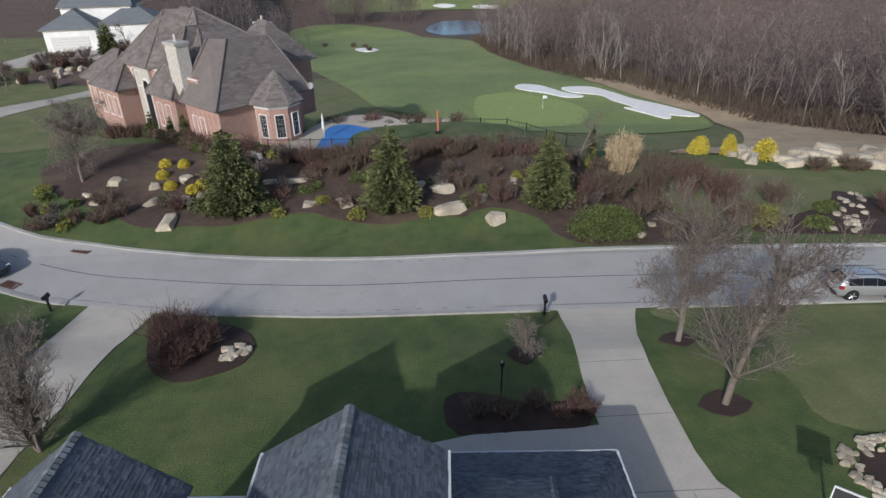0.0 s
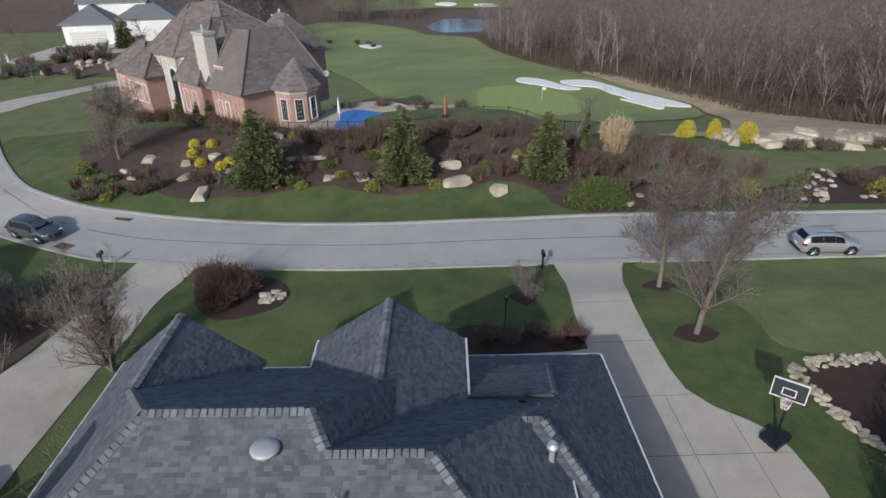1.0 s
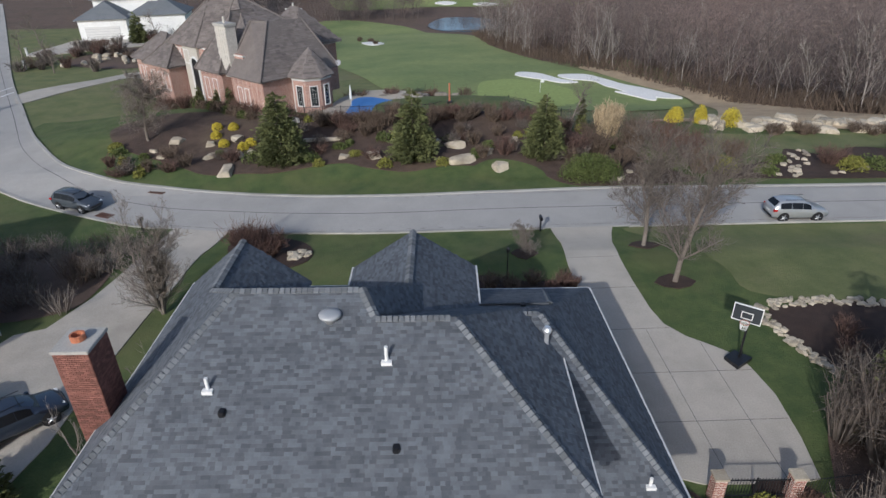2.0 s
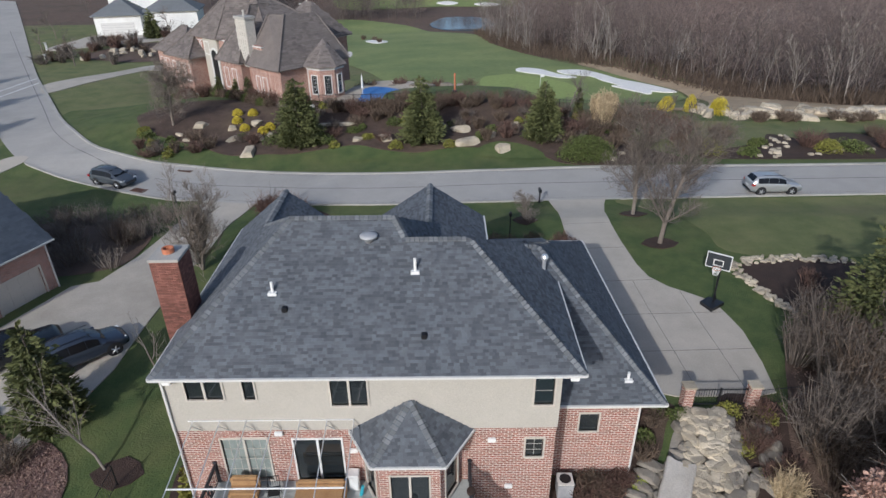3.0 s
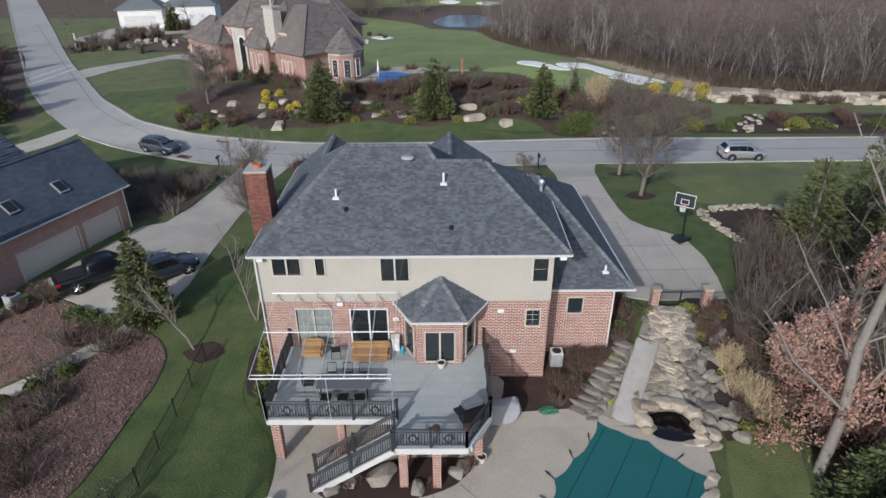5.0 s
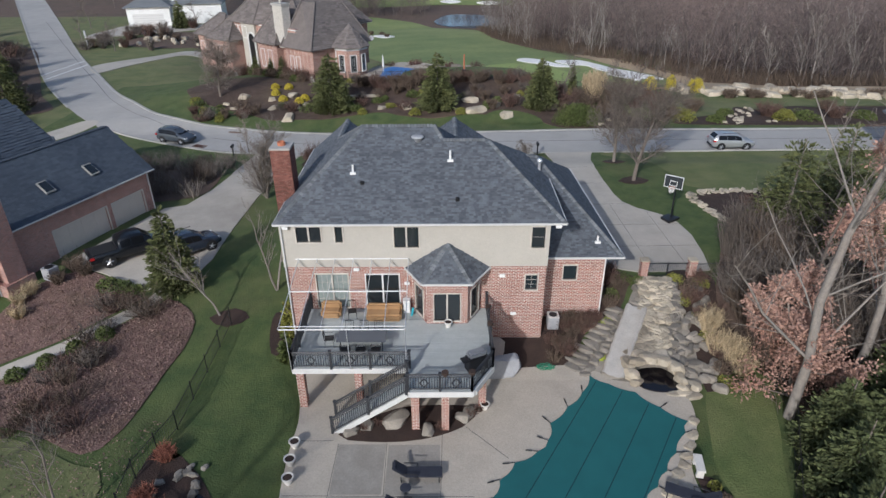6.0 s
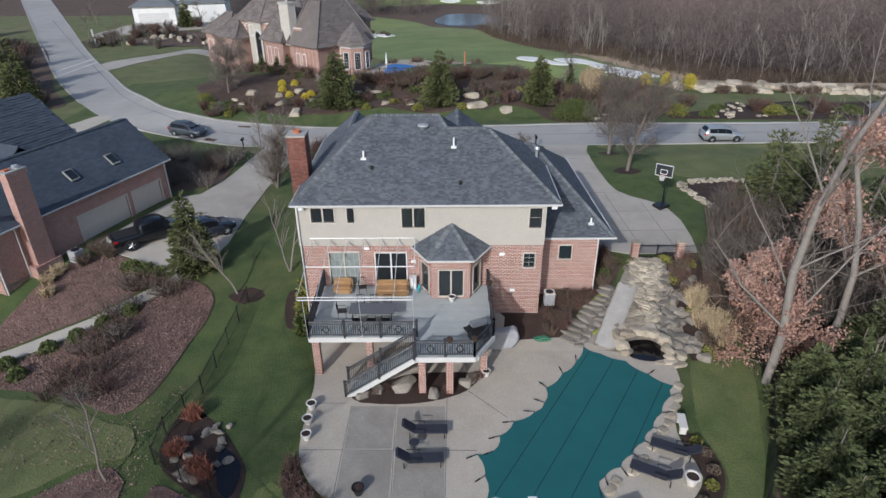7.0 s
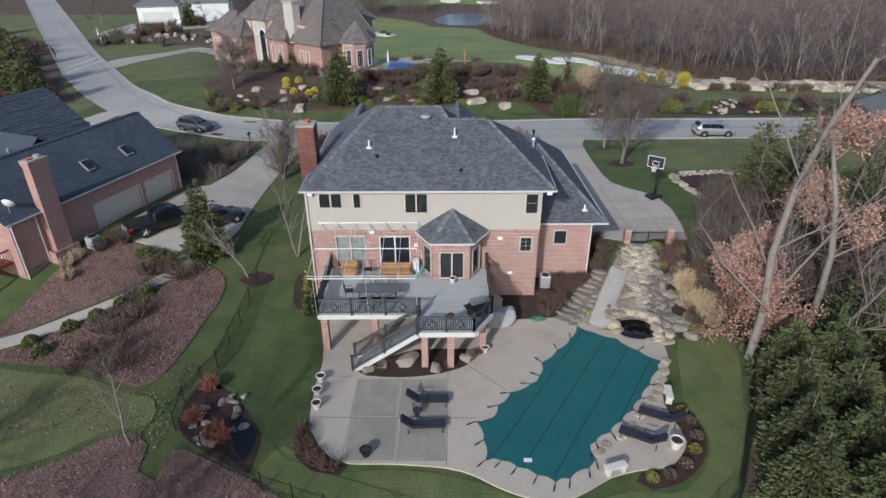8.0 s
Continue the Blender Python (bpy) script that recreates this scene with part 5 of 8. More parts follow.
def boulder(at, size, rz=0, kind=0, material=None, label="weathered tan boulder set in the mulch", group="garden boulders", name="boulder", parent=None, tilt=0):
    key = (kind, (material or STONE).name)
    if key not in ROCKS:
        ROCKS[key] = boulder_mesh(kind + 1)
        ROCKS[key].materials.append(material or STONE)
    ob = new(name, ROCKS[key])
    ob.matrix_basis = pose(*at, tilt, tilt * 0.5, rz) @ Matrix.Diagonal((*size, 1))
    if parent:
        ob.parent = parent
        return ob
    return tagged(ob, label, "boulder", group)


def gz(x, y, dz=0.0):
    return (x, y, ground_z(x, y) + dz)


# garden bank across the street
for i, (x, y, h, r, n) in enumerate(((-19.8, 46.8, 7.6, 3.1, 13000), (-6.5, 46.0, 7.2, 2.8, 12000), (6.5, 46.2, 6.4, 2.5, 11000))):
    conifer("spruce_tree", "dense dark green conical spruce in the garden bank", gz(x, y), h, r, 11 + i, n=n, group="spruces along the bank", size=0.17, material=NEEDLE)
leafy_shrub("clipped_hedge", "broad clipped yellow-green evergreen hedge beside the street", gz(10.8, 41.6), 2.9, 1.5, 2.7, 5, SHRUBG, 11000, 0.08, lumps=9)
for i, (x, y) in enumerate(((-29.0, 55.2), (-27.1, 55.0), (-28.5, 53.1), (-27.1, 51.2), (-24.8, 50.3), (-24.2, 51.2))):
    leafy_shrub("golden_mound_shrub", "small round golden-yellow shrub in dark mulch", gz(x, y), 0.62, 0.62, 0.75, 30 + i, GOLD, 900, 0.08, group="golden mound shrubs", lumps=1)
for i, (x, y, sx, sy, sz) in enumerate(((-32.7, 52.4, 1.5, 1.0, 0.8), (-27.8, 48.8, 1.3, 0.9, 0.7), (-25.1, 45.4, 2.1, 1.2, 0.8), (-24.9, 48.9, 1.3, 0.9, 0.7), (-28.6, 51.4, 1.0, 0.8, 0.8), (-26.0, 52.4, 1.2, 1.0, 0.9), (-23.8, 49.4, 1.0, 0.8, 0.7), (-34.4, 50.4, 0.8, 0.5, 0.5), (-33.1, 49.0, 0.8, 0.5, 0.45), (-13.7, 46.7, 1.1, 0.7, 0.6), (-10.5, 46.6, 1.6, 1.1, 1.0), (-2.2, 48.7, 1.6, 1.2, 1.1), (-1.9, 44.9, 2.2, 1.4, 1.0), (0.6, 46.3, 1.6, 1.1, 0.9), (1.9, 43.7, 1.5, 1.1, 1.0), (-30.2, 48.0, 0.6, 0.5, 0.4), (-4.2, 49.5, 0.9, 0.7, 0.6), (4.0, 49.8, 0.8, 0.7, 0.6), (9.5, 46.6, 0.9, 0.7, 0.5), (14.4, 43.0, 0.6, 0.5, 0.4), (13.0, 41.2, 0.7, 0.5, 0.45))):
    boulder(gz(x, y, 0.06), (sx * 0.8, sy * 0.85, sz * 1.0), i * 47, i % 5)
boulder(gz(-16.0, 51.0, 0.2), (2.8, 0.5, 0.45), 3, 2, label="long low stone ledge in the garden bank")
rb = random.Random(9)
for i in range(26):
    x, y = -17 + i * 1.02 + rb.uniform(-0.3, 0.3), 54.6 + rb.uniform(-0.9, 1.2)
    twig_shrub("bare_shrub", "bare brown shrub in a row above the garden bank", gz(x, y), rb.uniform(0.9, 1.4), rb.uniform(1.1, 1.7), 60 + i, rb.choice((BROWNTWIG, TWIG, BROWNTWIG, REDTWIG)), 480, group="bare shrub row", wide=0.02)
for i in range(120):
    x, y = rb.uniform(-40, 17), rb.uniform(45.0, 57.5)
    if abs(x + 19.8) < 2.6 and y < 49 or abs(x + 6.5) < 2.6 and y < 49 or (x < -24 and 51 < y < 60):
        continue
    if i % 4 == 0:
        leafy_shrub("low_shrub", "low green and bronze evergreen shrub in mulch", gz(x, y), rb.uniform(0.5, 0.9), rb.uniform(0.5, 0.8), rb.uniform(0.6, 1.0), 200 + i, SHRUBG if i % 8 else SHRUBY, 420, 0.11, group="low garden shrubs")
    else:
        twig_shrub("bare_shrub", "bare brown garden shrub in mulch", gz(x, y), rb.uniform(0.6, 1.3), rb.uniform(0.6, 1.5), 200 + i, rb.choice((BROWNTWIG, REDTWIG, BROWNTWIG, TWIG)), 360, group="bare garden shrubs", wide=0.022)
for x, y, r, h, m in ((-9.2, 44.6, 0.8, 0.9, SHRUBY), (-9.6, 50.4, 1.0, 1.1, SHRUBG), (-3.6, 44.4, 0.7, 0.9, SHRUBY), (0.4, 45.6, 0.8, 1.2, BROWNTWIG), (-22.8, 47.4, 1.0, 1.3, SHRUBG), (-17.0, 46.4, 0.9, 1.0, SHRUBG), (13.6, 44.4, 1.3, 1.7, BROWNTWIG), (9.6, 47.8, 1.8, 2.0, REDTWIG), (15.2, 41.2, 1.0, 1.6, BROWNTWIG)):
    if m in (SHRUBY, SHRUBG):
        leafy_shrub("low_shrub", "low rounded yellow-green shrub beside boulders", gz(x, y), r, r, h, int(x * 7) % 97, m, 600, 0.1, group="low garden shrubs")
    else:
        twig_shrub("bare_shrub", "rounded bare brown shrub in mulch", gz(x, y), r, h, int(x * 7) % 97, m, 600, group="bare garden shrubs", wide=0.022)
for i, (x, y, h) in enumerate(((15.6, 57.4, 3.6), (14.6, 56.6, 3.2), (16.5, 57.4, 3.4), (15.2, 55.6, 2.8), (16.0, 56.2, 2.6))):
    twig_shrub("plume_grass", "tall straw-coloured plume grass clump", gz(x, y), 1.0, h, 300 + i, STRAW, 900, "ornamental grass", "plume grasses", 0.03)
for i, (x, y, h) in enumerate(((17.5, 52.4, 3.4), (19.6, 50.0, 3.2), (16.2, 49.6, 3.0), (21.5, 47.5, 2.6), (12.6, 49.0, 2.2))):
    twig_shrub("bare_shrub", "large bare reddish brown shrub", gz(x, y), 1.9, h, 320 + i, REDTWIG if i % 2 else BROWNTWIG, 900, group="large bare shrubs", wide=0.022)
bare_tree("garden_tree", "bare grey spreading ornamental tree", gz(-36.0, 52.9), 8.0, 0.17, 21, BARK, TWIG_G, kids=(7, 10), thin=(0.3, 0.48), twig_min=0.012, spread=0.75, upward=0.2, bare=0.3)
bare_tree("garden_tree", "slender bare tree beyond the bank", gz(11.2, 56.5), 6.5, 0.1, 23, BARK, TWIG, spread=0.6)
conifer("slim_conifer", "slim dark columnar evergreen", gz(12.6, 57.5), 4.6, 0.7, 29, n=1600)
for i, (x, y, h, r) in enumerate(((25.0, 61.6, 2.0, 1.2), (27.9, 61.0, 2.4, 1.1), (31.0, 59.2, 2.5, 1.5))):
    leafy_shrub("golden_conifer", "bright golden-yellow conical shrub", gz(x, y), r * 0.8, r * 0.8, h, 70 + i, GOLD, 3400, 0.085, group="golden conifers", lumps=6)
for i in range(70):
    t = i / 69
    x, y = 28.5 + 30 * t + rb.uniform(-0.8, 0.8), 59.2 - 4.5 * t + rb.uniform(-1.2, 3.6)
    boulder(gz(x, y, 0.2), (rb.uniform(0.7, 1.9), rb.uniform(0.7, 1.3), rb.uniform(0.6, 1.4)), i * 31, i % 5, label="large tan boulder in a rock bank", group="rock bank boulders")
for i in range(16):
    x, y = rb.uniform(34, 58), rb.uniform(54.2, 56.4)
    twig_shrub("bare_shrub", "low brown shrub below the rock bank", gz(x, y), 1.0, 1.0, 400 + i, BROWNTWIG, 360, group="bare shrubs by rocks", wide=0.025)
for i in range(26):
    t = i / 25
    x, y = 29.0 + 5 * t + rb.uniform(-1.2, 1.2) + (9 * t if i % 3 == 0 else 0), 41.6 + 8 * t * (0.3 if i % 3 == 0 else 1) + rb.uniform(-0.5, 0.5)
    boulder(gz(x, y, 0.1), (rb.uniform(0.25, 0.6), rb.uniform(0.2, 0.45), rb.uniform(0.2, 0.4)), i * 77, i % 5, label="pale rock along a dry stream bed", group="stream rocks")
for i, (x, y, r, h, m) in enumerate(((23.5, 43.4, 1.4, 1.6, SHRUBY), (27.0, 42.8, 1.2, 1.0, SHRUBG), (36.0, 43.2, 1.4, 1.5, SHRUBY), (34.6, 45.0, 1.6, 1.5, REDTWIG), (38.6, 43.4, 1.6, 1.1, SHRUBG), (26.2, 47.5, 1.4, 1.6, BROWNTWIG), (21.0, 43.0, 1.6, 2.0, BROWNTWIG), (29.6, 45.6, 1.0, 0.9, SHRUBG), (42.5, 44.0, 1.4, 1.2, REDTWIG), (46, 43.5, 1.4, 1.3, SHRUBG), (44.0, 48.6, 1.2, 1.0, BROWNTWIG))):
    if m in (SHRUBY, SHRUBG):
        leafy_shrub("low_shrub", "low rounded green shrub among rocks", gz(x, y), r, r, h, 500 + i, m, 1100, 0.11, group="streamside shrubs")
    else:
        twig_shrub("bare_shrub", "bare brown shrub among rocks", gz(x, y), r, h, 500 + i, m, 700, group="streamside bare shrubs", wide=0.022)

# front lawn
street_tree = dict(kids=(6, 8), spread=0.64, upward=0.36, bare=0.22, thin=(0.27, 0.43), twig_min=0.0105)
bare_tree("street_tree", "bare grey young tree in a round mulch bed", gz(11.1, 27.5), 9.0, 0.17, 41, BARK, TWIG, "front lawn trees", **street_tree)
bare_tree("street_tree", "bare grey young tree in a round mulch bed", gz(11.6, 22.2), 9.5, 0.19, 43, BARK, TWIG, "front lawn trees", lean=(0.08, 0.05), **street_tree)
bare_tree("small_tree", "small bare ornamental tree in a mulch bed", gz(2.3, 26.4), 3.0, 0.05, 45, BARK, TWIG_G, kids=(5, 7), thin=(0.3, 0.45), spread=0.7, bare=0.15, levels=4)
bare_tree("side_tree", "multi-stemmed bare tree beside the drive", gz(-21.7, 20.6), 7.0, 0.1, 47, BARK, TWIG_G, kids=(3, 5), thin=(0.3, 0.45), twig_min=0.008, spread=0.55, upward=0.3, bare=0.1, multi=5)
for i, (x, y, r, h) in enumerate(((-18.3, 29.0, 1.8, 1.7), (-16.9, 28.2, 1.6, 1.5), (-19.4, 30.2, 1.0, 1.2), (-17.6, 27.0, 1.2, 0.9))):
    twig_shrub("bare_shrub", "rounded dense red-brown shrub in the island bed", gz(x, y), r, h, 600 + i, REDTWIG, 1500, group="island bed shrubs", wide=0.02)
for i in range(16):
    a = rb.uniform(0, 6.28)
    boulder(gz(-14.5 + math.cos(a) * rb.uniform(0.1, 1.0), 27.9 + math.sin(a) * rb.uniform(0.1, 0.9), 0.08), (0.35, 0.3, 0.3), i * 50, i % 5, label="small tan rock piled in the island bed", group="island bed rocks")
for i, (x, y, r, h) in enumerate(((-0.6, 21.8, 0.8, 1.0), (0.8, 21.6, 0.8, 0.9), (2.2, 22.2, 0.7, 0.8), (4.2, 22.0, 0.7, 1.0), (4.8, 21.7, 0.5, 0.8), (3.4, 21.4, 0.6, 0.6))):
    twig_shrub("bare_shrub", "low red-brown shrub in the front bed", gz(x, y), r, h, 620 + i, REDTWIG if i > 2 else BROWNTWIG, 420, group="front bed shrubs", wide=0.016)
edging = thing("stone_edging", "loose row of tan stones round a mulched bed", "edging")
for k in range(150):
    i = k * 52 / 150
    if i < 30:
        x, y = 15.8 + 8 * (i / 30), 19.2 + 0.5 * math.sin(i / 30 * 3)
    else:
        u = (i - 30) / 22
        x, y = 15.5 + 1.6 * u ** 1.5, 19.0 - 6.0 * u
    boulder(gz(x + rb.uniform(-0.35, 0.35), y + rb.uniform(-0.4, 0.4), 0.08), (rb.uniform(0.16, 0.32), rb.uniform(0.14, 0.26), rb.uniform(0.14, 0.24)), k * 43, k % 5, name="stone", parent=edging)
for i, (x, y) in enumerate(((19.5, 16.5), (21.5, 15.0), (18.6, 14.6))):
    twig_shrub("bare_shrub", "low dark shrub in the stone-edged bed", gz(x, y), 0.9, 0.9, 640 + i, REDTWIG, 360, group="stone bed shrubs")

# side yards
bare_tree("birch_tree", "slender pale multi-stemmed birch", gz(-17.3, 5.6), 8.0, 0.08, 51, BARK_P, TWIG_G, kids=(2, 3), spread=0.45, upward=0.3, bare=0.25, multi=2)
bare_tree("birch_tree", "slender leaning pale birch in a mulch ring", gz(-20.3, 2.8), 6.2, 0.07, 53, BARK_P, TWIG_G, kids=(2, 3), spread=0.5, upward=0.3, bare=0.25, lean=(-0.45, 0.25))
bed("tree_bed", [(-21.0, 2.6), (-19.6, 1.7), (-18.4, 2.6), (-19.6, 3.6)], MULCH, "round mulched bed under a birch", "flower bed")
bare_tree("young_tree", "young bare leaning tree on the lawn edge", gz(-21.9, -13.0), 5.5, 0.07, 55, BARK, TWIG, kids=(2, 3), spread=0.6, lean=(-0.35, 0.25), bare=0.3)
conifer("spruce_tree", "dark green spruce beside the neighbouring drive", gz(-24.2, 5.8), 6.6, 1.9, 57, n=6000)
conifer("arborvitae", "narrow green evergreen at the deck corner", gz(-15.0, -1.6), 2.2, 0.55, 59, SHRUBG, 1500, "shrub", size=0.12, shape=0.5)
conifer("arborvitae", "narrow yellow-green evergreen at the house corner", gz(-15.3, 0.6), 2.8, 0.6, 60, SHRUBY, 1500, "shrub", size=0.12, shape=0.5)
for i, (x, y) in enumerate(((-33.0, -3.2), (-31.0, -2.0), (-29.6, -1.1), (-28.3, -0.1), (-27.0, 1.0), (-31.6, -4.4))):
    leafy_shrub("box_shrub", "small round dark green box shrub by the path", gz(x, y), 0.6, 0.6, 0.75, 80 + i, SHRUBG, 700, 0.08, group="box shrubs along the path", lumps=1)
for i, (x, y, r) in enumerate(((-29.2, 6.2, 0.8), (-28.0, 5.9, 0.8), (-26.9, 5.6, 0.7))):
    leafy_shrub("low_shrub", "low green shrub below the neighbouring drive", gz(x, y), r, r, 0.6, 90 + i, SHRUBG, 500, 0.09, group="neighbour shrubs")
for i in range(46):
    x, y = rb.uniform(-38, -27.6), rb.uniform(20.6, 30.5)
    twig_shrub("drive_thicket_shrub", "bare grey-brown thicket shrub beside the drive", gz(x, y), rb.uniform(0.9, 1.5), rb.uniform(1.0, 2.0), 700 + i, rb.choice((BROWNTWIG, TWIG, TWIG_G, TWIG_G)), 190, group="thicket shrubs", wide=0.012)
for i in range(26):
    x, y = rb.uniform(-25.5, -21.8), rb.uniform(-8, 4)
    twig_shrub("bare_shrub", "low bare brown brush on the leafy bank", gz(x - 3, y), rb.uniform(0.7, 1.3), rb.uniform(0.6, 1.3), 760 + i, rb.choice((REDTWIG, TWIG, BROWNTWIG)), 240, group="bank brush", wide=0.014)
for i, (x, y) in enumerate(((-19.3, -8.9), (-19.3, -11.3), (-17.4, -12.8), (-17.9, -12.4))):
    twig_shrub("rust_grass", "rust-coloured dwarf shrub by the pond", gz(x, y), 0.55, 0.75, 800 + i, surface("rust_foliage", (0.22, 0.08, 0.048), (0.3, 0.12, 0.078), island=0.3, bump=0) if i == 0 else bpy.data.materials["rust_foliage"], 800, group="rust shrubs by the pond", wide=0.018)
for i in range(22):
    a = i * 0.2856
    boulder(gz(-18.0 + math.cos(a) * 1.0 + rb.uniform(-0.4, 0.4), -11.2 + math.sin(a) * 1.7 + rb.uniform(-0.3, 0.3), 0.05), (rb.uniform(0.2, 0.4), rb.uniform(0.18, 0.34), rb.uniform(0.2, 0.34)), i * 61, i % 5, STONE_G, "grey-brown rock at the pond edge", "pond rocks")
for i, (x, y) in enumerate(((6.5, -10.7), (6.7, -11.4), (6.65, -12.5), (6.25, -13.4), (5.5, -14.3), (4.5, -14.95), (3.6, -15.15))):
    leafy_shrub("dwarf_shrub", "small round bronze dwarf shrub in mulch", gz(x, y), 0.33, 0.33, 0.35, 95 + i, BROWNTWIG if i % 3 else SHRUBY, 260, 0.06, group="dwarf edging shrubs", lumps=1)
for i, (x, y) in enumerate(((-13.4, -12.2), (-13.2, -13.2), (-12.5, -14.0), (-11.7, -14.5))):
    twig_shrub("bare_shrub", "low reddish shrub at the patio edge", gz(x, y), 0.6, 0.5, 850 + i, REDTWIG, 300, group="patio edge shrubs")

for i in range(40):
    t = rb.random()
    x, y = -63.5 - 29 * t + rb.uniform(-3, 0), 55 + 44 * t + rb.uniform(-3, 1)
    twig_shrub("roadside_shrub", "bare dark brown brush beside the street", gz(x, y), rb.uniform(1.2, 2.2), rb.uniform(1.2, 2.6), 900 + i, rb.choice((BROWNTWIG, TWIG, REDTWIG)), 260, group="roadside brush", wide=0.025)

# wood beside the pool
bare_tree("oak_tree", "tall pale-barked leaning oak with russet leaves", gz(12.1, -6.2), 21, 0.27, 61, BARK_P, TWIG_G, lean=(0.03, 0.02), kids=(3, 5), spread=0.62, upward=0.3, bare=0.3, thin=(0.22, 0.38))
bare_tree("oak_tree", "small oak still holding russet leaves", gz(12.9, -4.6), 7.4, 0.12, 62, BARK, TWIG, lean=(-0.05, 0.1), kids=(4, 6), spread=0.8, upward=0.1, bare=0.15, thin=(0.3, 0.45), leaves=OAKLEAF, leaf_n=20000, leaf_size=0.085, leaf_zone=(0.08, 1.1))
bare_tree("oak_tree", "tall pale-barked oak with russet leaves", gz(16.5, -4.0), 17, 0.25, 63, BARK_P, TWIG_G, lean=(0.1, 0.05), kids=(2, 4), spread=0.7, upward=0.2, bare=0.35, thin=(0.22, 0.4), leaves=OAKLEAF, leaf_n=11000, leaf_size=0.1, leaf_zone=(0.3, 0.8))
bare_tree("oak_tree", "bare pale-barked forest tree", gz(22, -3), 15, 0.22, 64, BARK, TWIG_G, lean=(0.3, 0.2), kids=(2, 4), spread=0.7, bare=0.35, thin=(0.22, 0.4))
for i, (x, y, h, r) in enumerate(((14.6, -9.6, 5.5, 2.6), (16.4, -13.6, 6.5, 3.0), (12.8, -15.6, 5.0, 2.6), (19.6, -9.0, 6.5, 3.0), (15.5, -18.5, 6.0, 3.0), (21, -14.5, 7, 3.2))):
    conifer("hemlock_tree", "feathery dark green hemlock at the edge of the wood", gz(x, y), h, r, 900 + i, n=14000, material=HEMLOCK, group="hemlocks by the pool", size=0.115, shape=0.7)
for i, (x, y, h, r) in enumerate(((18.0, 8.5, 9.0, 3.2), (20.5, 5.0, 8.0, 3.0), (22.5, 10.5, 9.5, 3.3))):
    conifer("pine_tree", "dark green pine beside the driveway", gz(x, y), h, r, 920 + i, n=9000, group="pines by the drive", size=0.15, shape=0.6)
for i in range(15):
    x, y = 12.4 + rb.uniform(0, 9), rb.uniform(-2.5, 9)
    if y > 3.5 and x < 15.2:
        x += 3.2
    bare_tree("thicket_tree", "dense bare brown thicket tree beside the drive", gz(x, y), rb.uniform(3.5, 6.0), 0.06, 940 + i, BARK, TWIG, "thicket trees", kids=(2, 4), spread=0.7, bare=0.05, multi=3, levels=3)
for i in range(20):
    x, y = 14 + rb.uniform(0, 18), rb.uniform(-8, 11)
    bare_tree("forest_tree", "bare grey forest tree behind the pool", gz(x, y), rb.uniform(7, 12), 0.13, 960 + i, BARK, TWIG_G, "forest trees by the pool", kids=(2, 4), spread=0.7, bare=0.3, levels=3 if i % 3 else 4)

for i in range(60):
    x, y = 12.2 + rb.uniform(0, 12), rb.uniform(-3, 10.5)
    if y > 3.5 and x < 14.6:
        x += 3.0
    twig_shrub("thicket_shrub", "tall dense bare brown thicket shrub beside the drive", gz(x, y), rb.uniform(1.2, 2.0), rb.uniform(2.2, 4.2), 2000 + i, rb.choice((TWIG, BROWNTWIG, TWIG)), 780, group="driveside thicket", wide=0.015)
for i, (x, y, h, r) in enumerate(((12.9, -8.6, 4.6, 2.0), (11.9, -11.4, 5.0, 2.1), (10.7, -14.2, 4.6, 2.0), (9.8, -16.8, 4.8, 2.1), (18.0, -17, 7.5, 3.4), (11.6, -18.6, 5.5, 2.8), (14.0, -12.2, 5.0, 2.6), (18.2, -5.8, 6.0, 2.8), (23.5, -8.5, 8.0, 3.4), (25.5, -2, 8.0, 3.2), (26.5, 7.0, 9.0, 3.4), (16.0, -7.0, 4.5, 2.2))):
    conifer("hemlock_tree", "feathery dark green hemlock at the edge of the wood", gz(x, y), h, r, 2100 + i, n=11000, material=HEMLOCK, group="hemlocks by the pool", size=0.125, shape=0.7)
# Bare trees out of view, added to throw streaks of shade on the lawn.
for i, (x, y, h) in enumerate(((-23, -28, 15), (-36, -22, 14), (-29, -31, 15))):
    bare_tree("unseen_shade_tree", "unseen tall bare tree added to shade the side lawn", gz(x, y), h, 0.25, 2200 + i, BARK, TWIG, "garden foot trees", kids=(4, 6), spread=0.7, bare=0.2, thin=(0.3, 0.5))


def leaf_scatter(poly, n, seed, materials, size=0.05):
    """Fallen leaves lying about on the ground inside an outline."""
    rs = np.random.RandomState(seed)
    xs, ys = [p[0] for p in poly], [p[1] for p in poly]
    pts = []
    while len(pts) < n:
        x, y = rs.uniform(min(xs), max(xs)), rs.uniform(min(ys), max(ys))
        if inside(poly, x, y):
            pts.append((x, y, ground_z(x, y) + 0.09 + rs.rand() * 0.05))
    ob = new("fallen_leaves", leaf_cards("fallen_leaves", np.array(pts), size, seed, materials, None, 0.7))
    tagged(ob, "scattered curled brown leaves on the ground", "leaves", kind="stuff")


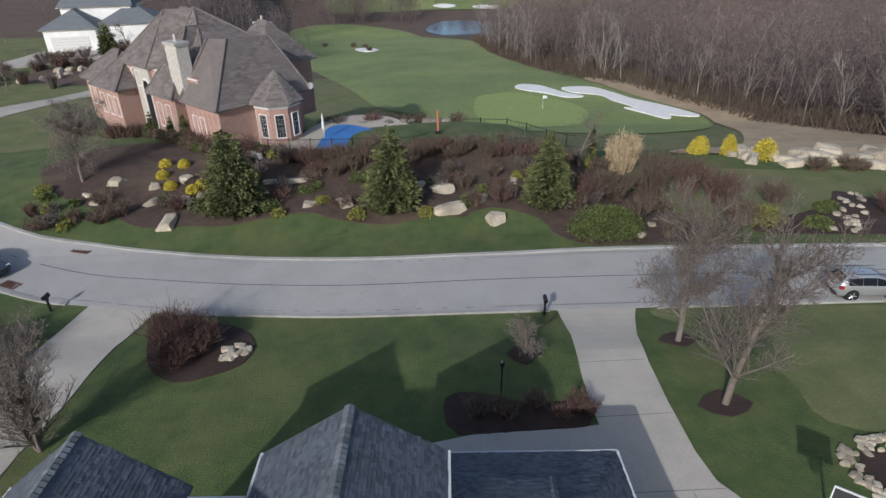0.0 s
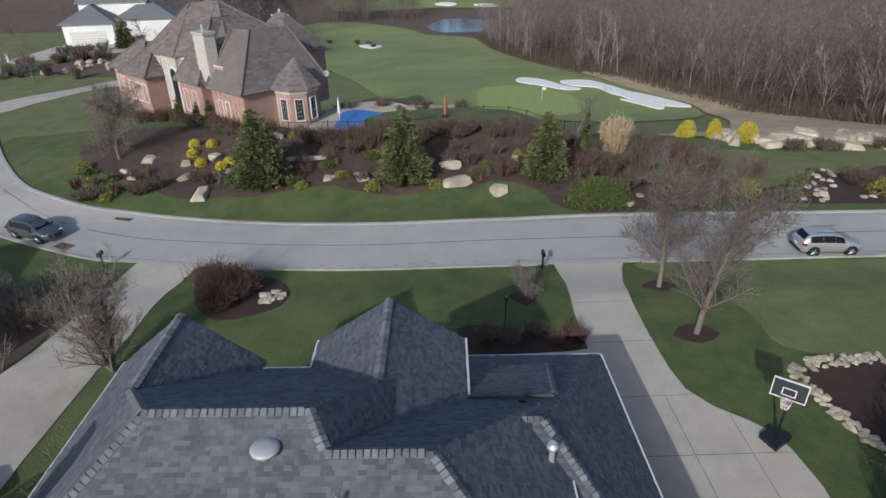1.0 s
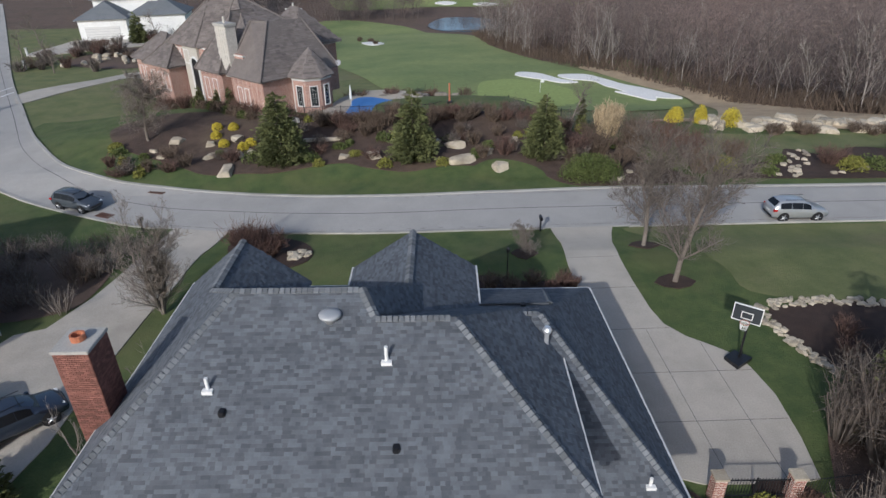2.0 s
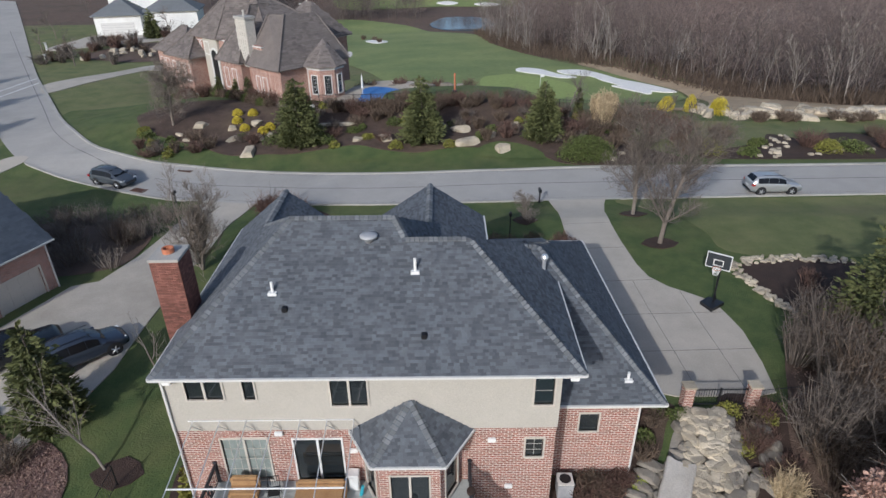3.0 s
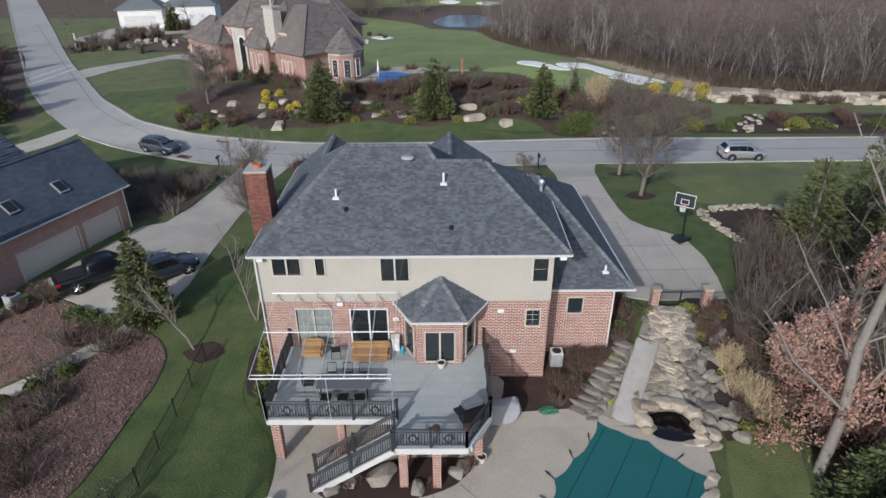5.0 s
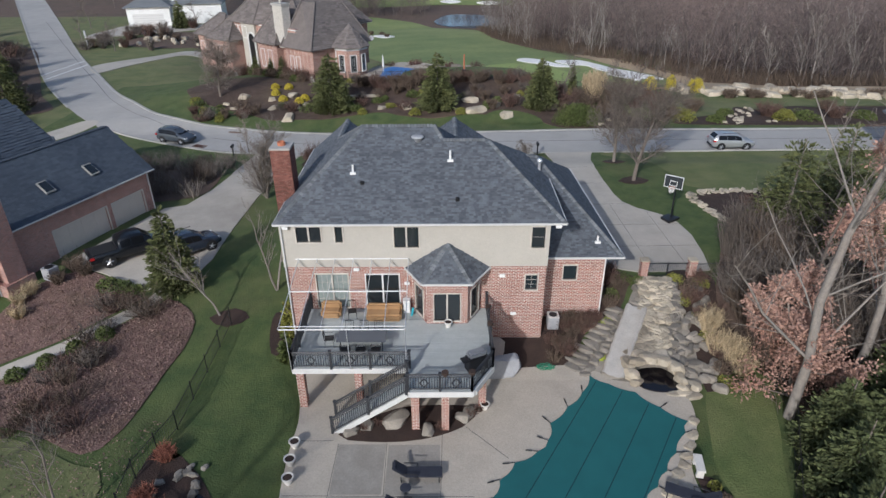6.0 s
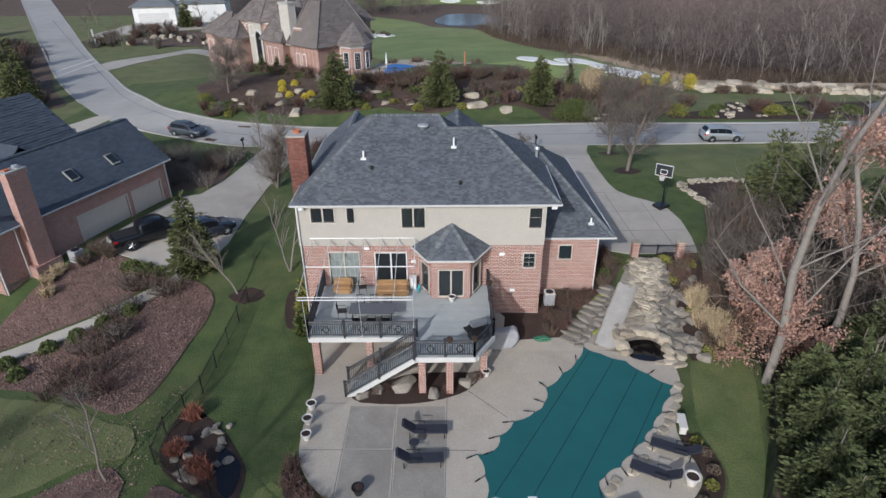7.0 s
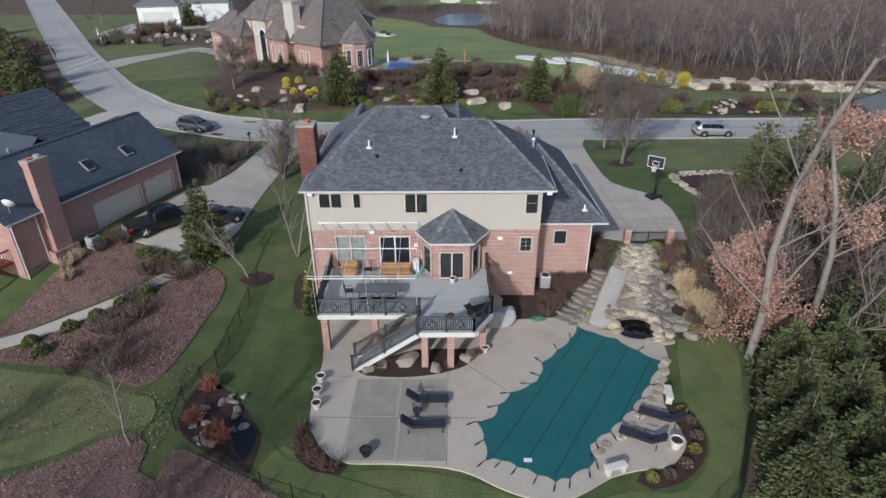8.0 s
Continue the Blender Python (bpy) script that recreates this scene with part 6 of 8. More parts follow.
DRYLEAF = surface("dry_leaf", (0.18, 0.11, 0.085), (0.3, 0.21, 0.17), scale=1.0, fine=9, c3=(0.13, 0.08, 0.06), rough=0.85, bump=0.0, island=0.4)
leaf_scatter(BANK_UPPER, 4500, 1, DRYLEAF)
leaf_scatter(BANK_MAIN, 11000, 2, DRYLEAF)
leaf_scatter(BANK_FOOT, 12000, 3, DRYLEAF)
leaf_scatter([(-34, -7), (-24, -9), (-20.5, -6), (-20.5, -14), (-24, -12), (-36, -12.6)], 1600, 4, DRYLEAF)
leaf_scatter([(12.8, -2), (12.9, -6.6), (10.2, -12.2), (8, -17), (20, -20), (22, 8), (14, 8)], 7000, 5, DRYLEAF)

# far woods, one mass of bare trees
WOOD_EDGE = [(60, 78), (66, 66), (73, 58), (80, 54), (88, 51), (100, 47), (113, 41), (125, 37), (134, 31), (157, 21), (197, 13.5), (244, 10.5), (262, 26), (300, 30), (345, 40)]


def wood_edge(y):
    for (a, xa), (b, xb) in zip(WOOD_EDGE, WOOD_EDGE[1:]):
        if a <= y <= b:
            return xa + (xb - xa) * (y - a) / (b - a)
    return -160 if y > 345 else 70


def fuzz(rs, n):
    """Fine twigs through a crown, each a narrow sliver."""
    z = rs.uniform(2.5, 15, n)
    r = 3.3 * np.sqrt(rs.uniform(0, 1, n)) * np.clip(1.25 - np.abs(z - 8.5) / 8, 0.15, 1)
    a = rs.uniform(0, 6.283, n)
    d = np.stack([np.cos(a) * 0.5, np.sin(a) * 0.5, rs.uniform(0.1, 0.7, n)], 1) + rs.normal(0, 0.45, (n, 3))
    p = np.stack([np.cos(a) * r, np.sin(a) * r, z], 1)
    s = np.cross(d, rs.normal(0, 1, (n, 3)))
    s *= 0.03 / np.linalg.norm(s, axis=1, keepdims=True)
    q = p + d * rs.uniform(0.7, 1.5, (n, 1))
    v = np.stack([p - s, p + s, q + s * 0.3, q - s * 0.3], 1).reshape(-1, 3)
    return v, np.arange(4 * n).reshape(n, 4)


def far_woods():
    rs, rng = np.random.RandomState(77), random.Random(77)
    kinds = []
    for s in range(7):
        seg = grow(random.Random(1000 + s), 15, 0.13, (rng.uniform(-0.06, 0.06), rng.uniform(-0.06, 0.06)), 3, spread=0.68, kids=(2, 3), upward=0.2, bare=0.25, thin=(0.25, 0.45))
        a = [q for q in seg if q[4] == 0]
        b = [q for q in seg if q[4] > 0]
        fz = fuzz(np.random.RandomState(s), 290)
        tw = slivers([q[0] for q in b], [q[1] for q in b], [max(q[2], 0.03) for q in b], [max(q[3], 0.018) for q in b])
        kinds.append((tubes([q[0] for q in a], [q[1] for q in a], [q[2] for q in a], [max(q[3], 0.03) for q in a], 4), (np.concatenate([tw[0], fz[0]]), np.concatenate([tw[1], fz[1] + len(tw[0])]))))
    birches = []
    for q in range(5):
        seg = grow(random.Random(1100 + q), 13, 0.13, (rng.uniform(-0.15, 0.15), rng.uniform(-0.15, 0.15)), 3, spread=0.5, kids=(2, 3), upward=0.4, bare=0.15, thin=(0.3, 0.5))
        birches.append(tubes([p[0] for p in seg], [p[1] for p in seg], [max(p[2], 0.03) for p in seg], [max(p[3], 0.015) for p in seg], 3))
    spots = []
    while len(spots) < 1000:
        y = 66 + 350 * rs.power(0.75) if rs.rand() < 0.8 else rs.uniform(66, 420)
        e = wood_edge(y)
        x = e + rs.exponential(60) if rs.rand() < 0.45 else rs.uniform(e, 250)
        if x < 40 + 0.85 * y and x < 330 and not (-12 < x < 26 and 255 < y < 306):
            spots.append((x, y))
    spots += [(rs.uniform(-70, -12), rs.uniform(300, 330)) for _ in range(70)]
    spots += [(rs.uniform(-150, 60), rs.uniform(360, 460)) for _ in range(200)]
    spots += [(rs.uniform(-110, -48), rs.uniform(170, 260)) for _ in range(60)]
    pale = []
    for _ in range(60):
        y = rs.uniform(72, 250)
        pale.append((wood_edge(y) + rs.exponential(9) + 0.5, y))
    for which, name, mat_, places in ((0, "woods_trunks", TRUNKS, spots), (1, "woods_branches", WOODS, spots), (2, "woods_birches", BIRCH, pale)):
        vs, fs, off = [], [], 0
        rs2 = np.random.RandomState(5)
        for x, y in places:
            v, f = kinds[rs2.randint(7)][which] if which < 2 else birches[rs2.randint(5)]
            a, s = rs2.uniform(0, 6.28), rs2.uniform(0.7, 1.15)
            c, sn = math.cos(a) * s, math.sin(a) * s
            w = np.stack([v[:, 0] * c - v[:, 1] * sn + x, v[:, 0] * sn + v[:, 1] * c + y, v[:, 2] * s + ground_z(x, y)], 1)
            vs.append(w)
            fs.append(f + off)
            off += len(v)
        ob = new(name, fast_mesh(name, np.concatenate(vs), np.concatenate(fs), [mat_]))
        tagged(ob, "bare grey-brown winter woodland beyond the golf course", "woods", kind="stuff")


far_woods()


def underbrush():
    """Low twiggy brush along the edge and floor of the far woods."""
    rs = np.random.RandomState(31)
    n = 9000
    y = 66 + 280 * rs.power(0.7, n)
    e = np.array([wood_edge(v) for v in y])
    x = e + rs.exponential(14, n) - 2
    z = np.array([ground_z(a, b) for a, b in zip(x, y)])
    p0 = np.stack([x, y, z], 1)
    p1 = p0 + rs.normal(0, 0.8, (n, 3)) * [1, 1, 0] + np.stack([0 * x, 0 * x, rs.uniform(0.8, 3.2, n)], 1)
    v, f = tubes(p0, p1, np.full(n, 0.09), np.full(n, 0.02), 3)
    ob = new("woods_brush", fast_mesh("woods_brush", v, f, [BROWNTWIG]))
    tagged(ob, "brown brush at the edge of the woods", "brush", kind="stuff")


underbrush()


# ---- golf course ----
bed("fairway", [(-15, 112), (-8, 104), (3, 93), (12, 86), (24, 82), (36, 86), (40.5, 97), (37, 110), (32, 121), (27, 134), (20, 157), (13, 190), (9, 236), (-8, 258), (-22, 284), (-44, 304), (-62, 304), (-72, 284), (-66, 250), (-50, 196), (-40, 172), (-26, 140)], FAIRWAY, "mown green fairway falling to a pond", "fairway", dz=0.14, step=3.0)
bed("putting_green", [(4.2, 115), (8, 118.5), (12, 119), (19.5, 111.7), (22.5, 104), (21, 97), (16, 92), (8, 93), (3.5, 101)], PUTTING, "smooth bright putting green", "green", dz=0.2, step=3.0)
bed("bunker", [(12.4, 124.1), (14.3, 127.5), (18.1, 124.8), (21.2, 118.6), (24.4, 114.6), (21.1, 114.0), (17.3, 118.2), (14.2, 121)], SAND, "long white sand bunker", "bunker", dz=0.28, step=2.0)
bed("bunker", [(21.7, 122.9), (27.4, 123.2), (30.7, 117.3), (32.8, 111.9), (36.6, 106.4), (40.2, 98.8), (37.9, 98.2), (34.6, 100.2), (31.7, 104), (30.2, 107.8), (28.8, 110.6), (27.6, 115.4), (23.0, 118.2)], SAND, "long white sand bunker", "bunker", dz=0.28, step=2.0)
bed("bunker", [(29.4, 104.9), (32.4, 103.7), (35.0, 101.9), (35.3, 97.9), (34.0, 96.9), (31.9, 100.4)], SAND, "small white sand bunker", "bunker", dz=0.3, step=1.5)
water = lone("pond_water", drape(ring_points([(-9.8, 278), (-7, 292), (-2, 301), (9.7, 302), (22.3, 291), (23, 274), (13, 259), (1.0, 261), (-6, 268)], 4), 0.35, 4.0), WATER, "blue-grey pond beyond the fairway", "pond", kind="structure")
bed("bunker", [(-33, 222), (-29, 225), (-24, 215), (-28, 211)], SAND, "small sand bunker by the tee", "bunker", dz=0.4, step=2.0)
bed("bunker", [(-7, 351), (-1, 354), (5, 350), (0, 346)], SAND, "far white bunker beyond the pond", "bunker", dz=0.8, step=4.0)
bed("bunker", [(14, 347), (21, 350), (28, 346), (21, 342)], SAND, "far white bunker beyond the pond", "bunker", dz=0.8, step=4.0)
bed("fairway", [(-60, 346), (-20, 344), (60, 340), (90, 372), (40, 392), (-60, 392)], FAIRWAY, "far mown fairway beyond the pond", "fairway", dz=0.3, step=9.0)
flag = thing("golf_flag", "white flag on a thin pole on the green", "flag", gz(15.0, 104, 0.2))
part("pole", rod((0, 0, 0.2), (0, 0, 2.6), 0.03), WHITE, flag)
part("cloth", slab([(0, 0, 2.6), (0.7, 0.1, 2.5), (0.7, 0.12, 2.1), (0, 0, 2.1)], 0.02), WHITE, flag)
for i, (x, y) in enumerate(((-46, 236), (-35, 232), (-27, 214), (-30, 226))):
    twig_shrub("tee_shrub", "small dark shrub beside the tee", gz(x, y), 1.2, 1.4, 1100 + i, BROWNTWIG, 300, group="tee shrubs", wide=0.06)


def fence(name, label, pts, height=1.2, step=0.13, post=2.0, thick=0.016, category="fence"):
    """An iron fence: posts, two rails to a bay, and pickets."""
    f = thing(name, label, category)
    pk = bmesh.new()
    for a, b in zip(pts, pts[1:]):
        L_ = math.hypot(b[0] - a[0], b[1] - a[1])
        n = max(1, round(L_ / post))
        for i in range(n):
            p = Vector(gz(a[0] + (b[0] - a[0]) * i / n, a[1] + (b[1] - a[1]) * i / n))
            q = Vector(gz(a[0] + (b[0] - a[0]) * (i + 1) / n, a[1] + (b[1] - a[1]) * (i + 1) / n))
            o = part("post", rod((0, 0, -0.1), (0, 0, height + 0.1), thick * 2.2, thick * 2.2, 6), BLACK, f)
            o.location = p
            for h in (0.15, height - 0.1):
                part("rail", rod(p + Vector((0, 0, h)), q + Vector((0, 0, h)), thick * 1.2, thick * 1.2, 5), BLACK, f)
            m = int((q - p).length / step)
            for j in range(1, m):
                r = p.lerp(q, j / m)
                rod(r + Vector((0, 0, 0.1)), r + Vector((0, 0, height)), thick * 0.6, thick * 0.6, 3, pk)
    part("picket_row", pk, BLACK, f)["kind"] = "stuff"
    return f


fence("pool_fence", "black iron fence below the neighbouring pool terrace", [(-19.5, 57.6), (-13, 56.6), (-5, 56.2), (-3.5, 57.4)], 1.3, 0.16, thick=0.025)
fence("golf_fence", "thin black fence beside the golf course", [(-12, 80), (-4, 79), (6, 76), (13, 72), (19, 68)], 1.6, 0.5, 3.0, 0.03)
fence("garden_fence", "black iron fence round the back lawn", [(-19.4, 2.0), (-19.5, -6.9), (-19.9, -8.4), (-20.3, -10.0), (-20.1, -11.9), (-18.4, -13.0), (-16.7, -13.9), (-14.6, -15.8), (-11.5, -17.0), (-7, -18.6)], 1.2, 0.14)
fence("wood_fence_line", "black mesh fence along the wood", [(12.6, -2.0), (12.3, -6.2), (9.5, -12.2), (7.2, -16.4), (4, -19)], 1.2, 0.14)
gate = thing("garden_gate", "black iron gate between brick piers", "gate")
for x in (7.55, 10.75):
    p = part("pier", B((-0.24, 0.24, -0.24, 0.24, -0.3, 1.35)), BRICK, gate)
    part("pier_cap", B((-0.3, 0.3, -0.3, 0.3, 1.35, 1.45), bevel=0.02), STONE, p)
    p.location = gz(x, 5.3)
gb = B((7.8, 10.5, 5.28, 5.32, 1.75, 1.8), (7.8, 10.5, 5.28, 5.32, 2.65, 2.7), (9.13, 9.17, 5.27, 5.33, 1.7, 2.8))
for i in range(22):
    rod((7.85 + i * 0.125, 5.3, 1.65), (7.85 + i * 0.125, 5.3, 2.8), 0.014, 0.014, 5, gb)
part("gate_leaf", gb, BLACK, gate)
fence("side_fence", "black iron fence beside the gate", [(10.9, 5.3), (13.6, 5.6)], 1.1)


# ---- other houses ----
def hip(parent, x0, x1, y0, y1, base, eave, rise, wall_m, roof_m, over=0.6, ends=1.0, tabs=0.0, name="wing"):
    """A wing with four walls and a hipped roof; ends: how far the hips run in, 0 for gables."""
    w = part(name, B((x0, x1, y0, y1, base, eave)), wall_m, parent)
    a0, a1, b0, b1 = x0 - over, x1 + over, y0 - over, y1 + over
    along_x = (a1 - a0) >= (b1 - b0)
    half = (b1 - b0) / 2 if along_x else (a1 - a0) / 2
    c = half * ends
    if along_x:
        m = (b0 + b1) / 2
        p, q = (a0 + c, m, eave + rise), (a1 - c, m, eave + rise)
        faces = [[(a0, b0, eave), (a1, b0, eave), q, p], [(a1, b1, eave), (a0, b1, eave), p, q], [(a1, b0, eave), (a1, b1, eave), q], [(a0, b1, eave), (a0, b0, eave), p]]
    else:
        m = (a0 + a1) / 2
        p, q = (m, b0 + c, eave + rise), (m, b1 - c, eave + rise)
        faces = [[(a1, b0, eave), (a1, b1, eave), q, p], [(a0, b1, eave), (a0, b0, eave), p, q], [(a0, b0, eave), (a1, b0, eave), p], [(a1, b1, eave), (a0, b1, eave), q]]
    for f in faces:
        o = part("roof_slope", slab(f, 0.15), roof_m, w)
        if tabs:
            shingles(w, f, roof_m, tabs * 2.2, tabs, 0.05)
    part("eave_board", B((a0 + 0.05, a1 - 0.05, b0 + 0.05, b1 - 0.05, eave - 0.2, eave - 0.14)), FASCIA, w)
    return w


mz = 2.3
man = thing("mansion", "large salmon-brick house with steep brown hipped roofs and stone chimneys", "house", (-24.45, 58.5, 0), -40)


def body(name, x0, x1, y0, y1, z0, z1, faces, wall_m=None):
    """A block of the mansion: its walls, the eave board and shingled roof faces over it."""
    w = part(name, B((x0, x1, y0, y1, z0, z1)), wall_m or BRICK_M, man)
    part("eave_board", B((x0 - 0.1, x1 + 0.1, y0 - 0.1, y1 + 0.1, z1 - 0.2, z1 - 0.06)), FASCIA, w)
    for f in faces:
        part("roof_slope", slab(f, 0.12), ROOF_M, w)
        shingles(w, f, ROOF_M, 0.62, 0.3, 0.05)
        a, b = Vector(f[-1]), Vector(f[0])
        if abs(a.z - b.z) > 1:
            part("hip_cap", rod(b + Vector((0, 0, 0.03)), a + Vector((0, 0, 0.03)), 0.13, 0.13, 6), ROOF_M, w)
    return w


T1, T2 = (-15.7, 5.0, 14.4), (-12.6, 6.9, 14.7)
body("main_block", -19.7, -3.9, 0.9, 13.1, mz - 0.5, 9.1, [
    [(-20.2, 0.4, 9.1), (-13.3, 0.3, 9.1), T1],
    [(-13.3, 0.3, 9.1), (-11.0, 1.8, 9.1), T2, T1],
    [(-11.0, 1.8, 9.1), (-3.4, 1.9, 9.1), T2],
    [(-3.4, 1.9, 9.1), (-3.4, 13.6, 9.1), T2],
    [(-3.4, 13.6, 9.1), (-20.2, 13.6, 9.1), T1, T2],
    [(-20.2, 13.6, 9.1), (-20.2, 0.4, 9.1), T1],
])
D1, D2 = (-9.7, 3.9, 13.2), (-9.7, 7.0, 13.2)
body("centre_wing", -11.9, -7.2, -0.3, 5.0, mz - 0.5, 6.9, [
    [(-12.3, -0.8, 6.9), (-6.9, -0.8, 6.9), D1],
    [(-6.9, -0.8, 6.9), (-6.9, 7.0, 6.9), D2, D1],
    [(-12.3, 7.0, 6.9), (-12.3, -0.8, 6.9), D1, D2],
])
E1, E2, E3 = (-5.6, 3.8, 12.5), (-3.9, 4.9, 12.4), (-3.9, 10.0, 12.2)
body("end_wing", -5.4, 0.7, -0.1, 10.0, mz - 0.5, 6.9, [
    [(-5.9, -0.5, 6.9), (1.1, -0.6, 6.9), E2, E1],
    [(1.1, -0.6, 6.9), (1.2, 11.0, 6.9), E3, E2],
    [(-6.6, 4.5, 6.9), (-5.9, -0.5, 6.9), E1],
    [(1.2, 11.0, 6.9), (-6.6, 11.0, 6.9), E3],
])
W1, W2 = (-25.2, 2.4, 9.6), (-23.6, 2.4, 9.6)
body("garage_wing", -28.0, -20.5, -0.6, 7.4, mz - 0.8, 6.5, [
    [(-28.5, -1.1, 6.5), (-20.1, -1.1, 6.5), W2, W1],
    [(-28.5, 7.8, 6.5), (-28.5, -1.1, 6.5), W1],
    [(-20.1, -1.1, 6.5), (-20.1, 7.8, 6.5), W2],
])
V1 = (-20.6, 2.2, 10.0)
body("porch_wing", -23.0, -17.4, -1.6, 4.0, mz - 0.6, 6.5, [
    [(-23.4, -2.1, 6.5), (-17.0, -2.0, 6.5), V1],
    [(-17.0, -2.0, 6.5), (-17.0, 5.0, 6.5), V1],
    [(-23.4, 5.0, 6.5), (-23.4, -2.1, 6.5), V1],
])
hip(man, -14.0, -6.0, 10.6, 17.0, mz - 0.5, 8.4, 4.4, BRICK_M, ROOF_M, tabs=0.3, name="rear_wing")
part("entrance_front", B((-16.9, -13.5, 0.55, 0.9, mz - 0.3, 8.95)), SIDING, man, "cream stucco entrance front")
# Flat black arch panel stands in for the shade of the recess.
rim_ = [(-0.72, mz), (0.72, mz)] + [(0.72 * math.cos(math.pi * k / 14), 6.9 + 0.72 * math.sin(math.pi * k / 14)) for k in range(15)]
rec = bmesh.new()
front, back = [[rec.verts.new((x, y, z)) for x, z in rim_] for y in (0.0, 0.1)]
rec.faces.new(front)
rec.faces.new(back[::-1])
for k in range(len(rim_)):
    rec.faces.new((front[k], back[k], back[(k + 1) % len(rim_)], front[(k + 1) % len(rim_)]))
part("arch_shade_panel", rec, BLACK, man, "tall arched entrance, its shaded recess a flat black panel").location = (-14.4, 0.47, 0)
arch = bmesh.new()
for k in range(12):
    a0_, a1_ = math.pi * k / 12, math.pi * (k + 1) / 12
    rod((-14.4 + 0.85 * math.cos(a0_), 0.5, 6.9 + 0.85 * math.sin(a0_)), (-14.4 + 0.85 * math.cos(a1_), 0.5, 6.9 + 0.85 * math.sin(a1_)), 0.16, 0.16, 6, arch)
for u in (-15.25, -13.55):
    rod((u, 0.5, mz), (u, 0.5, 6.9), 0.16, 0.16, 6, arch)
part("arch_surround", arch, FASCIA, man)
ta = 34.5
oct_ = [(2.0 + 2.35 * math.cos(math.radians(ta + 45 * k)), 5.8 + 2.35 * math.sin(math.radians(ta + 45 * k))) for k in range(8)]
part("turret_wall", extrude(oct_, mz - 0.5, 7.0), BRICK_M, man)
ot = [(2.0 + 2.9 * math.cos(math.radians(ta + 45 * k)), 5.8 + 2.9 * math.sin(math.radians(ta + 45 * k)), 7.0) for k in range(8)]
tip = (1.2, 6.6, 9.8)
turret = part("turret_roof", slab([ot[0], ot[1], tip], 0.1), ROOF_M, man)
for k in range(8):
    if k:
        part("turret_slope", slab([ot[k], ot[(k + 1) % 8], tip], 0.1), ROOF_M, turret)
    shingles(turret, [ot[k], ot[(k + 1) % 8], tip], ROOF_M, 0.6, 0.3, 0.05)
part("turret_band", extrude([(2.0 + 2.5 * math.cos(math.radians(ta + 45 * k)), 5.8 + 2.5 * math.sin(math.radians(ta + 45 * k))) for k in range(8)], 6.55, 6.98), FASCIA, man)
for k in (4, 5, 6, 7):
    a = math.radians(ta + 45 * k + 22.5)
    wf = thing("turret_window", "", "")
    wf.parent = man
    wf.matrix_basis = pose(2.0 + 2.18 * math.cos(a), 5.8 + 2.18 * math.sin(a), 0, 0, 0, math.degrees(a) + 90)
    if k == 4:
        # Pale board puts the sunlight on this turret face into colour.
        part("sunlit_face_panel", B((-0.85, 0.85, -0.04, 0.05, mz, 6.55)), FASCIA, wf)
    else:
        window(wf, -0.42, 0.42, 3.6, 5.9, -0.06, 1, (3, 5), WHITE)
for x in (-11.2, -9.4):
    window(man, x, x + 0.9, 3.4, 5.9, -0.3, 1, (2, 4), WHITE)
for x in (-4.4, -3.0):
    window(man, x, x + 0.8, 3.6, 5.6, -0.1, 1, (2, 3), WHITE)
for x in (-19.2, -18.0):
    window(man, x, x + 0.8, 6.9, 8.5, 0.9, 1, (2, 3), WHITE)
window(man, -16.6, -15.6, 6.9, 8.5, 0.55, 1, (2, 3), WHITE)
for x in (-27.4, -25.9, -24.4):
    window(man, x, x + 0.9, 3.4, 5.4, -0.6, 1, (2, 3), WHITE)
for x in (-22.2, -20.4, -18.8):
    window(man, x, x + 1.0, 3.4, 5.6, -1.6, 1, (2, 3), WHITE)
for x, y, z0, z1, w in ((-6.75, 0.95, 6.4, 12.5, 1.1), (-11.0, 14.4, 6, 12.4, 0.9)):
    ch = part("stone_chimney", B((x - w, x + w, y - w * 0.62, y + w * 0.62, z0, z1 - 0.3), bevel=0.04), CHIMST, man, "pale stone chimney")
    part("chimney_cap", B((x - w - 0.12, x + w + 0.12, y - w * 0.62 - 0.12, y + w * 0.62 + 0.12, z1 - 0.3, z1)), KERB, ch)
    part("flue", rod((x, y, z1), (x, y, z1 + 0.7), 0.14), CHIMST, ch)
    for r_ in range(int((z1 - z0 - 0.5) / 0.42)):
        for q in range(5):
            part("stone", B((x - w + 2 * w * q / 5 + 0.03 + 0.1 * (r_ % 2), x - w + 2 * w * (q + 1) / 5 - 0.02, y - w * 0.62 - 0.05, y - w * 0.62 + 0.02, z0 + 0.42 * r_, z0 + 0.42 * r_ + 0.38)), CHIMST, ch)
dish = part("satellite_dish", lathe([(0.03, 0.0), (0.15, 0.03), (0.36, 0.1), (0.37, 0.1), (0.15, 0.015), (0.03, -0.02)], 16), GREYCLOTH, man)
dish.matrix_basis = pose(1.2, 11.0, 7.2, 70, 0, 20)
part("garden_wall", B((0.8, 4.6, -0.9, -0.6, mz - 0.6, 3.5), (2.2, 5.4, 0.6, 0.9, mz - 0.9, 3.3)), CHIMST, man)
BLUE_EDGE = [(-14.6, 57.4), (-11.6, 56.9), (-8.6, 57.2), (-8.0, 60.3), (-8.8, 62.6), (-12.6, 65.2), (-14.6, 64.3), (-14.7, 60.7)]
TERRACE_EDGE = [(-18.6, 57.4), (-13, 56.4), (-5.2, 56.2), (-3.6, 59), (-4.8, 63), (-8.4, 68.2), (-13, 68.8), (-16.2, 65.6), (-17.4, 61)]
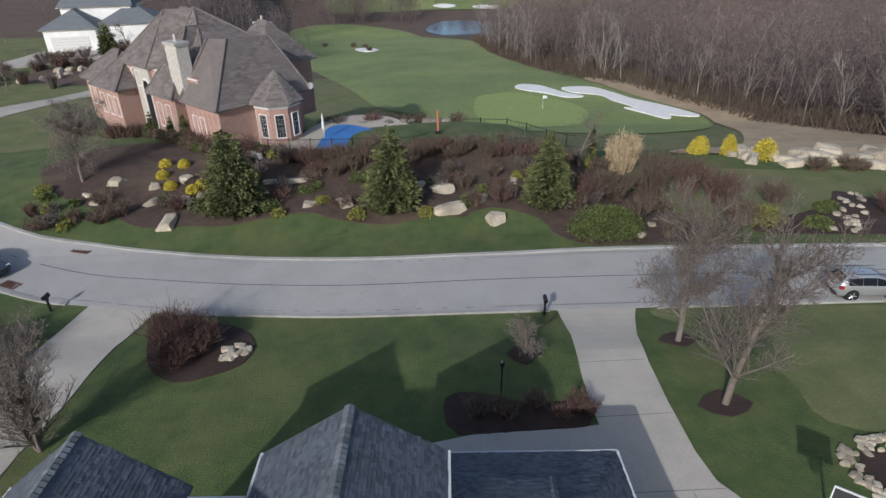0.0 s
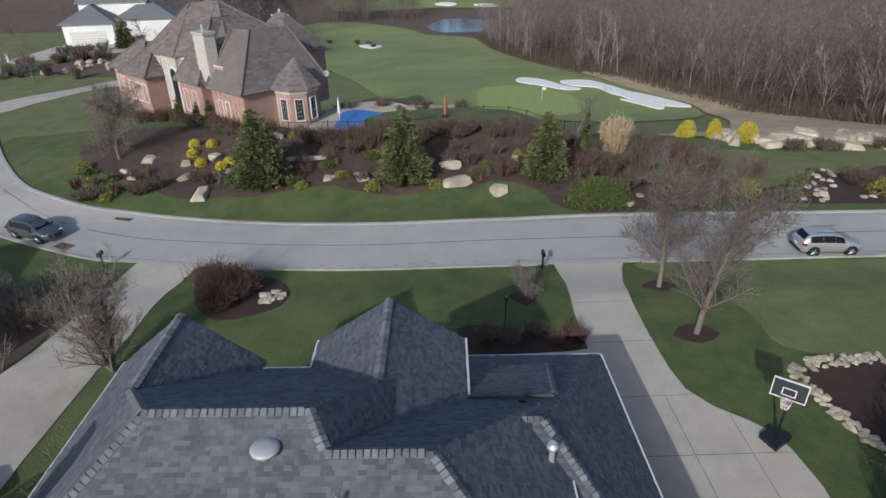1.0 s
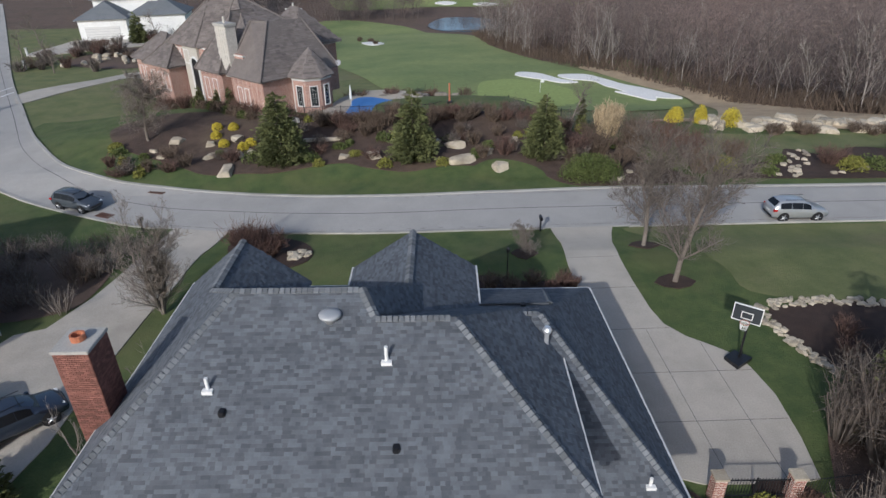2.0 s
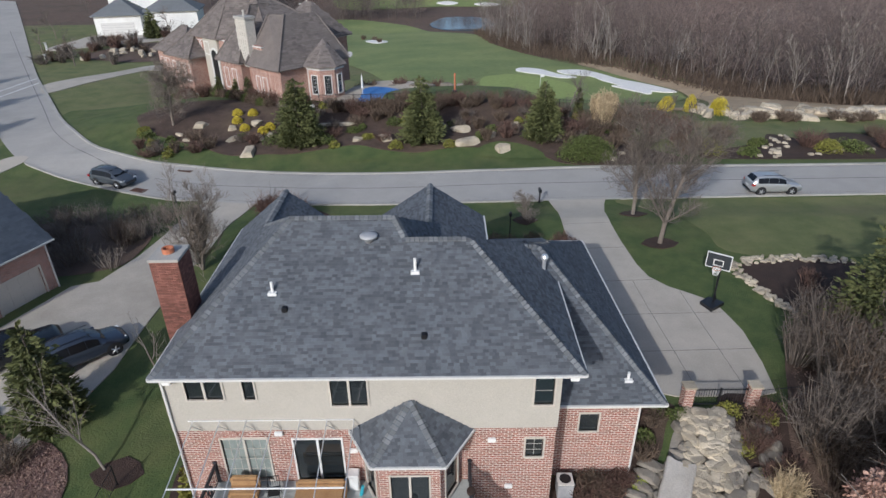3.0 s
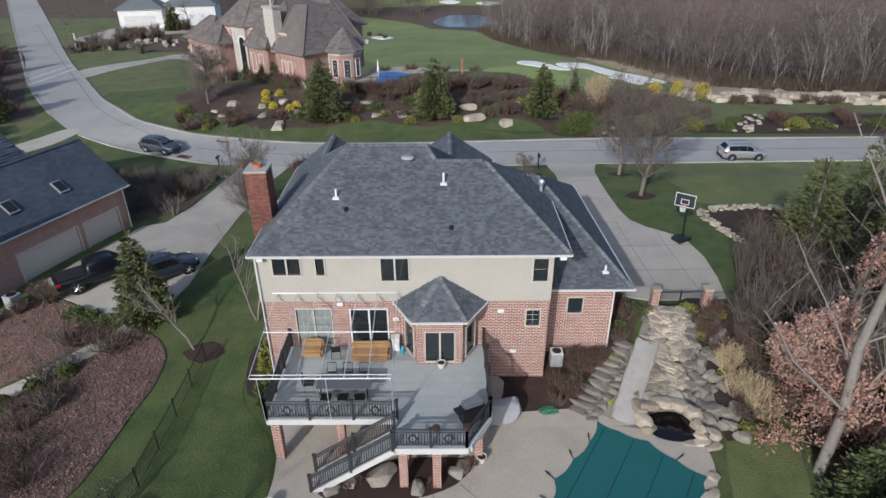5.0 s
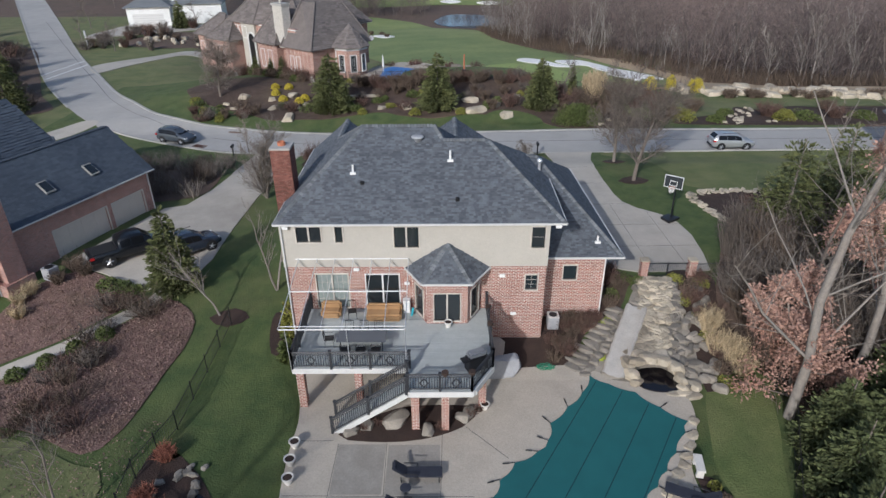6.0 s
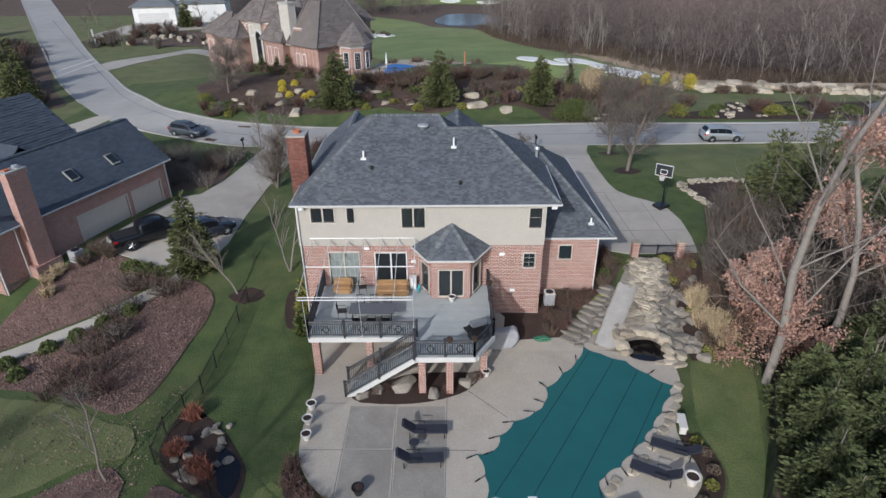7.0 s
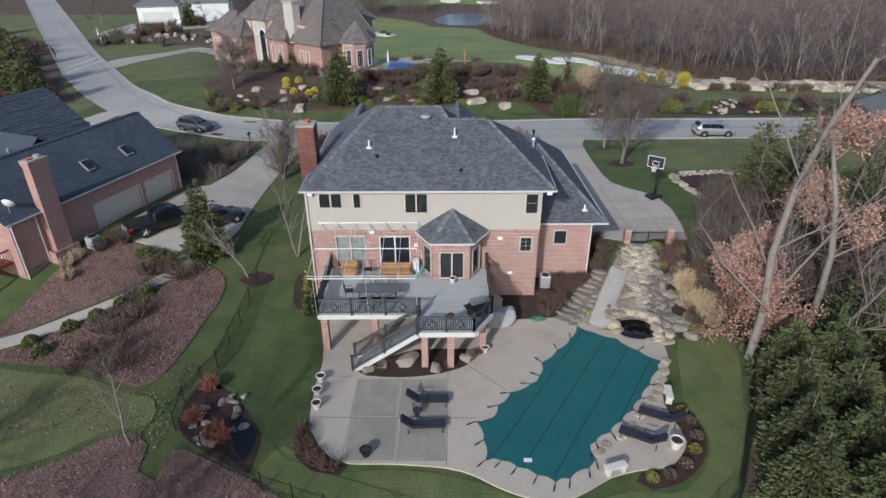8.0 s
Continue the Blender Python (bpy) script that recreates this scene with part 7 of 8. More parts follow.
lone("pool_terrace", extrude(ring_points(TERRACE_EDGE, 0.7), 0.6, 3.05), PATIO, "pale concrete terrace round a covered pool", "terrace", kind="structure")
lone("pool_cover", extrude(ring_points(BLUE_EDGE, 0.6), 3.04, 3.12), BLUECOVER, "bright blue cover over the neighbouring pool", "pool cover")
brush = thing("patio_parasol", "closed white parasol by the covered pool", "parasol", gz(-14.4, 60.2, 0.3))
part("pole", rod((0, 0, 0), (0, 0, 2.6), 0.03), WHITE, brush)
part("canopy", lathe([(0.16, 0.9), (0.14, 1.5), (0.08, 2.3), (0.02, 2.5)], 10), WHITE, brush)
post = thing("pool_shower", "slim orange timber post with a dark base beside the terrace", "post", gz(-2.7, 60.8))
part("shaft", rod((0, 0, 0), (0, 0, 2.4), 0.12, 0.1, 8), CLAY, post)
part("base", B((-0.3, 0.3, -0.3, 0.3, 0, 0.3), bevel=0.03), BLACK, post)
for i in range(30):
    x, y = rb.uniform(-12, 0), rb.uniform(66, 76)
    boulder(gz(x - (y - 66) * 0.6, y, 0.2), (rb.uniform(0.5, 1.1), rb.uniform(0.4, 0.9), rb.uniform(0.4, 0.8)), i * 33, i % 5, STONE_G, "grey garden rock behind the terrace", "terrace rocks")
for i in range(24):
    x, y = rb.uniform(-14, 2), rb.uniform(64, 78)
    twig_shrub("bare_shrub", "bare red-brown shrub behind the terrace", gz(x - (y - 66) * 0.6, y), 1.2, 1.2, 1200 + i, rb.choice((BROWNTWIG, REDTWIG)), 240, group="terrace shrubs", wide=0.03)
for i, (x, y, h, r) in enumerate(((-29.6, 62.6, 3.0, 0.9), (-31.6, 64.0, 2.6, 0.8), (-34.4, 65.4, 3.0, 0.9))):
    conifer("entrance_evergreen", "dark clipped cone evergreen by the entrance", gz(x, y), h, r, 1250 + i, n=1500, category="shrub", group="entrance evergreens", size=0.13)
for i, (x, y) in enumerate(((-26.6, 60.4), (-25.0, 59.0), (-28.2, 61.4), (-23.0, 56.6), (-21.6, 57.4), (-37, 66.5), (-40, 68))):
    twig_shrub("bare_shrub", "dense dark reddish hedge below the brick wall", gz(x, y), 1.2, 1.5, 1260 + i, REDTWIG, 700, group="wall hedge shrubs", wide=0.022)

for i in range(20):
    u = -23 + i * 1.15
    d = -1.2 - (0.9 if u < -17 else 0.0)
    c_, s_ = math.cos(radians(-40)), math.sin(radians(-40))
    x, y = -24.45 + u * c_ - d * s_, 58.5 + u * s_ + d * c_
    leafy_shrub("wall_shrub", "dense dark bronze shrub at the foot of the brick wall", gz(x, y), rb.uniform(0.7, 1.0), 0.7, rb.uniform(1.0, 1.6), 3000 + i, BROWNTWIG if i % 3 else SHRUBG, 700, 0.09, group="wall foot shrubs")
neigh = thing("neighbour_house", "rose-brick house with a dark blue roof and cream garage doors", "house", (-37.0, 3.57, 0), -21.9)
NB, NE, NR, NX = -2.8, 4.44, 7.74, -3.75
bays = [(6.9, 11.6), (12.2, 15.3)]
part("wall", B(*[(-0.3, 0.0, a, b, c, d) for a, b, c, d in wall_boxes(0.0, 16.2, NB, NE, [(a, b, 0.5, 2.9) for a, b in bays] + [(0.9, 1.7, -1.4, -0.6)])]), BRICK_N, neigh, "rose brick wall with garage doors")
part("wall", B((-8, -0.3, 15.9, 16.2, NB, NE), (-8, -0.3, 0.0, 0.3, NB, NE), (-8, -7.7, 0.3, 15.9, NB, NE)), BRICK_N, neigh)
for y0, y1 in bays:
    d = part("garage_door", B((-0.18, -0.12, y0, y1, 0.5, 2.9)), CREAM_DOOR, neigh, "cream panelled garage door")
    for k in range(1, 5):
        for q in range(4):
            part("door_panel", B((-0.115, -0.1, y0 + 0.06 + (y1 - y0) * q / 4, y0 - 0.06 + (y1 - y0) * (q + 1) / 4, 0.54 + 0.59 * (k - 1), 0.46 + 0.59 * k)), CREAM_DOOR, d)
    part("door_surround", B((-0.02, 0.03, y0 - 0.12, y0, 0.5, 2.9), (-0.02, 0.03, y1, y1 + 0.12, 0.5, 2.9), (-0.02, 0.03, y0 - 0.12, y1 + 0.12, 2.9, 3.02)), CREAM_DOOR, d)
bw_ = part("basement_window", B((-0.2, -0.15, 0.9, 1.7, -1.4, -0.6)), GLASS, neigh)
part("frame", B((-0.1, 0.03, 0.82, 0.9, -1.48, -0.52), (-0.1, 0.03, 1.7, 1.78, -1.48, -0.52), (-0.1, 0.03, 0.9, 1.7, -1.48, -1.4), (-0.1, 0.03, 0.9, 1.7, -0.6, -0.52)), WHITE, bw_)
part("garage_floor", B((-7.7, 0.0, 0.3, 15.9, 0.3, 0.5)), CONC, neigh)
nr = part("roof", slab([(0.45, -0.4, NE), (0.45, 16.6, NE), (NX, 16.6, NR), (NX, -0.4, NR)]), ROOF_N, neigh, "dark blue-grey shingle roof")
part("roof_slope", slab([(-8.0, 16.6, NE), (-8.0, -0.4, NE), (NX, -0.4, NR), (NX, 16.6, NR)]), ROOF_N, nr)
shingles(nr, [(0.45, -0.4, NE), (0.45, 16.6, NE), (NX, 16.6, NR), (NX, -0.4, NR)], ROOF_N, 0.4, 0.2, 0.016)
ridge_caps(nr, (NX, -0.4, NR), (NX, 16.6, NR), ROOF_N, 0.3, 0.18)
bm = bmesh.new()
for y in (16.0, 0.15):
    a = [bm.verts.new(p) for p in ((0, y, NE - 0.1), (-7.7, y, NE - 0.1), (NX, y, NR - 0.15))]
    bm.faces.new(a)
part("gable_wall", bm, BRICK_N, neigh)
gutter(neigh, [(0.47, -0.4, NE), (0.47, 16.6, NE)])
for y in (0.1, 16.1):
    part("downspout", rod((0.1, y, NE), (0.1, y, NB), 0.06), FASCIA, neigh)
part("downspout", rod((0.08, 2.0, NE), (0.08, 2.0, NB), 0.05), FASCIA, neigh)
for y in (8.2, 12.1):
    sk = part("skylight", B((-0.55, 0.55, -0.4, 0.4, 0.0, 0.12), bevel=0.02), KERB, nr, "flat skylight in a pale frame")
    part("pane", B((-0.45, 0.45, -0.32, 0.32, 0.12, 0.14)), GLASS, sk)
    sk.matrix_basis = pose(-1.15, y, NE + 1.3, 0, 38, 0)
nc = part("chimney", B((0.0, 0.75, 2.35, 3.75, NB, 8.2)), BRICK_N, neigh, "tall rose-brick chimney")
part("shoulder", B((0.0, 0.95, 2.0, 4.1, NB, 1.2)), BRICK_N, nc)
part("corbel", B((-0.06, 0.81, 2.29, 3.81, 7.9, 8.2)), BRICK_N, nc)
part("chimney_cap", B((-0.08, 0.83, 2.27, 3.83, 8.2, 8.3)), KERB, nc)
part("flue", rod((0.38, 3.35, 8.3), (0.38, 3.35, 8.5), 0.2), STEEL, nc)
part("flue", B((0.2, 0.55, 2.5, 2.9, 8.3, 8.42)), CLAY, nc)
dish = part("satellite_dish", lathe([(0.05, 0.0), (0.25, 0.05), (0.42, 0.17), (0.44, 0.17), (0.25, 0.02), (0.05, -0.03)], 16), WHITE, neigh)
dish.matrix_basis = pose(-0.2, 0.6, NE + 1.15, 60, 0, 200)
part("dish_arm", rod((-0.2, 0.6, NE + 0.4), (-0.2, 0.6, NE + 1.15), 0.025), STEEL, neigh)
hip(neigh, -18.6, -7.8, 2.0, 14.6, NB, 5.4, 4.1, BRICK_N, ROOF_N, ends=0, tabs=0.3, name="rear_wing")
cross = part("cross_roof", slab([(-11.0, 3.4, 5.6), (-3.6, 3.4, 5.6), (-4.6, 7.2, 8.0), (-11.5, 7.2, 8.0)], 0.12), ROOF_N, nr)
part("cross_slope", slab([(-3.6, 11.0, 5.6), (-11.0, 11.0, 5.6), (-11.5, 7.2, 8.0), (-4.6, 7.2, 8.0)], 0.12), ROOF_N, nr)
for x, y, z in ((-6.2, 5.6, 7.05), (-7.2, 5.2, 6.8), (-8.6, 5.8, 7.15), (-5.2, 5.2, 6.8)):
    v = part("roof_vent", lathe([(0.07, -0.1), (0.07, 0.4), (0.05, 0.4)], 10), BLACK if x < -7 else STEEL, nr)
    v.location = (x, y, z)
nd = part("balcony", B((-6, -0.9, -2.4, 0.0, 1.0, 1.2)), surface("red_stained_timber", (0.2, 0.05, 0.035), (0.26, 0.08, 0.05), scale=3), neigh, "red-stained timber balcony")
rl = B((-6, -0.9, -2.4, -2.3, 2.1, 2.2), (-1.0, -0.9, -2.4, 0.0, 2.1, 2.2))
for i in range(29):
    rod((-6 + i * 0.18, -2.35, 1.2), (-6 + i * 0.18, -2.35, 2.15), 0.025, 0.025, 4, rl)
for i in range(13):
    rod((-0.95, -2.3 + i * 0.18, 1.2), (-0.95, -2.3 + i * 0.18, 2.15), 0.025, 0.025, 4, rl)
part("balcony_rail", rl, bpy.data.materials["red_stained_timber"], nd)
part("balcony_post", B((-1.1, -0.9, -2.4, -2.2, NB, 1.0)), FASCIA, nd)
window(neigh, -3.4, -2.0, 1.3, 3.4, 0.0, 2, (1, 1), WHITE)
window(neigh, -3.4, -1.6, -2.4, -0.3, 0.0, 2, (2, 3), WHITE)
for i, (x, y) in enumerate(((-34.5, 4.6), (-33.9, 3.4), (-34.2, 5.6))):
    twig_shrub("plume_grass", "dry straw-coloured grass clump by the brick wall", gz(x, y), 0.6, 0.8, 1840 + i, STRAW, 700, "ornamental grass", "neighbour wall grasses", 0.014)
for i, (x, y, r) in enumerate(((-32.4, 8.2, 0.8), (-32.9, 6.6, 0.6), (-31.4, 7.6, 0.7))):
    twig_shrub("bare_shrub", "bare tan-brown shrub beside the brick wall", gz(x, y), r, r * 1.4, 1850 + i, BROWNTWIG, 600, group="neighbour wall shrubs")
ac2 = thing("air_conditioner", "grey louvred air-conditioning unit beside the brick wall", "air conditioner", gz(-33.6, 7.2), -22)
part("case", B((-0.4, 0.4, -0.4, 0.4, 0.0, 0.95), bevel=0.03), GREYCLOTH, ac2)
part("grille", lathe([(0.3, 0.96), (0.3, 0.99), (0.05, 0.99)], 16), BLACK, ac2)

wh = thing("white_house", "white house with a grey roof and double garage", "house", (-69.6, 132.4, 0), 11)
wz = ground_z(-75, 133)
hip(wh, -14, -4, 0, 12, wz - 1, 4.2, 3.2, WHITE, ROOF_W)
hip(wh, -4, 8, 3, 13, wz - 1, 4.4, 3.0, WHITE, ROOF_W)
hip(wh, -12, 2, 7, 15, wz - 1, 7.6, 2.6, WHITE, ROOF_W, ends=0.3)
for x0, x1, z0, z1, y in ((-12.8, -5.6, 0.3, 3.0, -0.02), (-3.2, 0.4, 0.3, 2.8, 2.98)):
    d = part("garage_door", B((x0, x1, y - 0.04, y + 0.04, wz + z0, wz + z1)), FASCIA, wh)
    part("door_seams", B(*[(x0, x1, y - 0.05, y - 0.042, wz + z0 + k * 0.55, wz + z0 + k * 0.55 + 0.05) for k in range(1, 5)]), GREYCLOTH, d)
for x in (2.2, 4.0, 5.4):
    window(wh, x, x + 1.1, wz + 2.4, wz + 3.8, 2.98, 1, (1, 1), WHITE)
for x in (-10, -6, -1.5):
    window(wh, x, x + 1.2, 5.6, 7.0, 6.98, 1, (1, 1), WHITE)
bed("far_drive", [(-84, 131.6), (-68, 134), (-62, 128), (-69, 122), (-78, 117), (-84, 113), (-87, 116), (-86, 125)], CONC, "pale concrete forecourt of the white house", "driveway", dz=0.12, step=2.5)
bed("mansion_drive", [(-65.1, 76.6), (-62.2, 83.3), (-59.0, 89.3), (-55.6, 93.6), (-50, 92), (-44, 82), (-42, 84.5), (-47, 95), (-54, 98.5), (-57.6, 97), (-61.8, 91.6), (-66.1, 87), (-68.6, 82.2)], CONC, "pale curving concrete driveway across the lawn", "driveway", dz=0.1, step=1.5)
bed("far_beds", [(-75, 107), (-66, 101), (-58, 101), (-52, 106), (-58, 118), (-70, 121)], LITTER, "brown shrub beds with boulders", "flower bed", dz=0.08, step=2.5)
for i in range(32):
    x, y = rb.uniform(-74, -54), rb.uniform(102, 114)
    boulder(gz(x, y, 0.3), (rb.uniform(0.6, 1.6), rb.uniform(0.5, 1.0), rb.uniform(0.6, 1.1)), i * 37, i % 5, label="tan boulder in a far garden bed", group="far garden boulders")
for i in range(40):
    x, y = rb.uniform(-80, -46), rb.uniform(98, 132)
    twig_shrub("distant_shrub", "bare brown shrub in a far garden bed", gz(x, y), rb.uniform(1, 2), rb.uniform(1.2, 2.4), 1300 + i, rb.choice((BROWNTWIG, REDTWIG, TWIG)), 260, group="far garden shrubs", wide=0.04)
for i, (x, y, h) in enumerate(((-72, 98, 6), (-66, 128, 7), (-58, 120, 6), (-86, 112, 6), (-50, 108, 7), (-92, 128, 7))):
    bare_tree("far_tree", "bare grey tree in a far garden", gz(x, y), h, 0.12, 1400 + i, BARK, TWIG, "far garden trees", levels=3, spread=0.7, bare=0.2, twig_min=0.02)
conifer("far_spruce", "dark green spruce beside the white house", gz(-69.6, 127.6), 6.5, 2.3, 1410, n=2600, size=0.3)
for i, (x, y) in enumerate(((-88.2, 114), (-81, 101.2))):
    p = thing("stone_post", "white entrance post beside the street", "post", gz(x + 2, y))
    part("shaft", rod((0, 0, -0.1), (0, 0, 1.5), 0.22, 0.2, 8), WHITE, p)
    part("cap", B((-0.28, 0.28, -0.28, 0.28, 1.5, 1.6)), KERB, p)
for i, (x, y) in enumerate(((-62, 52.5), (-66, 57), (-71, 63), (-76, 69.5), (-81, 76.5), (-86, 83.5), (-91, 91), (-96, 98), (-102, 106), (-108, 114), (-72, 58), (-83, 73))):
    conifer("roadside_pine", "dark green pine beside the street", gz(x - rb.uniform(0.5, 4.5), y - rb.uniform(0, 3)), rb.uniform(5.5, 9.5), rb.uniform(2.4, 3.4), 1500 + i, n=4500, group="roadside pines", size=0.22, shape=0.6)
for i in range(22):
    t = i / 21
    x, y = -56 - 20 * t, 44 + 20 * t
    twig_shrub("bare_shrub", "rust-brown shrub along the street edge", gz(x - rb.uniform(1, 5), y - rb.uniform(-1, 3)), 1.4, 1.5, 1550 + i, rb.choice((REDTWIG, BROWNTWIG)), 400, group="street edge shrubs", wide=0.03)
eh = thing("grey_roof_house", "house with a grey roof half hidden behind trees", "house", (40, 20, 0), -12)
hip(eh, -2, 12, 2, 12, 0, 5.2, 4.2, BRICK_M, ROOF_W)
hip(eh, 6, 14, 14, 24, 0, 6.0, 3.5, WHITE, ROOF_W, ends=0)


# ---- vehicles ----
def car(name, label, at, rz, paint, stations, wheelbase, track, wheel_r, cabin, rear_lamp=True, pickup=False):
    """A vehicle lofted from stations (x, sill, belt, top, half width at belt, half width at top)."""
    c = thing(name, label, "car", at, rz)
    bm = bmesh.new()
    rows = []
    for x, z0, zb, zt, hb, ht in stations:
        sec = [(-hb * 0.9, z0), (-hb * 0.99, z0 + 0.18), (-hb, (z0 + zb) / 2 + 0.1), (-hb * 0.97, zb), (-ht, zt - 0.03), (-ht * 0.8, zt), (0, zt + 0.015)]
        sec = sec + [(-y, z) for y, z in sec[-2::-1]]
        rows.append([bm.verts.new((x, y, z)) for y, z in sec])
    for a, b in zip(rows, rows[1:]):
        for k in range(len(a) - 1):
            bm.faces.new((a[k], b[k], b[k + 1], a[k + 1]))
        bm.faces.new((a[-1], b[-1], b[0], a[0]))
    bm.faces.new(rows[0])
    bm.faces.new(rows[-1][::-1])
    bmesh.ops.recalc_face_normals(bm, faces=bm.faces[:])
    smooth(part("body", bm, paint, c))

    def at_x(x):
        for a, b in zip(stations, stations[1:]):
            if a[0] <= x <= b[0]:
                t = (x - a[0]) / (b[0] - a[0])
                return [p + (q - p) * t for p, q in zip(a, b)]
        return stations[-1]
    for s in (-1, 1):
        for x0, x1 in cabin["side"]:
            n = 5
            lo, hi = [], []
            for i in range(n + 1):
                x = x0 + (x1 - x0) * i / n
                _, z0, zb, zt, hb, ht = at_x(x)
                f0, f1 = 0.1, 0.84
                lo.append((x, s * (hb * 0.97 + (ht - hb * 0.97) * f0 + 0.012), zb + (zt - 0.03 - zb) * f0))
                hi.append((x, s * (hb * 0.97 + (ht - hb * 0.97) * f1 + 0.012), zb + (zt - 0.03 - zb) * f1))
            g = bmesh.new()
            vl, vh = [g.verts.new(p) for p in lo], [g.verts.new(p) for p in hi]
            for i in range(n):
                g.faces.new((vl[i], vl[i + 1], vh[i + 1], vh[i]))
            part("side_window", g, CARGLASS, c)
    for nm, (x0, x1), sgn in (("windscreen", cabin["front"], 1), ("rear_window", cabin["rear"], -1)):
        g = bmesh.new()
        _, _, zb0, zt0, hb0, ht0 = at_x(x0)
        _, _, zb1, zt1, hb1, ht1 = at_x(x1)
        q = [(x0, -ht0 * 0.86, zt0 + 0.012), (x0, ht0 * 0.86, zt0 + 0.012), (x1, ht1 * 0.86, zt1 + 0.012), (x1, -ht1 * 0.86, zt1 + 0.012)]
        vs = [g.verts.new((p[0] + 0.012 * sgn, p[1], p[2] + 0.006)) for p in q]
        g.faces.new(vs)
        part(nm, g, CARGLASS, c)
    for x in (-wheelbase / 2, wheelbase / 2):
        for s in (-1, 1):
            arch_ = part("wheel_arch", rod((x, s * (track / 2 + 0.05), wheel_r), (x, s * (track / 2 - 0.12), wheel_r), wheel_r + 0.075, wheel_r + 0.075, 20), RUBBER, c)
            w = part("wheel", rod((x, s * (track / 2 + 0.08), wheel_r), (x, s * (track / 2 - 0.15), wheel_r), wheel_r, wheel_r, 20), RUBBER, c)
            r_ = rod((x, s * (track / 2 + 0.095), wheel_r), (x, s * (track / 2 + 0.07), wheel_r), wheel_r * 0.22, wheel_r * 0.22, 10)
            for k in range(5):
                a = k * 1.2566
                rod((x, s * (track / 2 + 0.085), wheel_r), (x + math.cos(a) * wheel_r * 0.66, s * (track / 2 + 0.085), wheel_r + math.sin(a) * wheel_r * 0.66), 0.04, 0.03, 4, r_)
            part("rim", r_, RIMM, w)
    xf, xr = stations[-1][0], stations[0][0]
    zb = stations[-2][2]
    for s in (-1, 1):
        part("headlight", B((xf - 0.35, xf - 0.12, s * 0.5 - 0.2 * (s < 0) + (0 if s < 0 else 0), s * 0.5 + 0.2 * (s > 0) + 0.15 * (s > 0), 0.68, 0.82), bevel=0.02), LIGHTM, c)
        part("tail_light", B((xr - 0.01, xr + 0.28, s * stations[1][4] * 0.97 - 0.1, s * stations[1][4] * 0.97 + 0.1 - (0.08 if s > 0 else -0.0), 0.88, 1.06), bevel=0.02), LAMP_R, c)
        part("mirror", B((cabin["front"][1] - 0.35, cabin["front"][1] - 0.15, s * (stations[len(stations) // 2][4] + 0.1) - 0.1, s * (stations[len(stations) // 2][4] + 0.1) + 0.1, 1.0, 1.16), bevel=0.03), paint, c)
    part("grille", B((xf - 0.05, xf + 0.012, -0.55, 0.55, 0.5, 0.66)), BLACK, c)
    part("bumper", B((xr - 0.03, xr + 0.2, -0.75, 0.75, 0.34, 0.56), bevel=0.05), RUBBER if not pickup else STEEL, c)
    part("number_plate", B((xr - 0.05, xr - 0.03, -0.25, 0.25, 0.72, 0.84)), WHITE, c)
    if not pickup:
        part("roof_rail", rod((-1.3, -0.55, stations[3][3] + 0.05), (0.6, -0.55, stations[3][3] + 0.05), 0.02, 0.02, 5), BLACK, c)
        part("roof_rail", rod((-1.3, 0.55, stations[3][3] + 0.05), (0.6, 0.55, stations[3][3] + 0.05), 0.02, 0.02, 5), BLACK, c)
    return c


suv = [(-2.25, 0.42, 0.95, 0.98, 0.8, 0.78), (-2.15, 0.35, 1.02, 1.2, 0.88, 0.72), (-1.75, 0.3, 1.04, 1.62, 0.92, 0.64), (-0.9, 0.28, 1.03, 1.68, 0.93, 0.64), (0.1, 0.28, 1.0, 1.65, 0.93, 0.63), (0.55, 0.28, 0.99, 1.5, 0.92, 0.64), (1.15, 0.3, 0.97, 1.06, 0.91, 0.74), (1.85, 0.33, 0.88, 0.94, 0.87, 0.72), (2.2, 0.36, 0.72, 0.78, 0.78, 0.66), (2.28, 0.45, 0.6, 0.62, 0.7, 0.6)]
cab = {"side": [(-1.72, -0.84), (-0.82, 0.04), (0.06, 0.72)], "front": (0.35, 1.12), "rear": (-2.12, -1.78)}
car("silver_suv", "silver compact suv parked by the kerb", gz(24.9, 32.75, 0.05), 0, PAINT_S, suv, 2.69, 1.76, 0.37, cab)
car("grey_car", "dark grey crossover parked by the kerb", gz(-36.9, 39.0, 0.05), -21, PAINT_G, suv, 2.65, 1.76, 0.37, cab)
car("blue_grey_car", "dark blue-grey car parked on the neighbouring drive", gz(-25.0, 10.6, 0.07), 44, PAINT_D, suv, 2.69, 1.76, 0.36, cab)
pick = [(-2.9, 0.5, 1.05, 1.08, 0.9, 0.86), (-2.8, 0.45, 1.1, 1.13, 0.96, 0.92), (-0.95, 0.45, 1.1, 1.13, 0.98, 0.92), (-0.85, 0.42, 1.12, 1.75, 0.98, 0.7), (0.0, 0.42, 1.12, 1.88, 0.98, 0.7), (0.75, 0.42, 1.1, 1.84, 0.98, 0.7), (1.5, 0.42, 1.1, 1.2, 0.98, 0.8), (2.5, 0.45, 1.05, 1.12, 0.95, 0.8), (2.85, 0.5, 0.9, 0.98, 0.88, 0.76), (2.92, 0.5, 0.7, 0.8, 0.8, 0.7)]
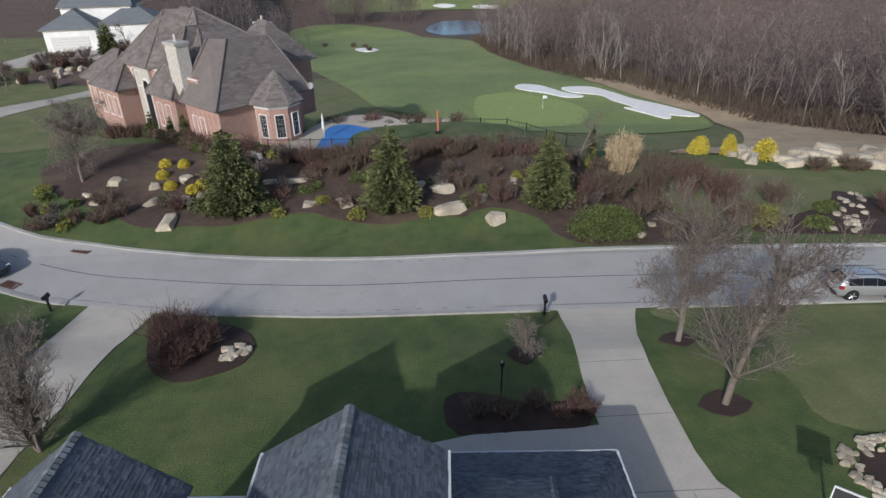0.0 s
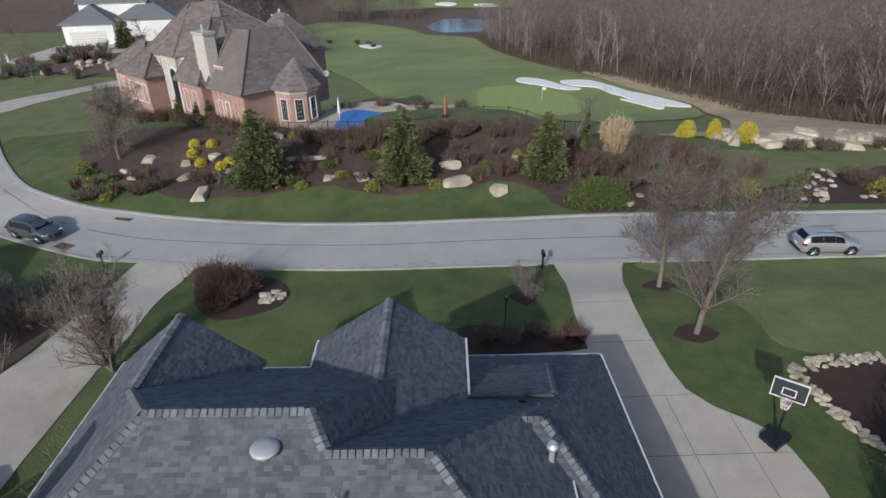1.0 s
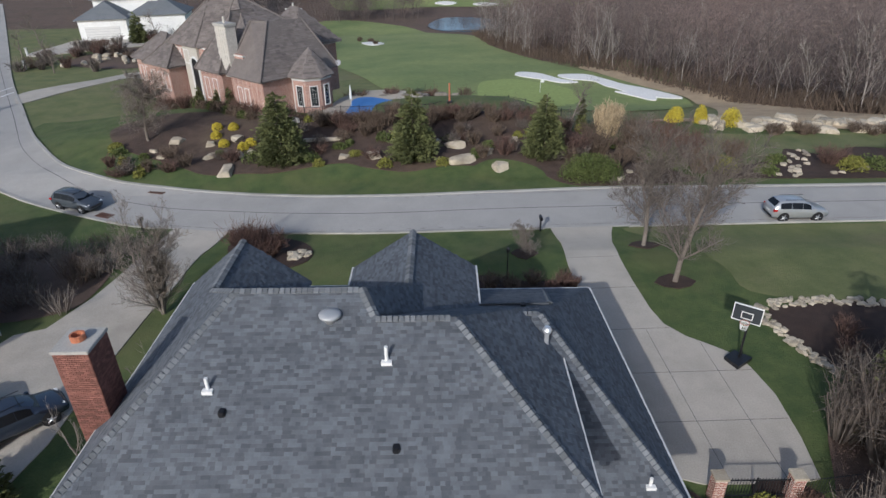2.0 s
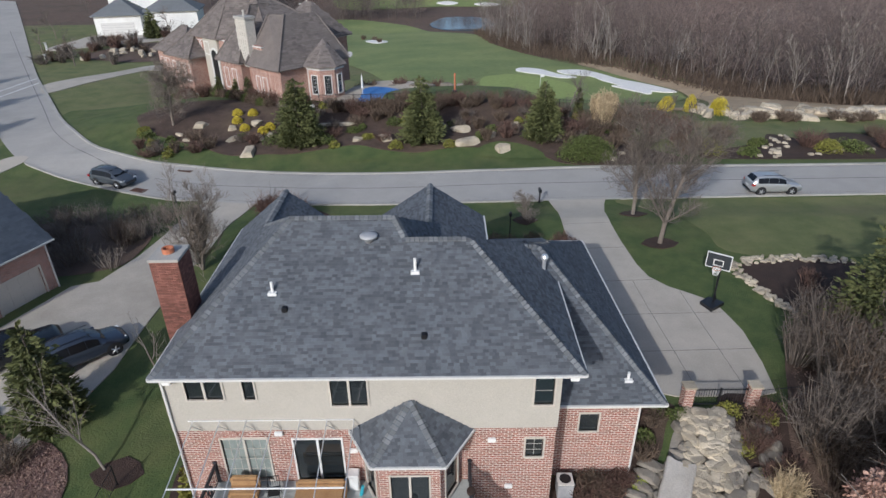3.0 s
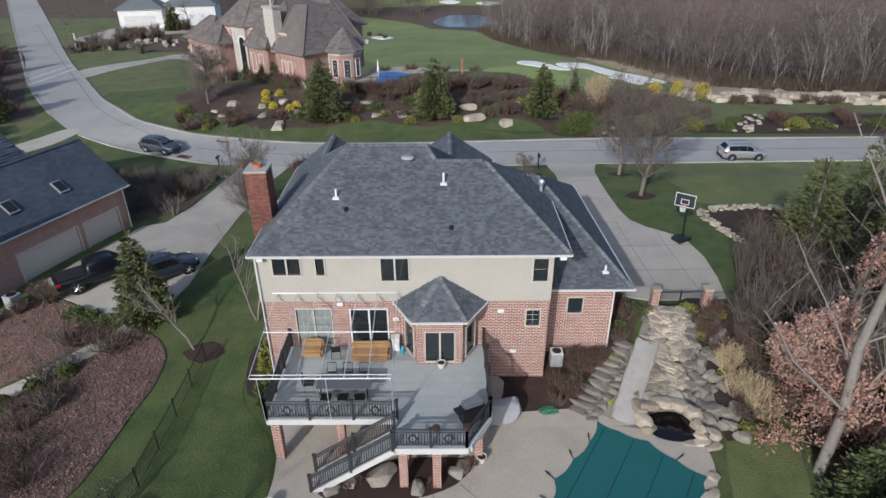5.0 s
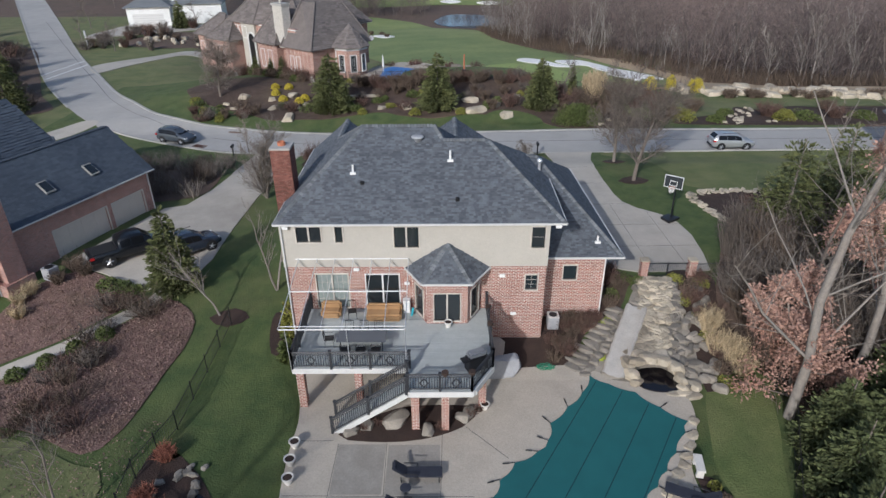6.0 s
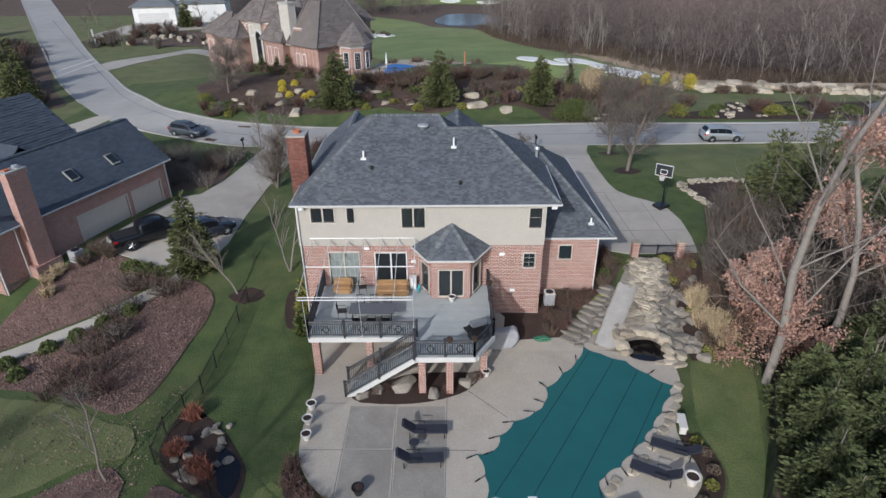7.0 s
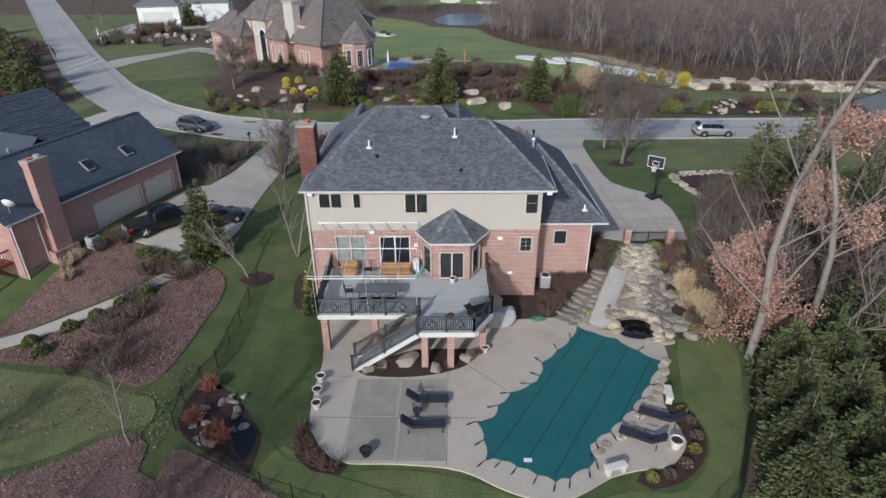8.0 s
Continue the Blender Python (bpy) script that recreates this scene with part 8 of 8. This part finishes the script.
pk = car("pickup_truck", "black pickup truck parked on the neighbouring drive", gz(-29.2, 10.2, 0.07), 40, PAINT_B, pick, 3.5, 1.84, 0.42, {"side": [(-0.75, -0.05), (0.02, 0.85)], "front": (0.85, 1.42), "rear": (-0.93, -0.88)}, pickup=True)
part("load_bed", B((-2.7, -1.05, -0.78, 0.78, 1.14, 1.15)), RUBBER, pk)

# ---- street and yard things ----
for x, y, nm in ((4.0, 30.9, "black mailbox on a post beside the driveway"), (-28.7, 33.6, "black mailbox on a post beside the street")):
    mb = thing("mailbox", nm, "mailbox", gz(x, y), 0, "mailboxes")
    part("post", B((-0.06, 0.06, -0.06, 0.06, -0.1, 1.05)), BLACK, mb)
    bx = B((-0.12, 0.12, -0.3, 0.3, 1.05, 1.22))
    rod((0, -0.3, 1.22), (0, 0.3, 1.22), 0.12, 0.12, 12, bx)
    part("box", bx, BLACK, mb)
    part("brace", rod((0, 0.25, 1.05), (0, 0.05, 0.7), 0.025), BLACK, mb)
for x, y, r in ((-30.9, 42.0, 16), (-33.7, 37.2, 22)):
    g = thing("storm_drain", "rust-brown iron storm grate by the kerb", "drain", gz(x, y, 0.05), -r)
    RUST = surface("rusty_iron", (0.11, 0.055, 0.04), (0.16, 0.085, 0.06), scale=6) if "rusty_iron" not in bpy.data.materials else bpy.data.materials["rusty_iron"]
    part("rim", B((-0.8, 0.8, -0.42, -0.34, 0, 0.03), (-0.8, 0.8, 0.34, 0.42, 0, 0.03), (-0.8, -0.72, -0.34, 0.34, 0, 0.03), (0.72, 0.8, -0.34, 0.34, 0, 0.03)), RUST, g)
    part("bars", B(*[(-0.7 + k * 0.13, -0.64 + k * 0.13, -0.34, 0.34, 0.0, 0.025) for k in range(11)], (-0.72, 0.72, -0.33, 0.33, -0.005, 0.004)), RUST, g)
hoop = thing("basketball_hoop", "portable basketball hoop with a clear board on a black base", "basketball hoop", gz(12.3, 14.1, 0.06), 0)
hb = extrude([(-0.65, -0.4), (0.65, -0.4), (0.45, 0.55), (-0.45, 0.55)], 0, 0.22)
part("base", hb, BLACK, hoop).rotation_euler = (0, 0, radians(35))
part("pole", rod((0.1, 0.15, 0.2), (-0.05, -0.1, 3.1), 0.06), BLACK, hoop)
part("brace", rod((0.35, 0.4, 0.2), (0.03, 0.05, 1.3), 0.03), BLACK, hoop)
bd = thing("backboard", "", "")
bd.parent = hoop
bd.matrix_basis = pose(-0.45, -0.5, 3.0, 0, 0, -35)
part("board", B((-0.66, 0.66, 0.0, 0.04, 0, 0.9)), plain("smoked_board", (0.04, 0.045, 0.05), 0.25), bd)
part("board_edge", B((-0.7, 0.7, -0.015, 0.05, -0.05, 0.0), (-0.7, 0.7, -0.015, 0.05, 0.9, 0.95), (-0.7, -0.66, -0.015, 0.05, 0, 0.9), (0.66, 0.7, -0.015, 0.05, 0, 0.9), (-0.28, 0.28, -0.015, -0.002, 0.14, 0.18), (-0.28, 0.28, -0.015, -0.002, 0.5, 0.54), (-0.28, -0.24, -0.015, -0.002, 0.18, 0.5), (0.24, 0.28, -0.015, -0.002, 0.18, 0.5)), WHITE, bd)
part("arm", rod((0, 0.05, 0.2), (0.3, 0.5, 0.0), 0.04), BLACK, bd)
rim = bmesh.new()
net = bmesh.new()
for k in range(14):
    a, b = k * 0.4488, (k + 1) * 0.4488
    rod((0.23 * math.cos(a), -0.3 + 0.23 * math.sin(a), 0.1), (0.23 * math.cos(b), -0.3 + 0.23 * math.sin(b), 0.1), 0.015, 0.015, 5, rim)
    rod((0.23 * math.cos(a), -0.3 + 0.23 * math.sin(a), 0.1), (0.15 * math.cos(b), -0.3 + 0.15 * math.sin(b), -0.3), 0.012, 0.012, 3, net)
    rod((0.23 * math.cos(b), -0.3 + 0.23 * math.sin(b), 0.1), (0.15 * math.cos(a), -0.3 + 0.15 * math.sin(a), -0.3), 0.012, 0.012, 3, net)
part("rim", rim, CLAY, bd)
part("net", net, WHITE, bd)
lamp = thing("yard_lamp", "slim black lamp post in the front bed", "lamp", gz(0.6, 22.9))
part("post", rod((0, 0, 0), (0, 0, 2.0), 0.04), BLACK, lamp)
part("lantern", lathe([(0.08, 2.0), (0.13, 2.1), (0.13, 2.3), (0.03, 2.42)], 8), BLACK, lamp)

# waterfall garden with the rock slide
fall = thing("rock_waterfall", "stacked tan rock waterfall running down to the pool", "waterfall")
rw = random.Random(17)
for i in range(190):
    t = rw.random()
    cx, half = 8.1 - 2.05 * t + 0.25 * math.sin(t * 5), 1.15 + 0.35 * t
    u = rw.uniform(-1, 1)
    x, y = cx + u * half, 4.6 - 6.9 * t
    r = rw.uniform(0.42, 0.72)
    boulder(gz(x, y, 0.16 + 0.4 * (1 - u * u) * (0.5 + 0.5 * t)), (r, r * rw.uniform(0.6, 0.9), rw.uniform(0.26, 0.38)), rw.uniform(0, 360), rw.randint(0, 4), STONE if abs(u) < 0.75 else STONE_G, name="rock", parent=fall, tilt=rw.uniform(-10, 10))
# the cave mouth at the pool: two flanks, a broad lintel and a low front lip
for x, y, z, sx, sy, sz in ((4.75, -3.3, 0.35, 0.5, 0.6, 0.65), (4.65, -2.6, 0.45, 0.55, 0.6, 0.65), (4.85, -3.75, 0.25, 0.45, 0.35, 0.4), (7.3, -3.5, 0.3, 0.45, 0.6, 0.55), (7.4, -2.8, 0.4, 0.55, 0.65, 0.65), (7.25, -4.05, 0.15, 0.5, 0.35, 0.3), (5.2, -2.6, 0.8, 0.6, 0.45, 0.4), (5.9, -2.45, 0.9, 0.7, 0.5, 0.38), (6.6, -2.6, 0.85, 0.65, 0.5, 0.4), (7.1, -3.0, 0.75, 0.5, 0.5, 0.4), (5.5, -2.1, 0.7, 0.9, 0.6, 0.45), (6.6, -2.0, 0.7, 0.9, 0.6, 0.45), (7.2, -4.5, 0.1, 0.7, 0.3, 0.16), (6.6, -4.5, 0.1, 0.6, 0.25, 0.12), (7.8, -4.7, 0.1, 0.6, 0.35, 0.2), (8.0, -4.0, 0.2, 0.5, 0.5, 0.35)):
    boulder((x, y, z), (sx, sy, sz), rw.uniform(-15, 15), rw.randint(0, 4), STONE, name="rock", parent=fall)
# Near-black sheet puts the shade of the cave hollow into colour.
part("cave_shade_sheet", extrude(ring_points([(5.0, -3.9), (5.2, -2.6), (6.6, -2.4), (7.2, -3.2), (7.2, -4.1), (6.1, -4.4)], 0.3), 0.05, 0.17), POND_CAVE_DARK, fall)
slide_c = curve_points([(6.25, 1.9), (5.75, 0.9), (5.0, -0.5), (4.3, -1.9), (3.65, -3.2)], 0.3)
sb = bmesh.new()
prev = None
for i, (x, y) in enumerate(slide_c):
    a, b = slide_c[max(0, i - 1)], slide_c[min(len(slide_c) - 1, i + 1)]
    d = Vector((b[0] - a[0], b[1] - a[1])).normalized()
    n = Vector((-d.y, d.x))
    k_ = i / (len(slide_c) - 1)
    z = 1.25 * (1 - k_) ** 1.0 + 0.24
    wob = 1.0 + 0.06 * math.sin(i * 1.9) + 0.04 * math.sin(i * 4.3)
    row = [sb.verts.new((x + n.x * u * wob, y + n.y * u * wob, z + h)) for u, h in ((-0.66, -0.8), (-0.64, 0.06), (-0.56, 0.13), (-0.44, 0.12), (-0.3, 0.02), (0.3, 0.0), (0.44, 0.11), (0.56, 0.13), (0.64, 0.06), (0.66, -0.8))]
    if prev:
        for k in range(9):
            sb.faces.new((prev[k], prev[k + 1], row[k + 1], row[k]))
    prev = row
for f in sb.faces:
    f.smooth = True
bmesh.ops.recalc_face_normals(sb, faces=sb.faces[:])
slide = lone("water_slide", sb, surface("slide_concrete", (0.44, 0.41, 0.37), (0.52, 0.49, 0.45), scale=1.5, fine=14, c3=(0.34, 0.31, 0.27), rough=0.85, bump=0.4), "pale concrete water slide among the rocks", "slide")
steps = thing("stone_steps", "grey stone slab steps climbing beside the slide", "steps")
for i in range(11):
    t = i / 10
    x, y = 1.5 + 3.4 * t, -2.3 + 4.3 * t
    boulder((x, y, 0.12 + 1.1 * t), (0.86, 0.36, 0.26), -36 + rw.uniform(-8, 8), i % 5, STONE_G, name="step", parent=steps)
    boulder((x + 0.72, y - 0.55, 0.1 + 0.95 * t), (0.42, 0.36, 0.3), i * 70, (i + 2) % 5, STONE_G, name="rock", parent=steps)
for i in range(46):
    t = rw.random()
    x, y = 9.6 + rw.uniform(-0.9, 1.5) - 1.6 * t, 3.8 - 8.6 * t
    boulder(gz(x, y, 0.12), (rw.uniform(0.35, 0.75), rw.uniform(0.3, 0.6), rw.uniform(0.35, 0.65)), i * 59, i % 5, STONE_G, "dark weathered rock beside the waterfall", "waterfall side rocks")
for i, (x, y) in enumerate(curve_points([(6.9, -6.5), (6.55, -7.5), (5.75, -8.8), (4.95, -9.9), (4.2, -10.9), (3.4, -11.75), (2.6, -12.55), (1.75, -13.1), (1.4, -13.6)], 0.62)):
    boulder((x + 0.12, y - 0.08, 0.13), (0.42, 0.34, 0.13), 46 + rw.uniform(-14, 14), i % 5, STONE, "pale flat coping stone at the pool edge", "pool coping stones", name="coping_stone")
for i, (x, y, h) in enumerate(((10.3, 0.4, 1.6), (10.8, -2.0, 1.9), (10.2, -1.2, 1.5), (11.1, -2.8, 1.3))):
    twig_shrub("plume_grass", "tall straw-coloured grass clump by the rocks", gz(x, y), 0.8, h, 1700 + i, STRAW, 1100, "ornamental grass", "waterfall grasses", 0.014)
for i in range(22):
    x, y = rw.uniform(5.2, 11.6), rw.uniform(-4, 5)
    if x < 9.3:
        x = 9.3 + (x - 5.2) * 0.5
    if i % 2:
        twig_shrub("bare_shrub", "low bare brown shrub among the rocks", gz(x, y), 0.7, 0.9, 1720 + i, rw.choice((REDTWIG, BROWNTWIG)), 380, group="rock garden shrubs")
    else:
        leafy_shrub("low_shrub", "low green shrub among the rocks", gz(x, y), 0.6, 0.5, 0.5, 1720 + i, rw.choice((SHRUBG, SHRUBY, BROWNTWIG)), 420, 0.07, group="rock garden green shrubs")
for i, (x, y) in enumerate(((4.7, 2.4), (5.0, 3.4), (5.6, 4.2), (4.9, 4.6), (6.2, 5.0), (5.3, 5.6), (4.6, 5.3), (7.0, 4.6))):
    if i % 3 == 1:
        leafy_shrub("low_shrub", "low green shrub beside the garage wall", gz(x, y), 0.55, 0.5, 0.6, 1830 + i, SHRUBG, 500, 0.07, group="garage wall green shrubs")
    else:
        twig_shrub("bare_shrub", "bare brown shrub beside the garage wall", gz(x, y), 0.6, 0.9, 1830 + i, REDTWIG if i % 2 else BROWNTWIG, 480, group="garage wall shrubs")
for i in range(34):
    x = rw.uniform(0.2, 3.6)
    y = rw.uniform(max(-1.8, (x - 1.5) * 1.26 - 1.3), -0.2 if x < 1.3 else 1.3)
    twig_shrub("bare_shrub", "low red-brown shrub at the foot of the house", gz(x, min(y, 1.2)), 0.55, 0.7, 1750 + i, rw.choice((REDTWIG, BROWNTWIG)), 300, group="house foot shrubs")
leafy_shrub("low_shrub", "bright lime-green low shrub by the wall", gz(4.2, 1.2), 0.5, 0.4, 0.4, 1790, surface("lime_foliage", (0.3, 0.36, 0.03), (0.38, 0.44, 0.05), island=0.25, bump=0), 420, 0.06)
leafy_shrub("low_shrub", "bright lime-green low shrub on the steps", gz(3.3, -1.6), 0.35, 0.3, 0.3, 1791, bpy.data.materials["lime_foliage"], 300, 0.06)
ac = thing("air_conditioner", "white air-conditioning unit beside the brick wall", "air conditioner", gz(0.85, 0.95))
part("case", B((-0.34, 0.34, -0.34, 0.34, -0.2, 0.8), bevel=0.03), GREYCLOTH, ac)
part("top_panel", B((-0.35, 0.35, -0.35, 0.35, 0.8, 0.86), bevel=0.02), TERRA, ac)
part("grille", lathe([(0.25, 0.86), (0.25, 0.885), (0.21, 0.89), (0.2, 0.87), (0.06, 0.87)], 18), BLACK, ac)
cv = new("furniture_cover", boulder_mesh(3, 0.9, 0.22))
cv.data.materials.append(GREYCLOTH)
cv.matrix_basis = pose(-2.3, -2.7, 0.62) @ Matrix.Diagonal((1.2, 1.0, 1.1, 1))
tagged(cv, "bulky garden thing under a wrinkled grey weather cover", "furniture cover")
hose = bmesh.new()
for k in range(60):
    a, b = k * 0.5, (k + 1) * 0.5
    ra, rb_ = 0.2 + 0.12 * math.sin(k * 1.7), 0.2 + 0.12 * math.sin((k + 1) * 1.7)
    rod((ra * 1.8 * math.cos(a), ra * math.sin(a), 0.06 + 0.002 * k), (rb_ * 1.8 * math.cos(b), rb_ * math.sin(b), 0.062 + 0.002 * k), 0.022, 0.022, 5, hose)
lone("garden_hose", hose, plain("green_hose", (0.03, 0.22, 0.12), 0.5), "coiled green garden hose on the ground", "hose", (0.0, -2.3, 0.1))

# patio furniture
def lounger(at, rz):
    t = thing("sun_lounger", "dark navy sling sun lounger with a raised back", "sun lounger", at, rz, "sun loungers by the pool")
    part("mattress", B((-0.35, 1.35, -0.32, 0.32, 0.32, 0.4), bevel=0.03), NAVY, t)
    bk = part("backrest", B((-0.75, 0.0, -0.32, 0.32, 0.0, 0.08), bevel=0.03), NAVY, t)
    bk.matrix_basis = pose(-0.33, 0, 0.34, 0, 38, 0)
    part("headrest", B((-0.95, -0.78, -0.25, 0.25, 0.72, 0.86), bevel=0.04), NAVY, t)
    for x in (-0.55, 1.2):
        for y in (-0.3, 0.3):
            part("leg", rod((x, y, 0.0), (x, y, 0.36), 0.025), BLACK, t)
    for y in (-0.34, 0.34):
        part("armrest", rod((-0.45, y, 0.58), (0.2, y, 0.56), 0.025), BLACK, t)
        part("arm_post", rod((0.2, y, 0.56), (0.15, y, 0.34), 0.02), BLACK, t)


for x, y, r in ((-7.3, -10.1, 0), (-7.5, -12.0, 2), (5.3, -11.55, 155), (3.9, -13.0, 152)):
    lounger((x, y, 0.1), r)
small = thing("side_table", "small round dark side table between loungers", "table", (-7.6, -11.05, 0.1))
part("top", lathe([(0.25, 0.42), (0.26, 0.44), (0.25, 0.46)], 16), NAVY, small)
part("stand", rod((0, 0, 0), (0, 0, 0.42), 0.04), BLACK, small)


def pot(at, s=1.0, m=None, plant=None, label="white stone planter with dark soil"):
    t = thing("planter", label, "planter", at, 0, "planters")
    part("pot", lathe([(0.16 * s, 0), (0.26 * s, 0.36 * s), (0.3 * s, 0.4 * s), (0.3 * s, 0.46 * s), (0.25 * s, 0.46 * s), (0.22 * s, 0.36 * s)], 18), m or TERRA, t)
    part("soil", lathe([(0.05, 0.37 * s), (0.235 * s, 0.4 * s), (0.05, 0.42 * s)], 14), MULCH, t)


for x, y in ((-13.2, -8.2), (-13.2, -9.3), (-13.05, -10.4)):
    pot((x, y, 0.1), 0.95)
pot((-10.05, -13.75, 0.1), 1.0, BLACK, label="black planter on the patio")
pot((-3.7, -5.6, 0.1), 0.85)
pot((5.3, -13.3, 0.1), 1.2)
pot((-5.6, -1.9, DZ), 0.8, label="small stone pot below the bay window")
for x, y, r in ((1.9, -14.85, 18), (6.05, -9.75, 80)):
    b = thing("stone_bench", "white stone bench at the patio edge", "bench", (x, y, 0.1), r, "stone benches")
    part("seat", B((-0.55, 0.55, -0.2, 0.2, 0.4, 0.5), bevel=0.02), TERRA, b)
    for k in (-0.4, 0.4):
        part("support", B((k - 0.08, k + 0.08, -0.16, 0.16, 0, 0.4)), TERRA, b)
boulder((-8.3, -6.6, 0.25), (0.85, 0.7, 0.65), 20, 1, STONE_G, label="large tan boulder under the deck stairs")
for i, (x, y) in enumerate(((-9.8, -6.9), (-6.6, -7.2), (-5.0, -6.3), (-10.6, -7.3), (-4.6, -5.9))):
    boulder((x, y, 0.2), (0.5, 0.4, 0.4), i * 80, i, STONE_G, "rock in the bed below the deck", "deck bed rocks")
    twig_shrub("bare_shrub", "low brown plant in the bed below the deck", (x + 0.6, y + 0.2, 0.1), 0.35, 0.35, 1800 + i, REDTWIG, 160, group="deck bed plants")

# deck furniture
for x0, x1, y0, y1, h in ((-12.9, -11.75, -1.15, -0.35, 0.85), (-10.25, -7.9 - 0.35, -1.5, -0.55, 0.8)):
    s = thing("covered_sofa", "outdoor seat under a tan weather cover", "sofa", ((x0 + x1) / 2, (y0 + y1) / 2, DZ), 0, "covered outdoor seats")
    w, d = (x1 - x0) / 2, (y1 - y0) / 2
    part("seat_cover", B((-w, w, -d, d, 0.02, 0.5), bevel=0.12), WICKER, s)
    part("back_cover", B((-w, w, d - 0.3, d, 0.3, h), bevel=0.1), WICKER, s)
tbl = thing("patio_table", "long dark glass-topped patio table", "table", (-10.2, -3.7, DZ))
part("top", B((-1.3, 1.3, -0.55, 0.55, 0.7, 0.74), bevel=0.015), plain("smoked_glass_top", (0.1, 0.11, 0.13), 0.15), tbl)
for x in (-1.1, 1.1):
    for y in (-0.45, 0.45):
        part("leg", rod((x, y, 0), (x, y, 0.7), 0.03), BLACK, tbl)


def patio_chair(at, rz):
    c = thing("patio_chair", "black wrought-iron patio chair at the table", "chair", at, rz, "chairs round the patio table")
    part("seat", B((-0.24, 0.24, -0.24, 0.24, 0.42, 0.45), bevel=0.01), BLACK, c)
    bkr = rod((-0.22, 0.24, 0.44), (-0.22, 0.3, 0.95), 0.015, 0.015, 5)
    rod((0.22, 0.24, 0.44), (0.22, 0.3, 0.95), 0.015, 0.015, 5, bkr)
    for k in range(6):
        rod((-0.22 + 0.088 * k, 0.25, 0.5), (-0.22 + 0.088 * k, 0.3, 0.93), 0.009, 0.009, 4, bkr)
    rod((-0.22, 0.3, 0.95), (0.22, 0.3, 0.95), 0.018, 0.018, 5, bkr)
    part("backrest", bkr, BLACK, c)
    for x in (-0.21, 0.21):
        for y in (-0.21, 0.21):
            part("leg", rod((x, y, 0.43), (x * 1.15, y * 1.15, 0), 0.014, 0.014, 5), BLACK, c)
        part("arm", rod((x * 1.1, -0.2, 0.64), (x * 1.1, 0.26, 0.66), 0.015, 0.015, 5), BLACK, c)


for i in range(3):
    patio_chair((-11.0 + i * 0.8, -2.9, DZ), 0)
    patio_chair((-11.0 + i * 0.8, -4.5, DZ), 180)
patio_chair((-12.0, -3.5, DZ), 95)
patio_chair((-11.1, -0.9, DZ), 10)
grill = thing("barbecue_grill", "black barbecue grill under a shiny cover", "grill", (-4.2, -5.5, DZ), 25)
part("cabinet", B((-0.55, 0.55, -0.28, 0.28, 0.0, 0.8), bevel=0.03), BLACK, grill)
part("hood", B((-0.5, 0.5, -0.25, 0.25, 0.8, 1.12), bevel=0.09), plain("grill_hood", (0.3, 0.31, 0.33), 0.3, 0.6), grill)
part("side_shelf", B((-0.85, -0.55, -0.22, 0.22, 0.72, 0.76)), BLACK, grill)
for x, y, z in ((-10.8, -0.05, 5.47), (-7.95, -0.06, 4.55), (-2.5, -0.03, 5.0), (-14.5, -0.2, 8.2), (0.45, -0.2, 8.2), (-1.75, -0.03, 2.4)):
    f = part("wall_light", B((-0.16, 0.16, -0.1, 0.03, -0.09, 0.09), bevel=0.02), LIGHTM, house, "small white wall fitting")
    f.location = (x, y, z)
cool = thing("ice_chest", "white upright cooler against the brick wall", "cooler", (-8.0, -0.35, DZ))
part("body", B((-0.2, 0.2, -0.2, 0.2, 0, 0.75), bevel=0.03), WHITE, cool)
part("lid", B((-0.22, 0.22, -0.22, 0.22, 0.75, 0.83), bevel=0.02), WHITE, cool)
noodle = lone("pool_toy", rod((0, 0, 0.0), (0.1, 0.0, 0.5), 0.08, 0.06, 10), plain("turquoise_plastic", (0.05, 0.4, 0.5), 0.4), "turquoise plastic pool toy on the deck", "toy", (-7.7, -0.75, DZ))
for x, y in ((-5.8, -7.25), (-4.5, -7.2), (-3.36, -3.2), (-3.36, -1.6)):
    p = part("rail_planter", lathe([(0.1, 0.95), (0.17, 1.1), (0.17, 1.22), (0.12, 1.22)], 12), MULCH, deck, "dark planter on the rail")
    p.location = (x, y, DZ)
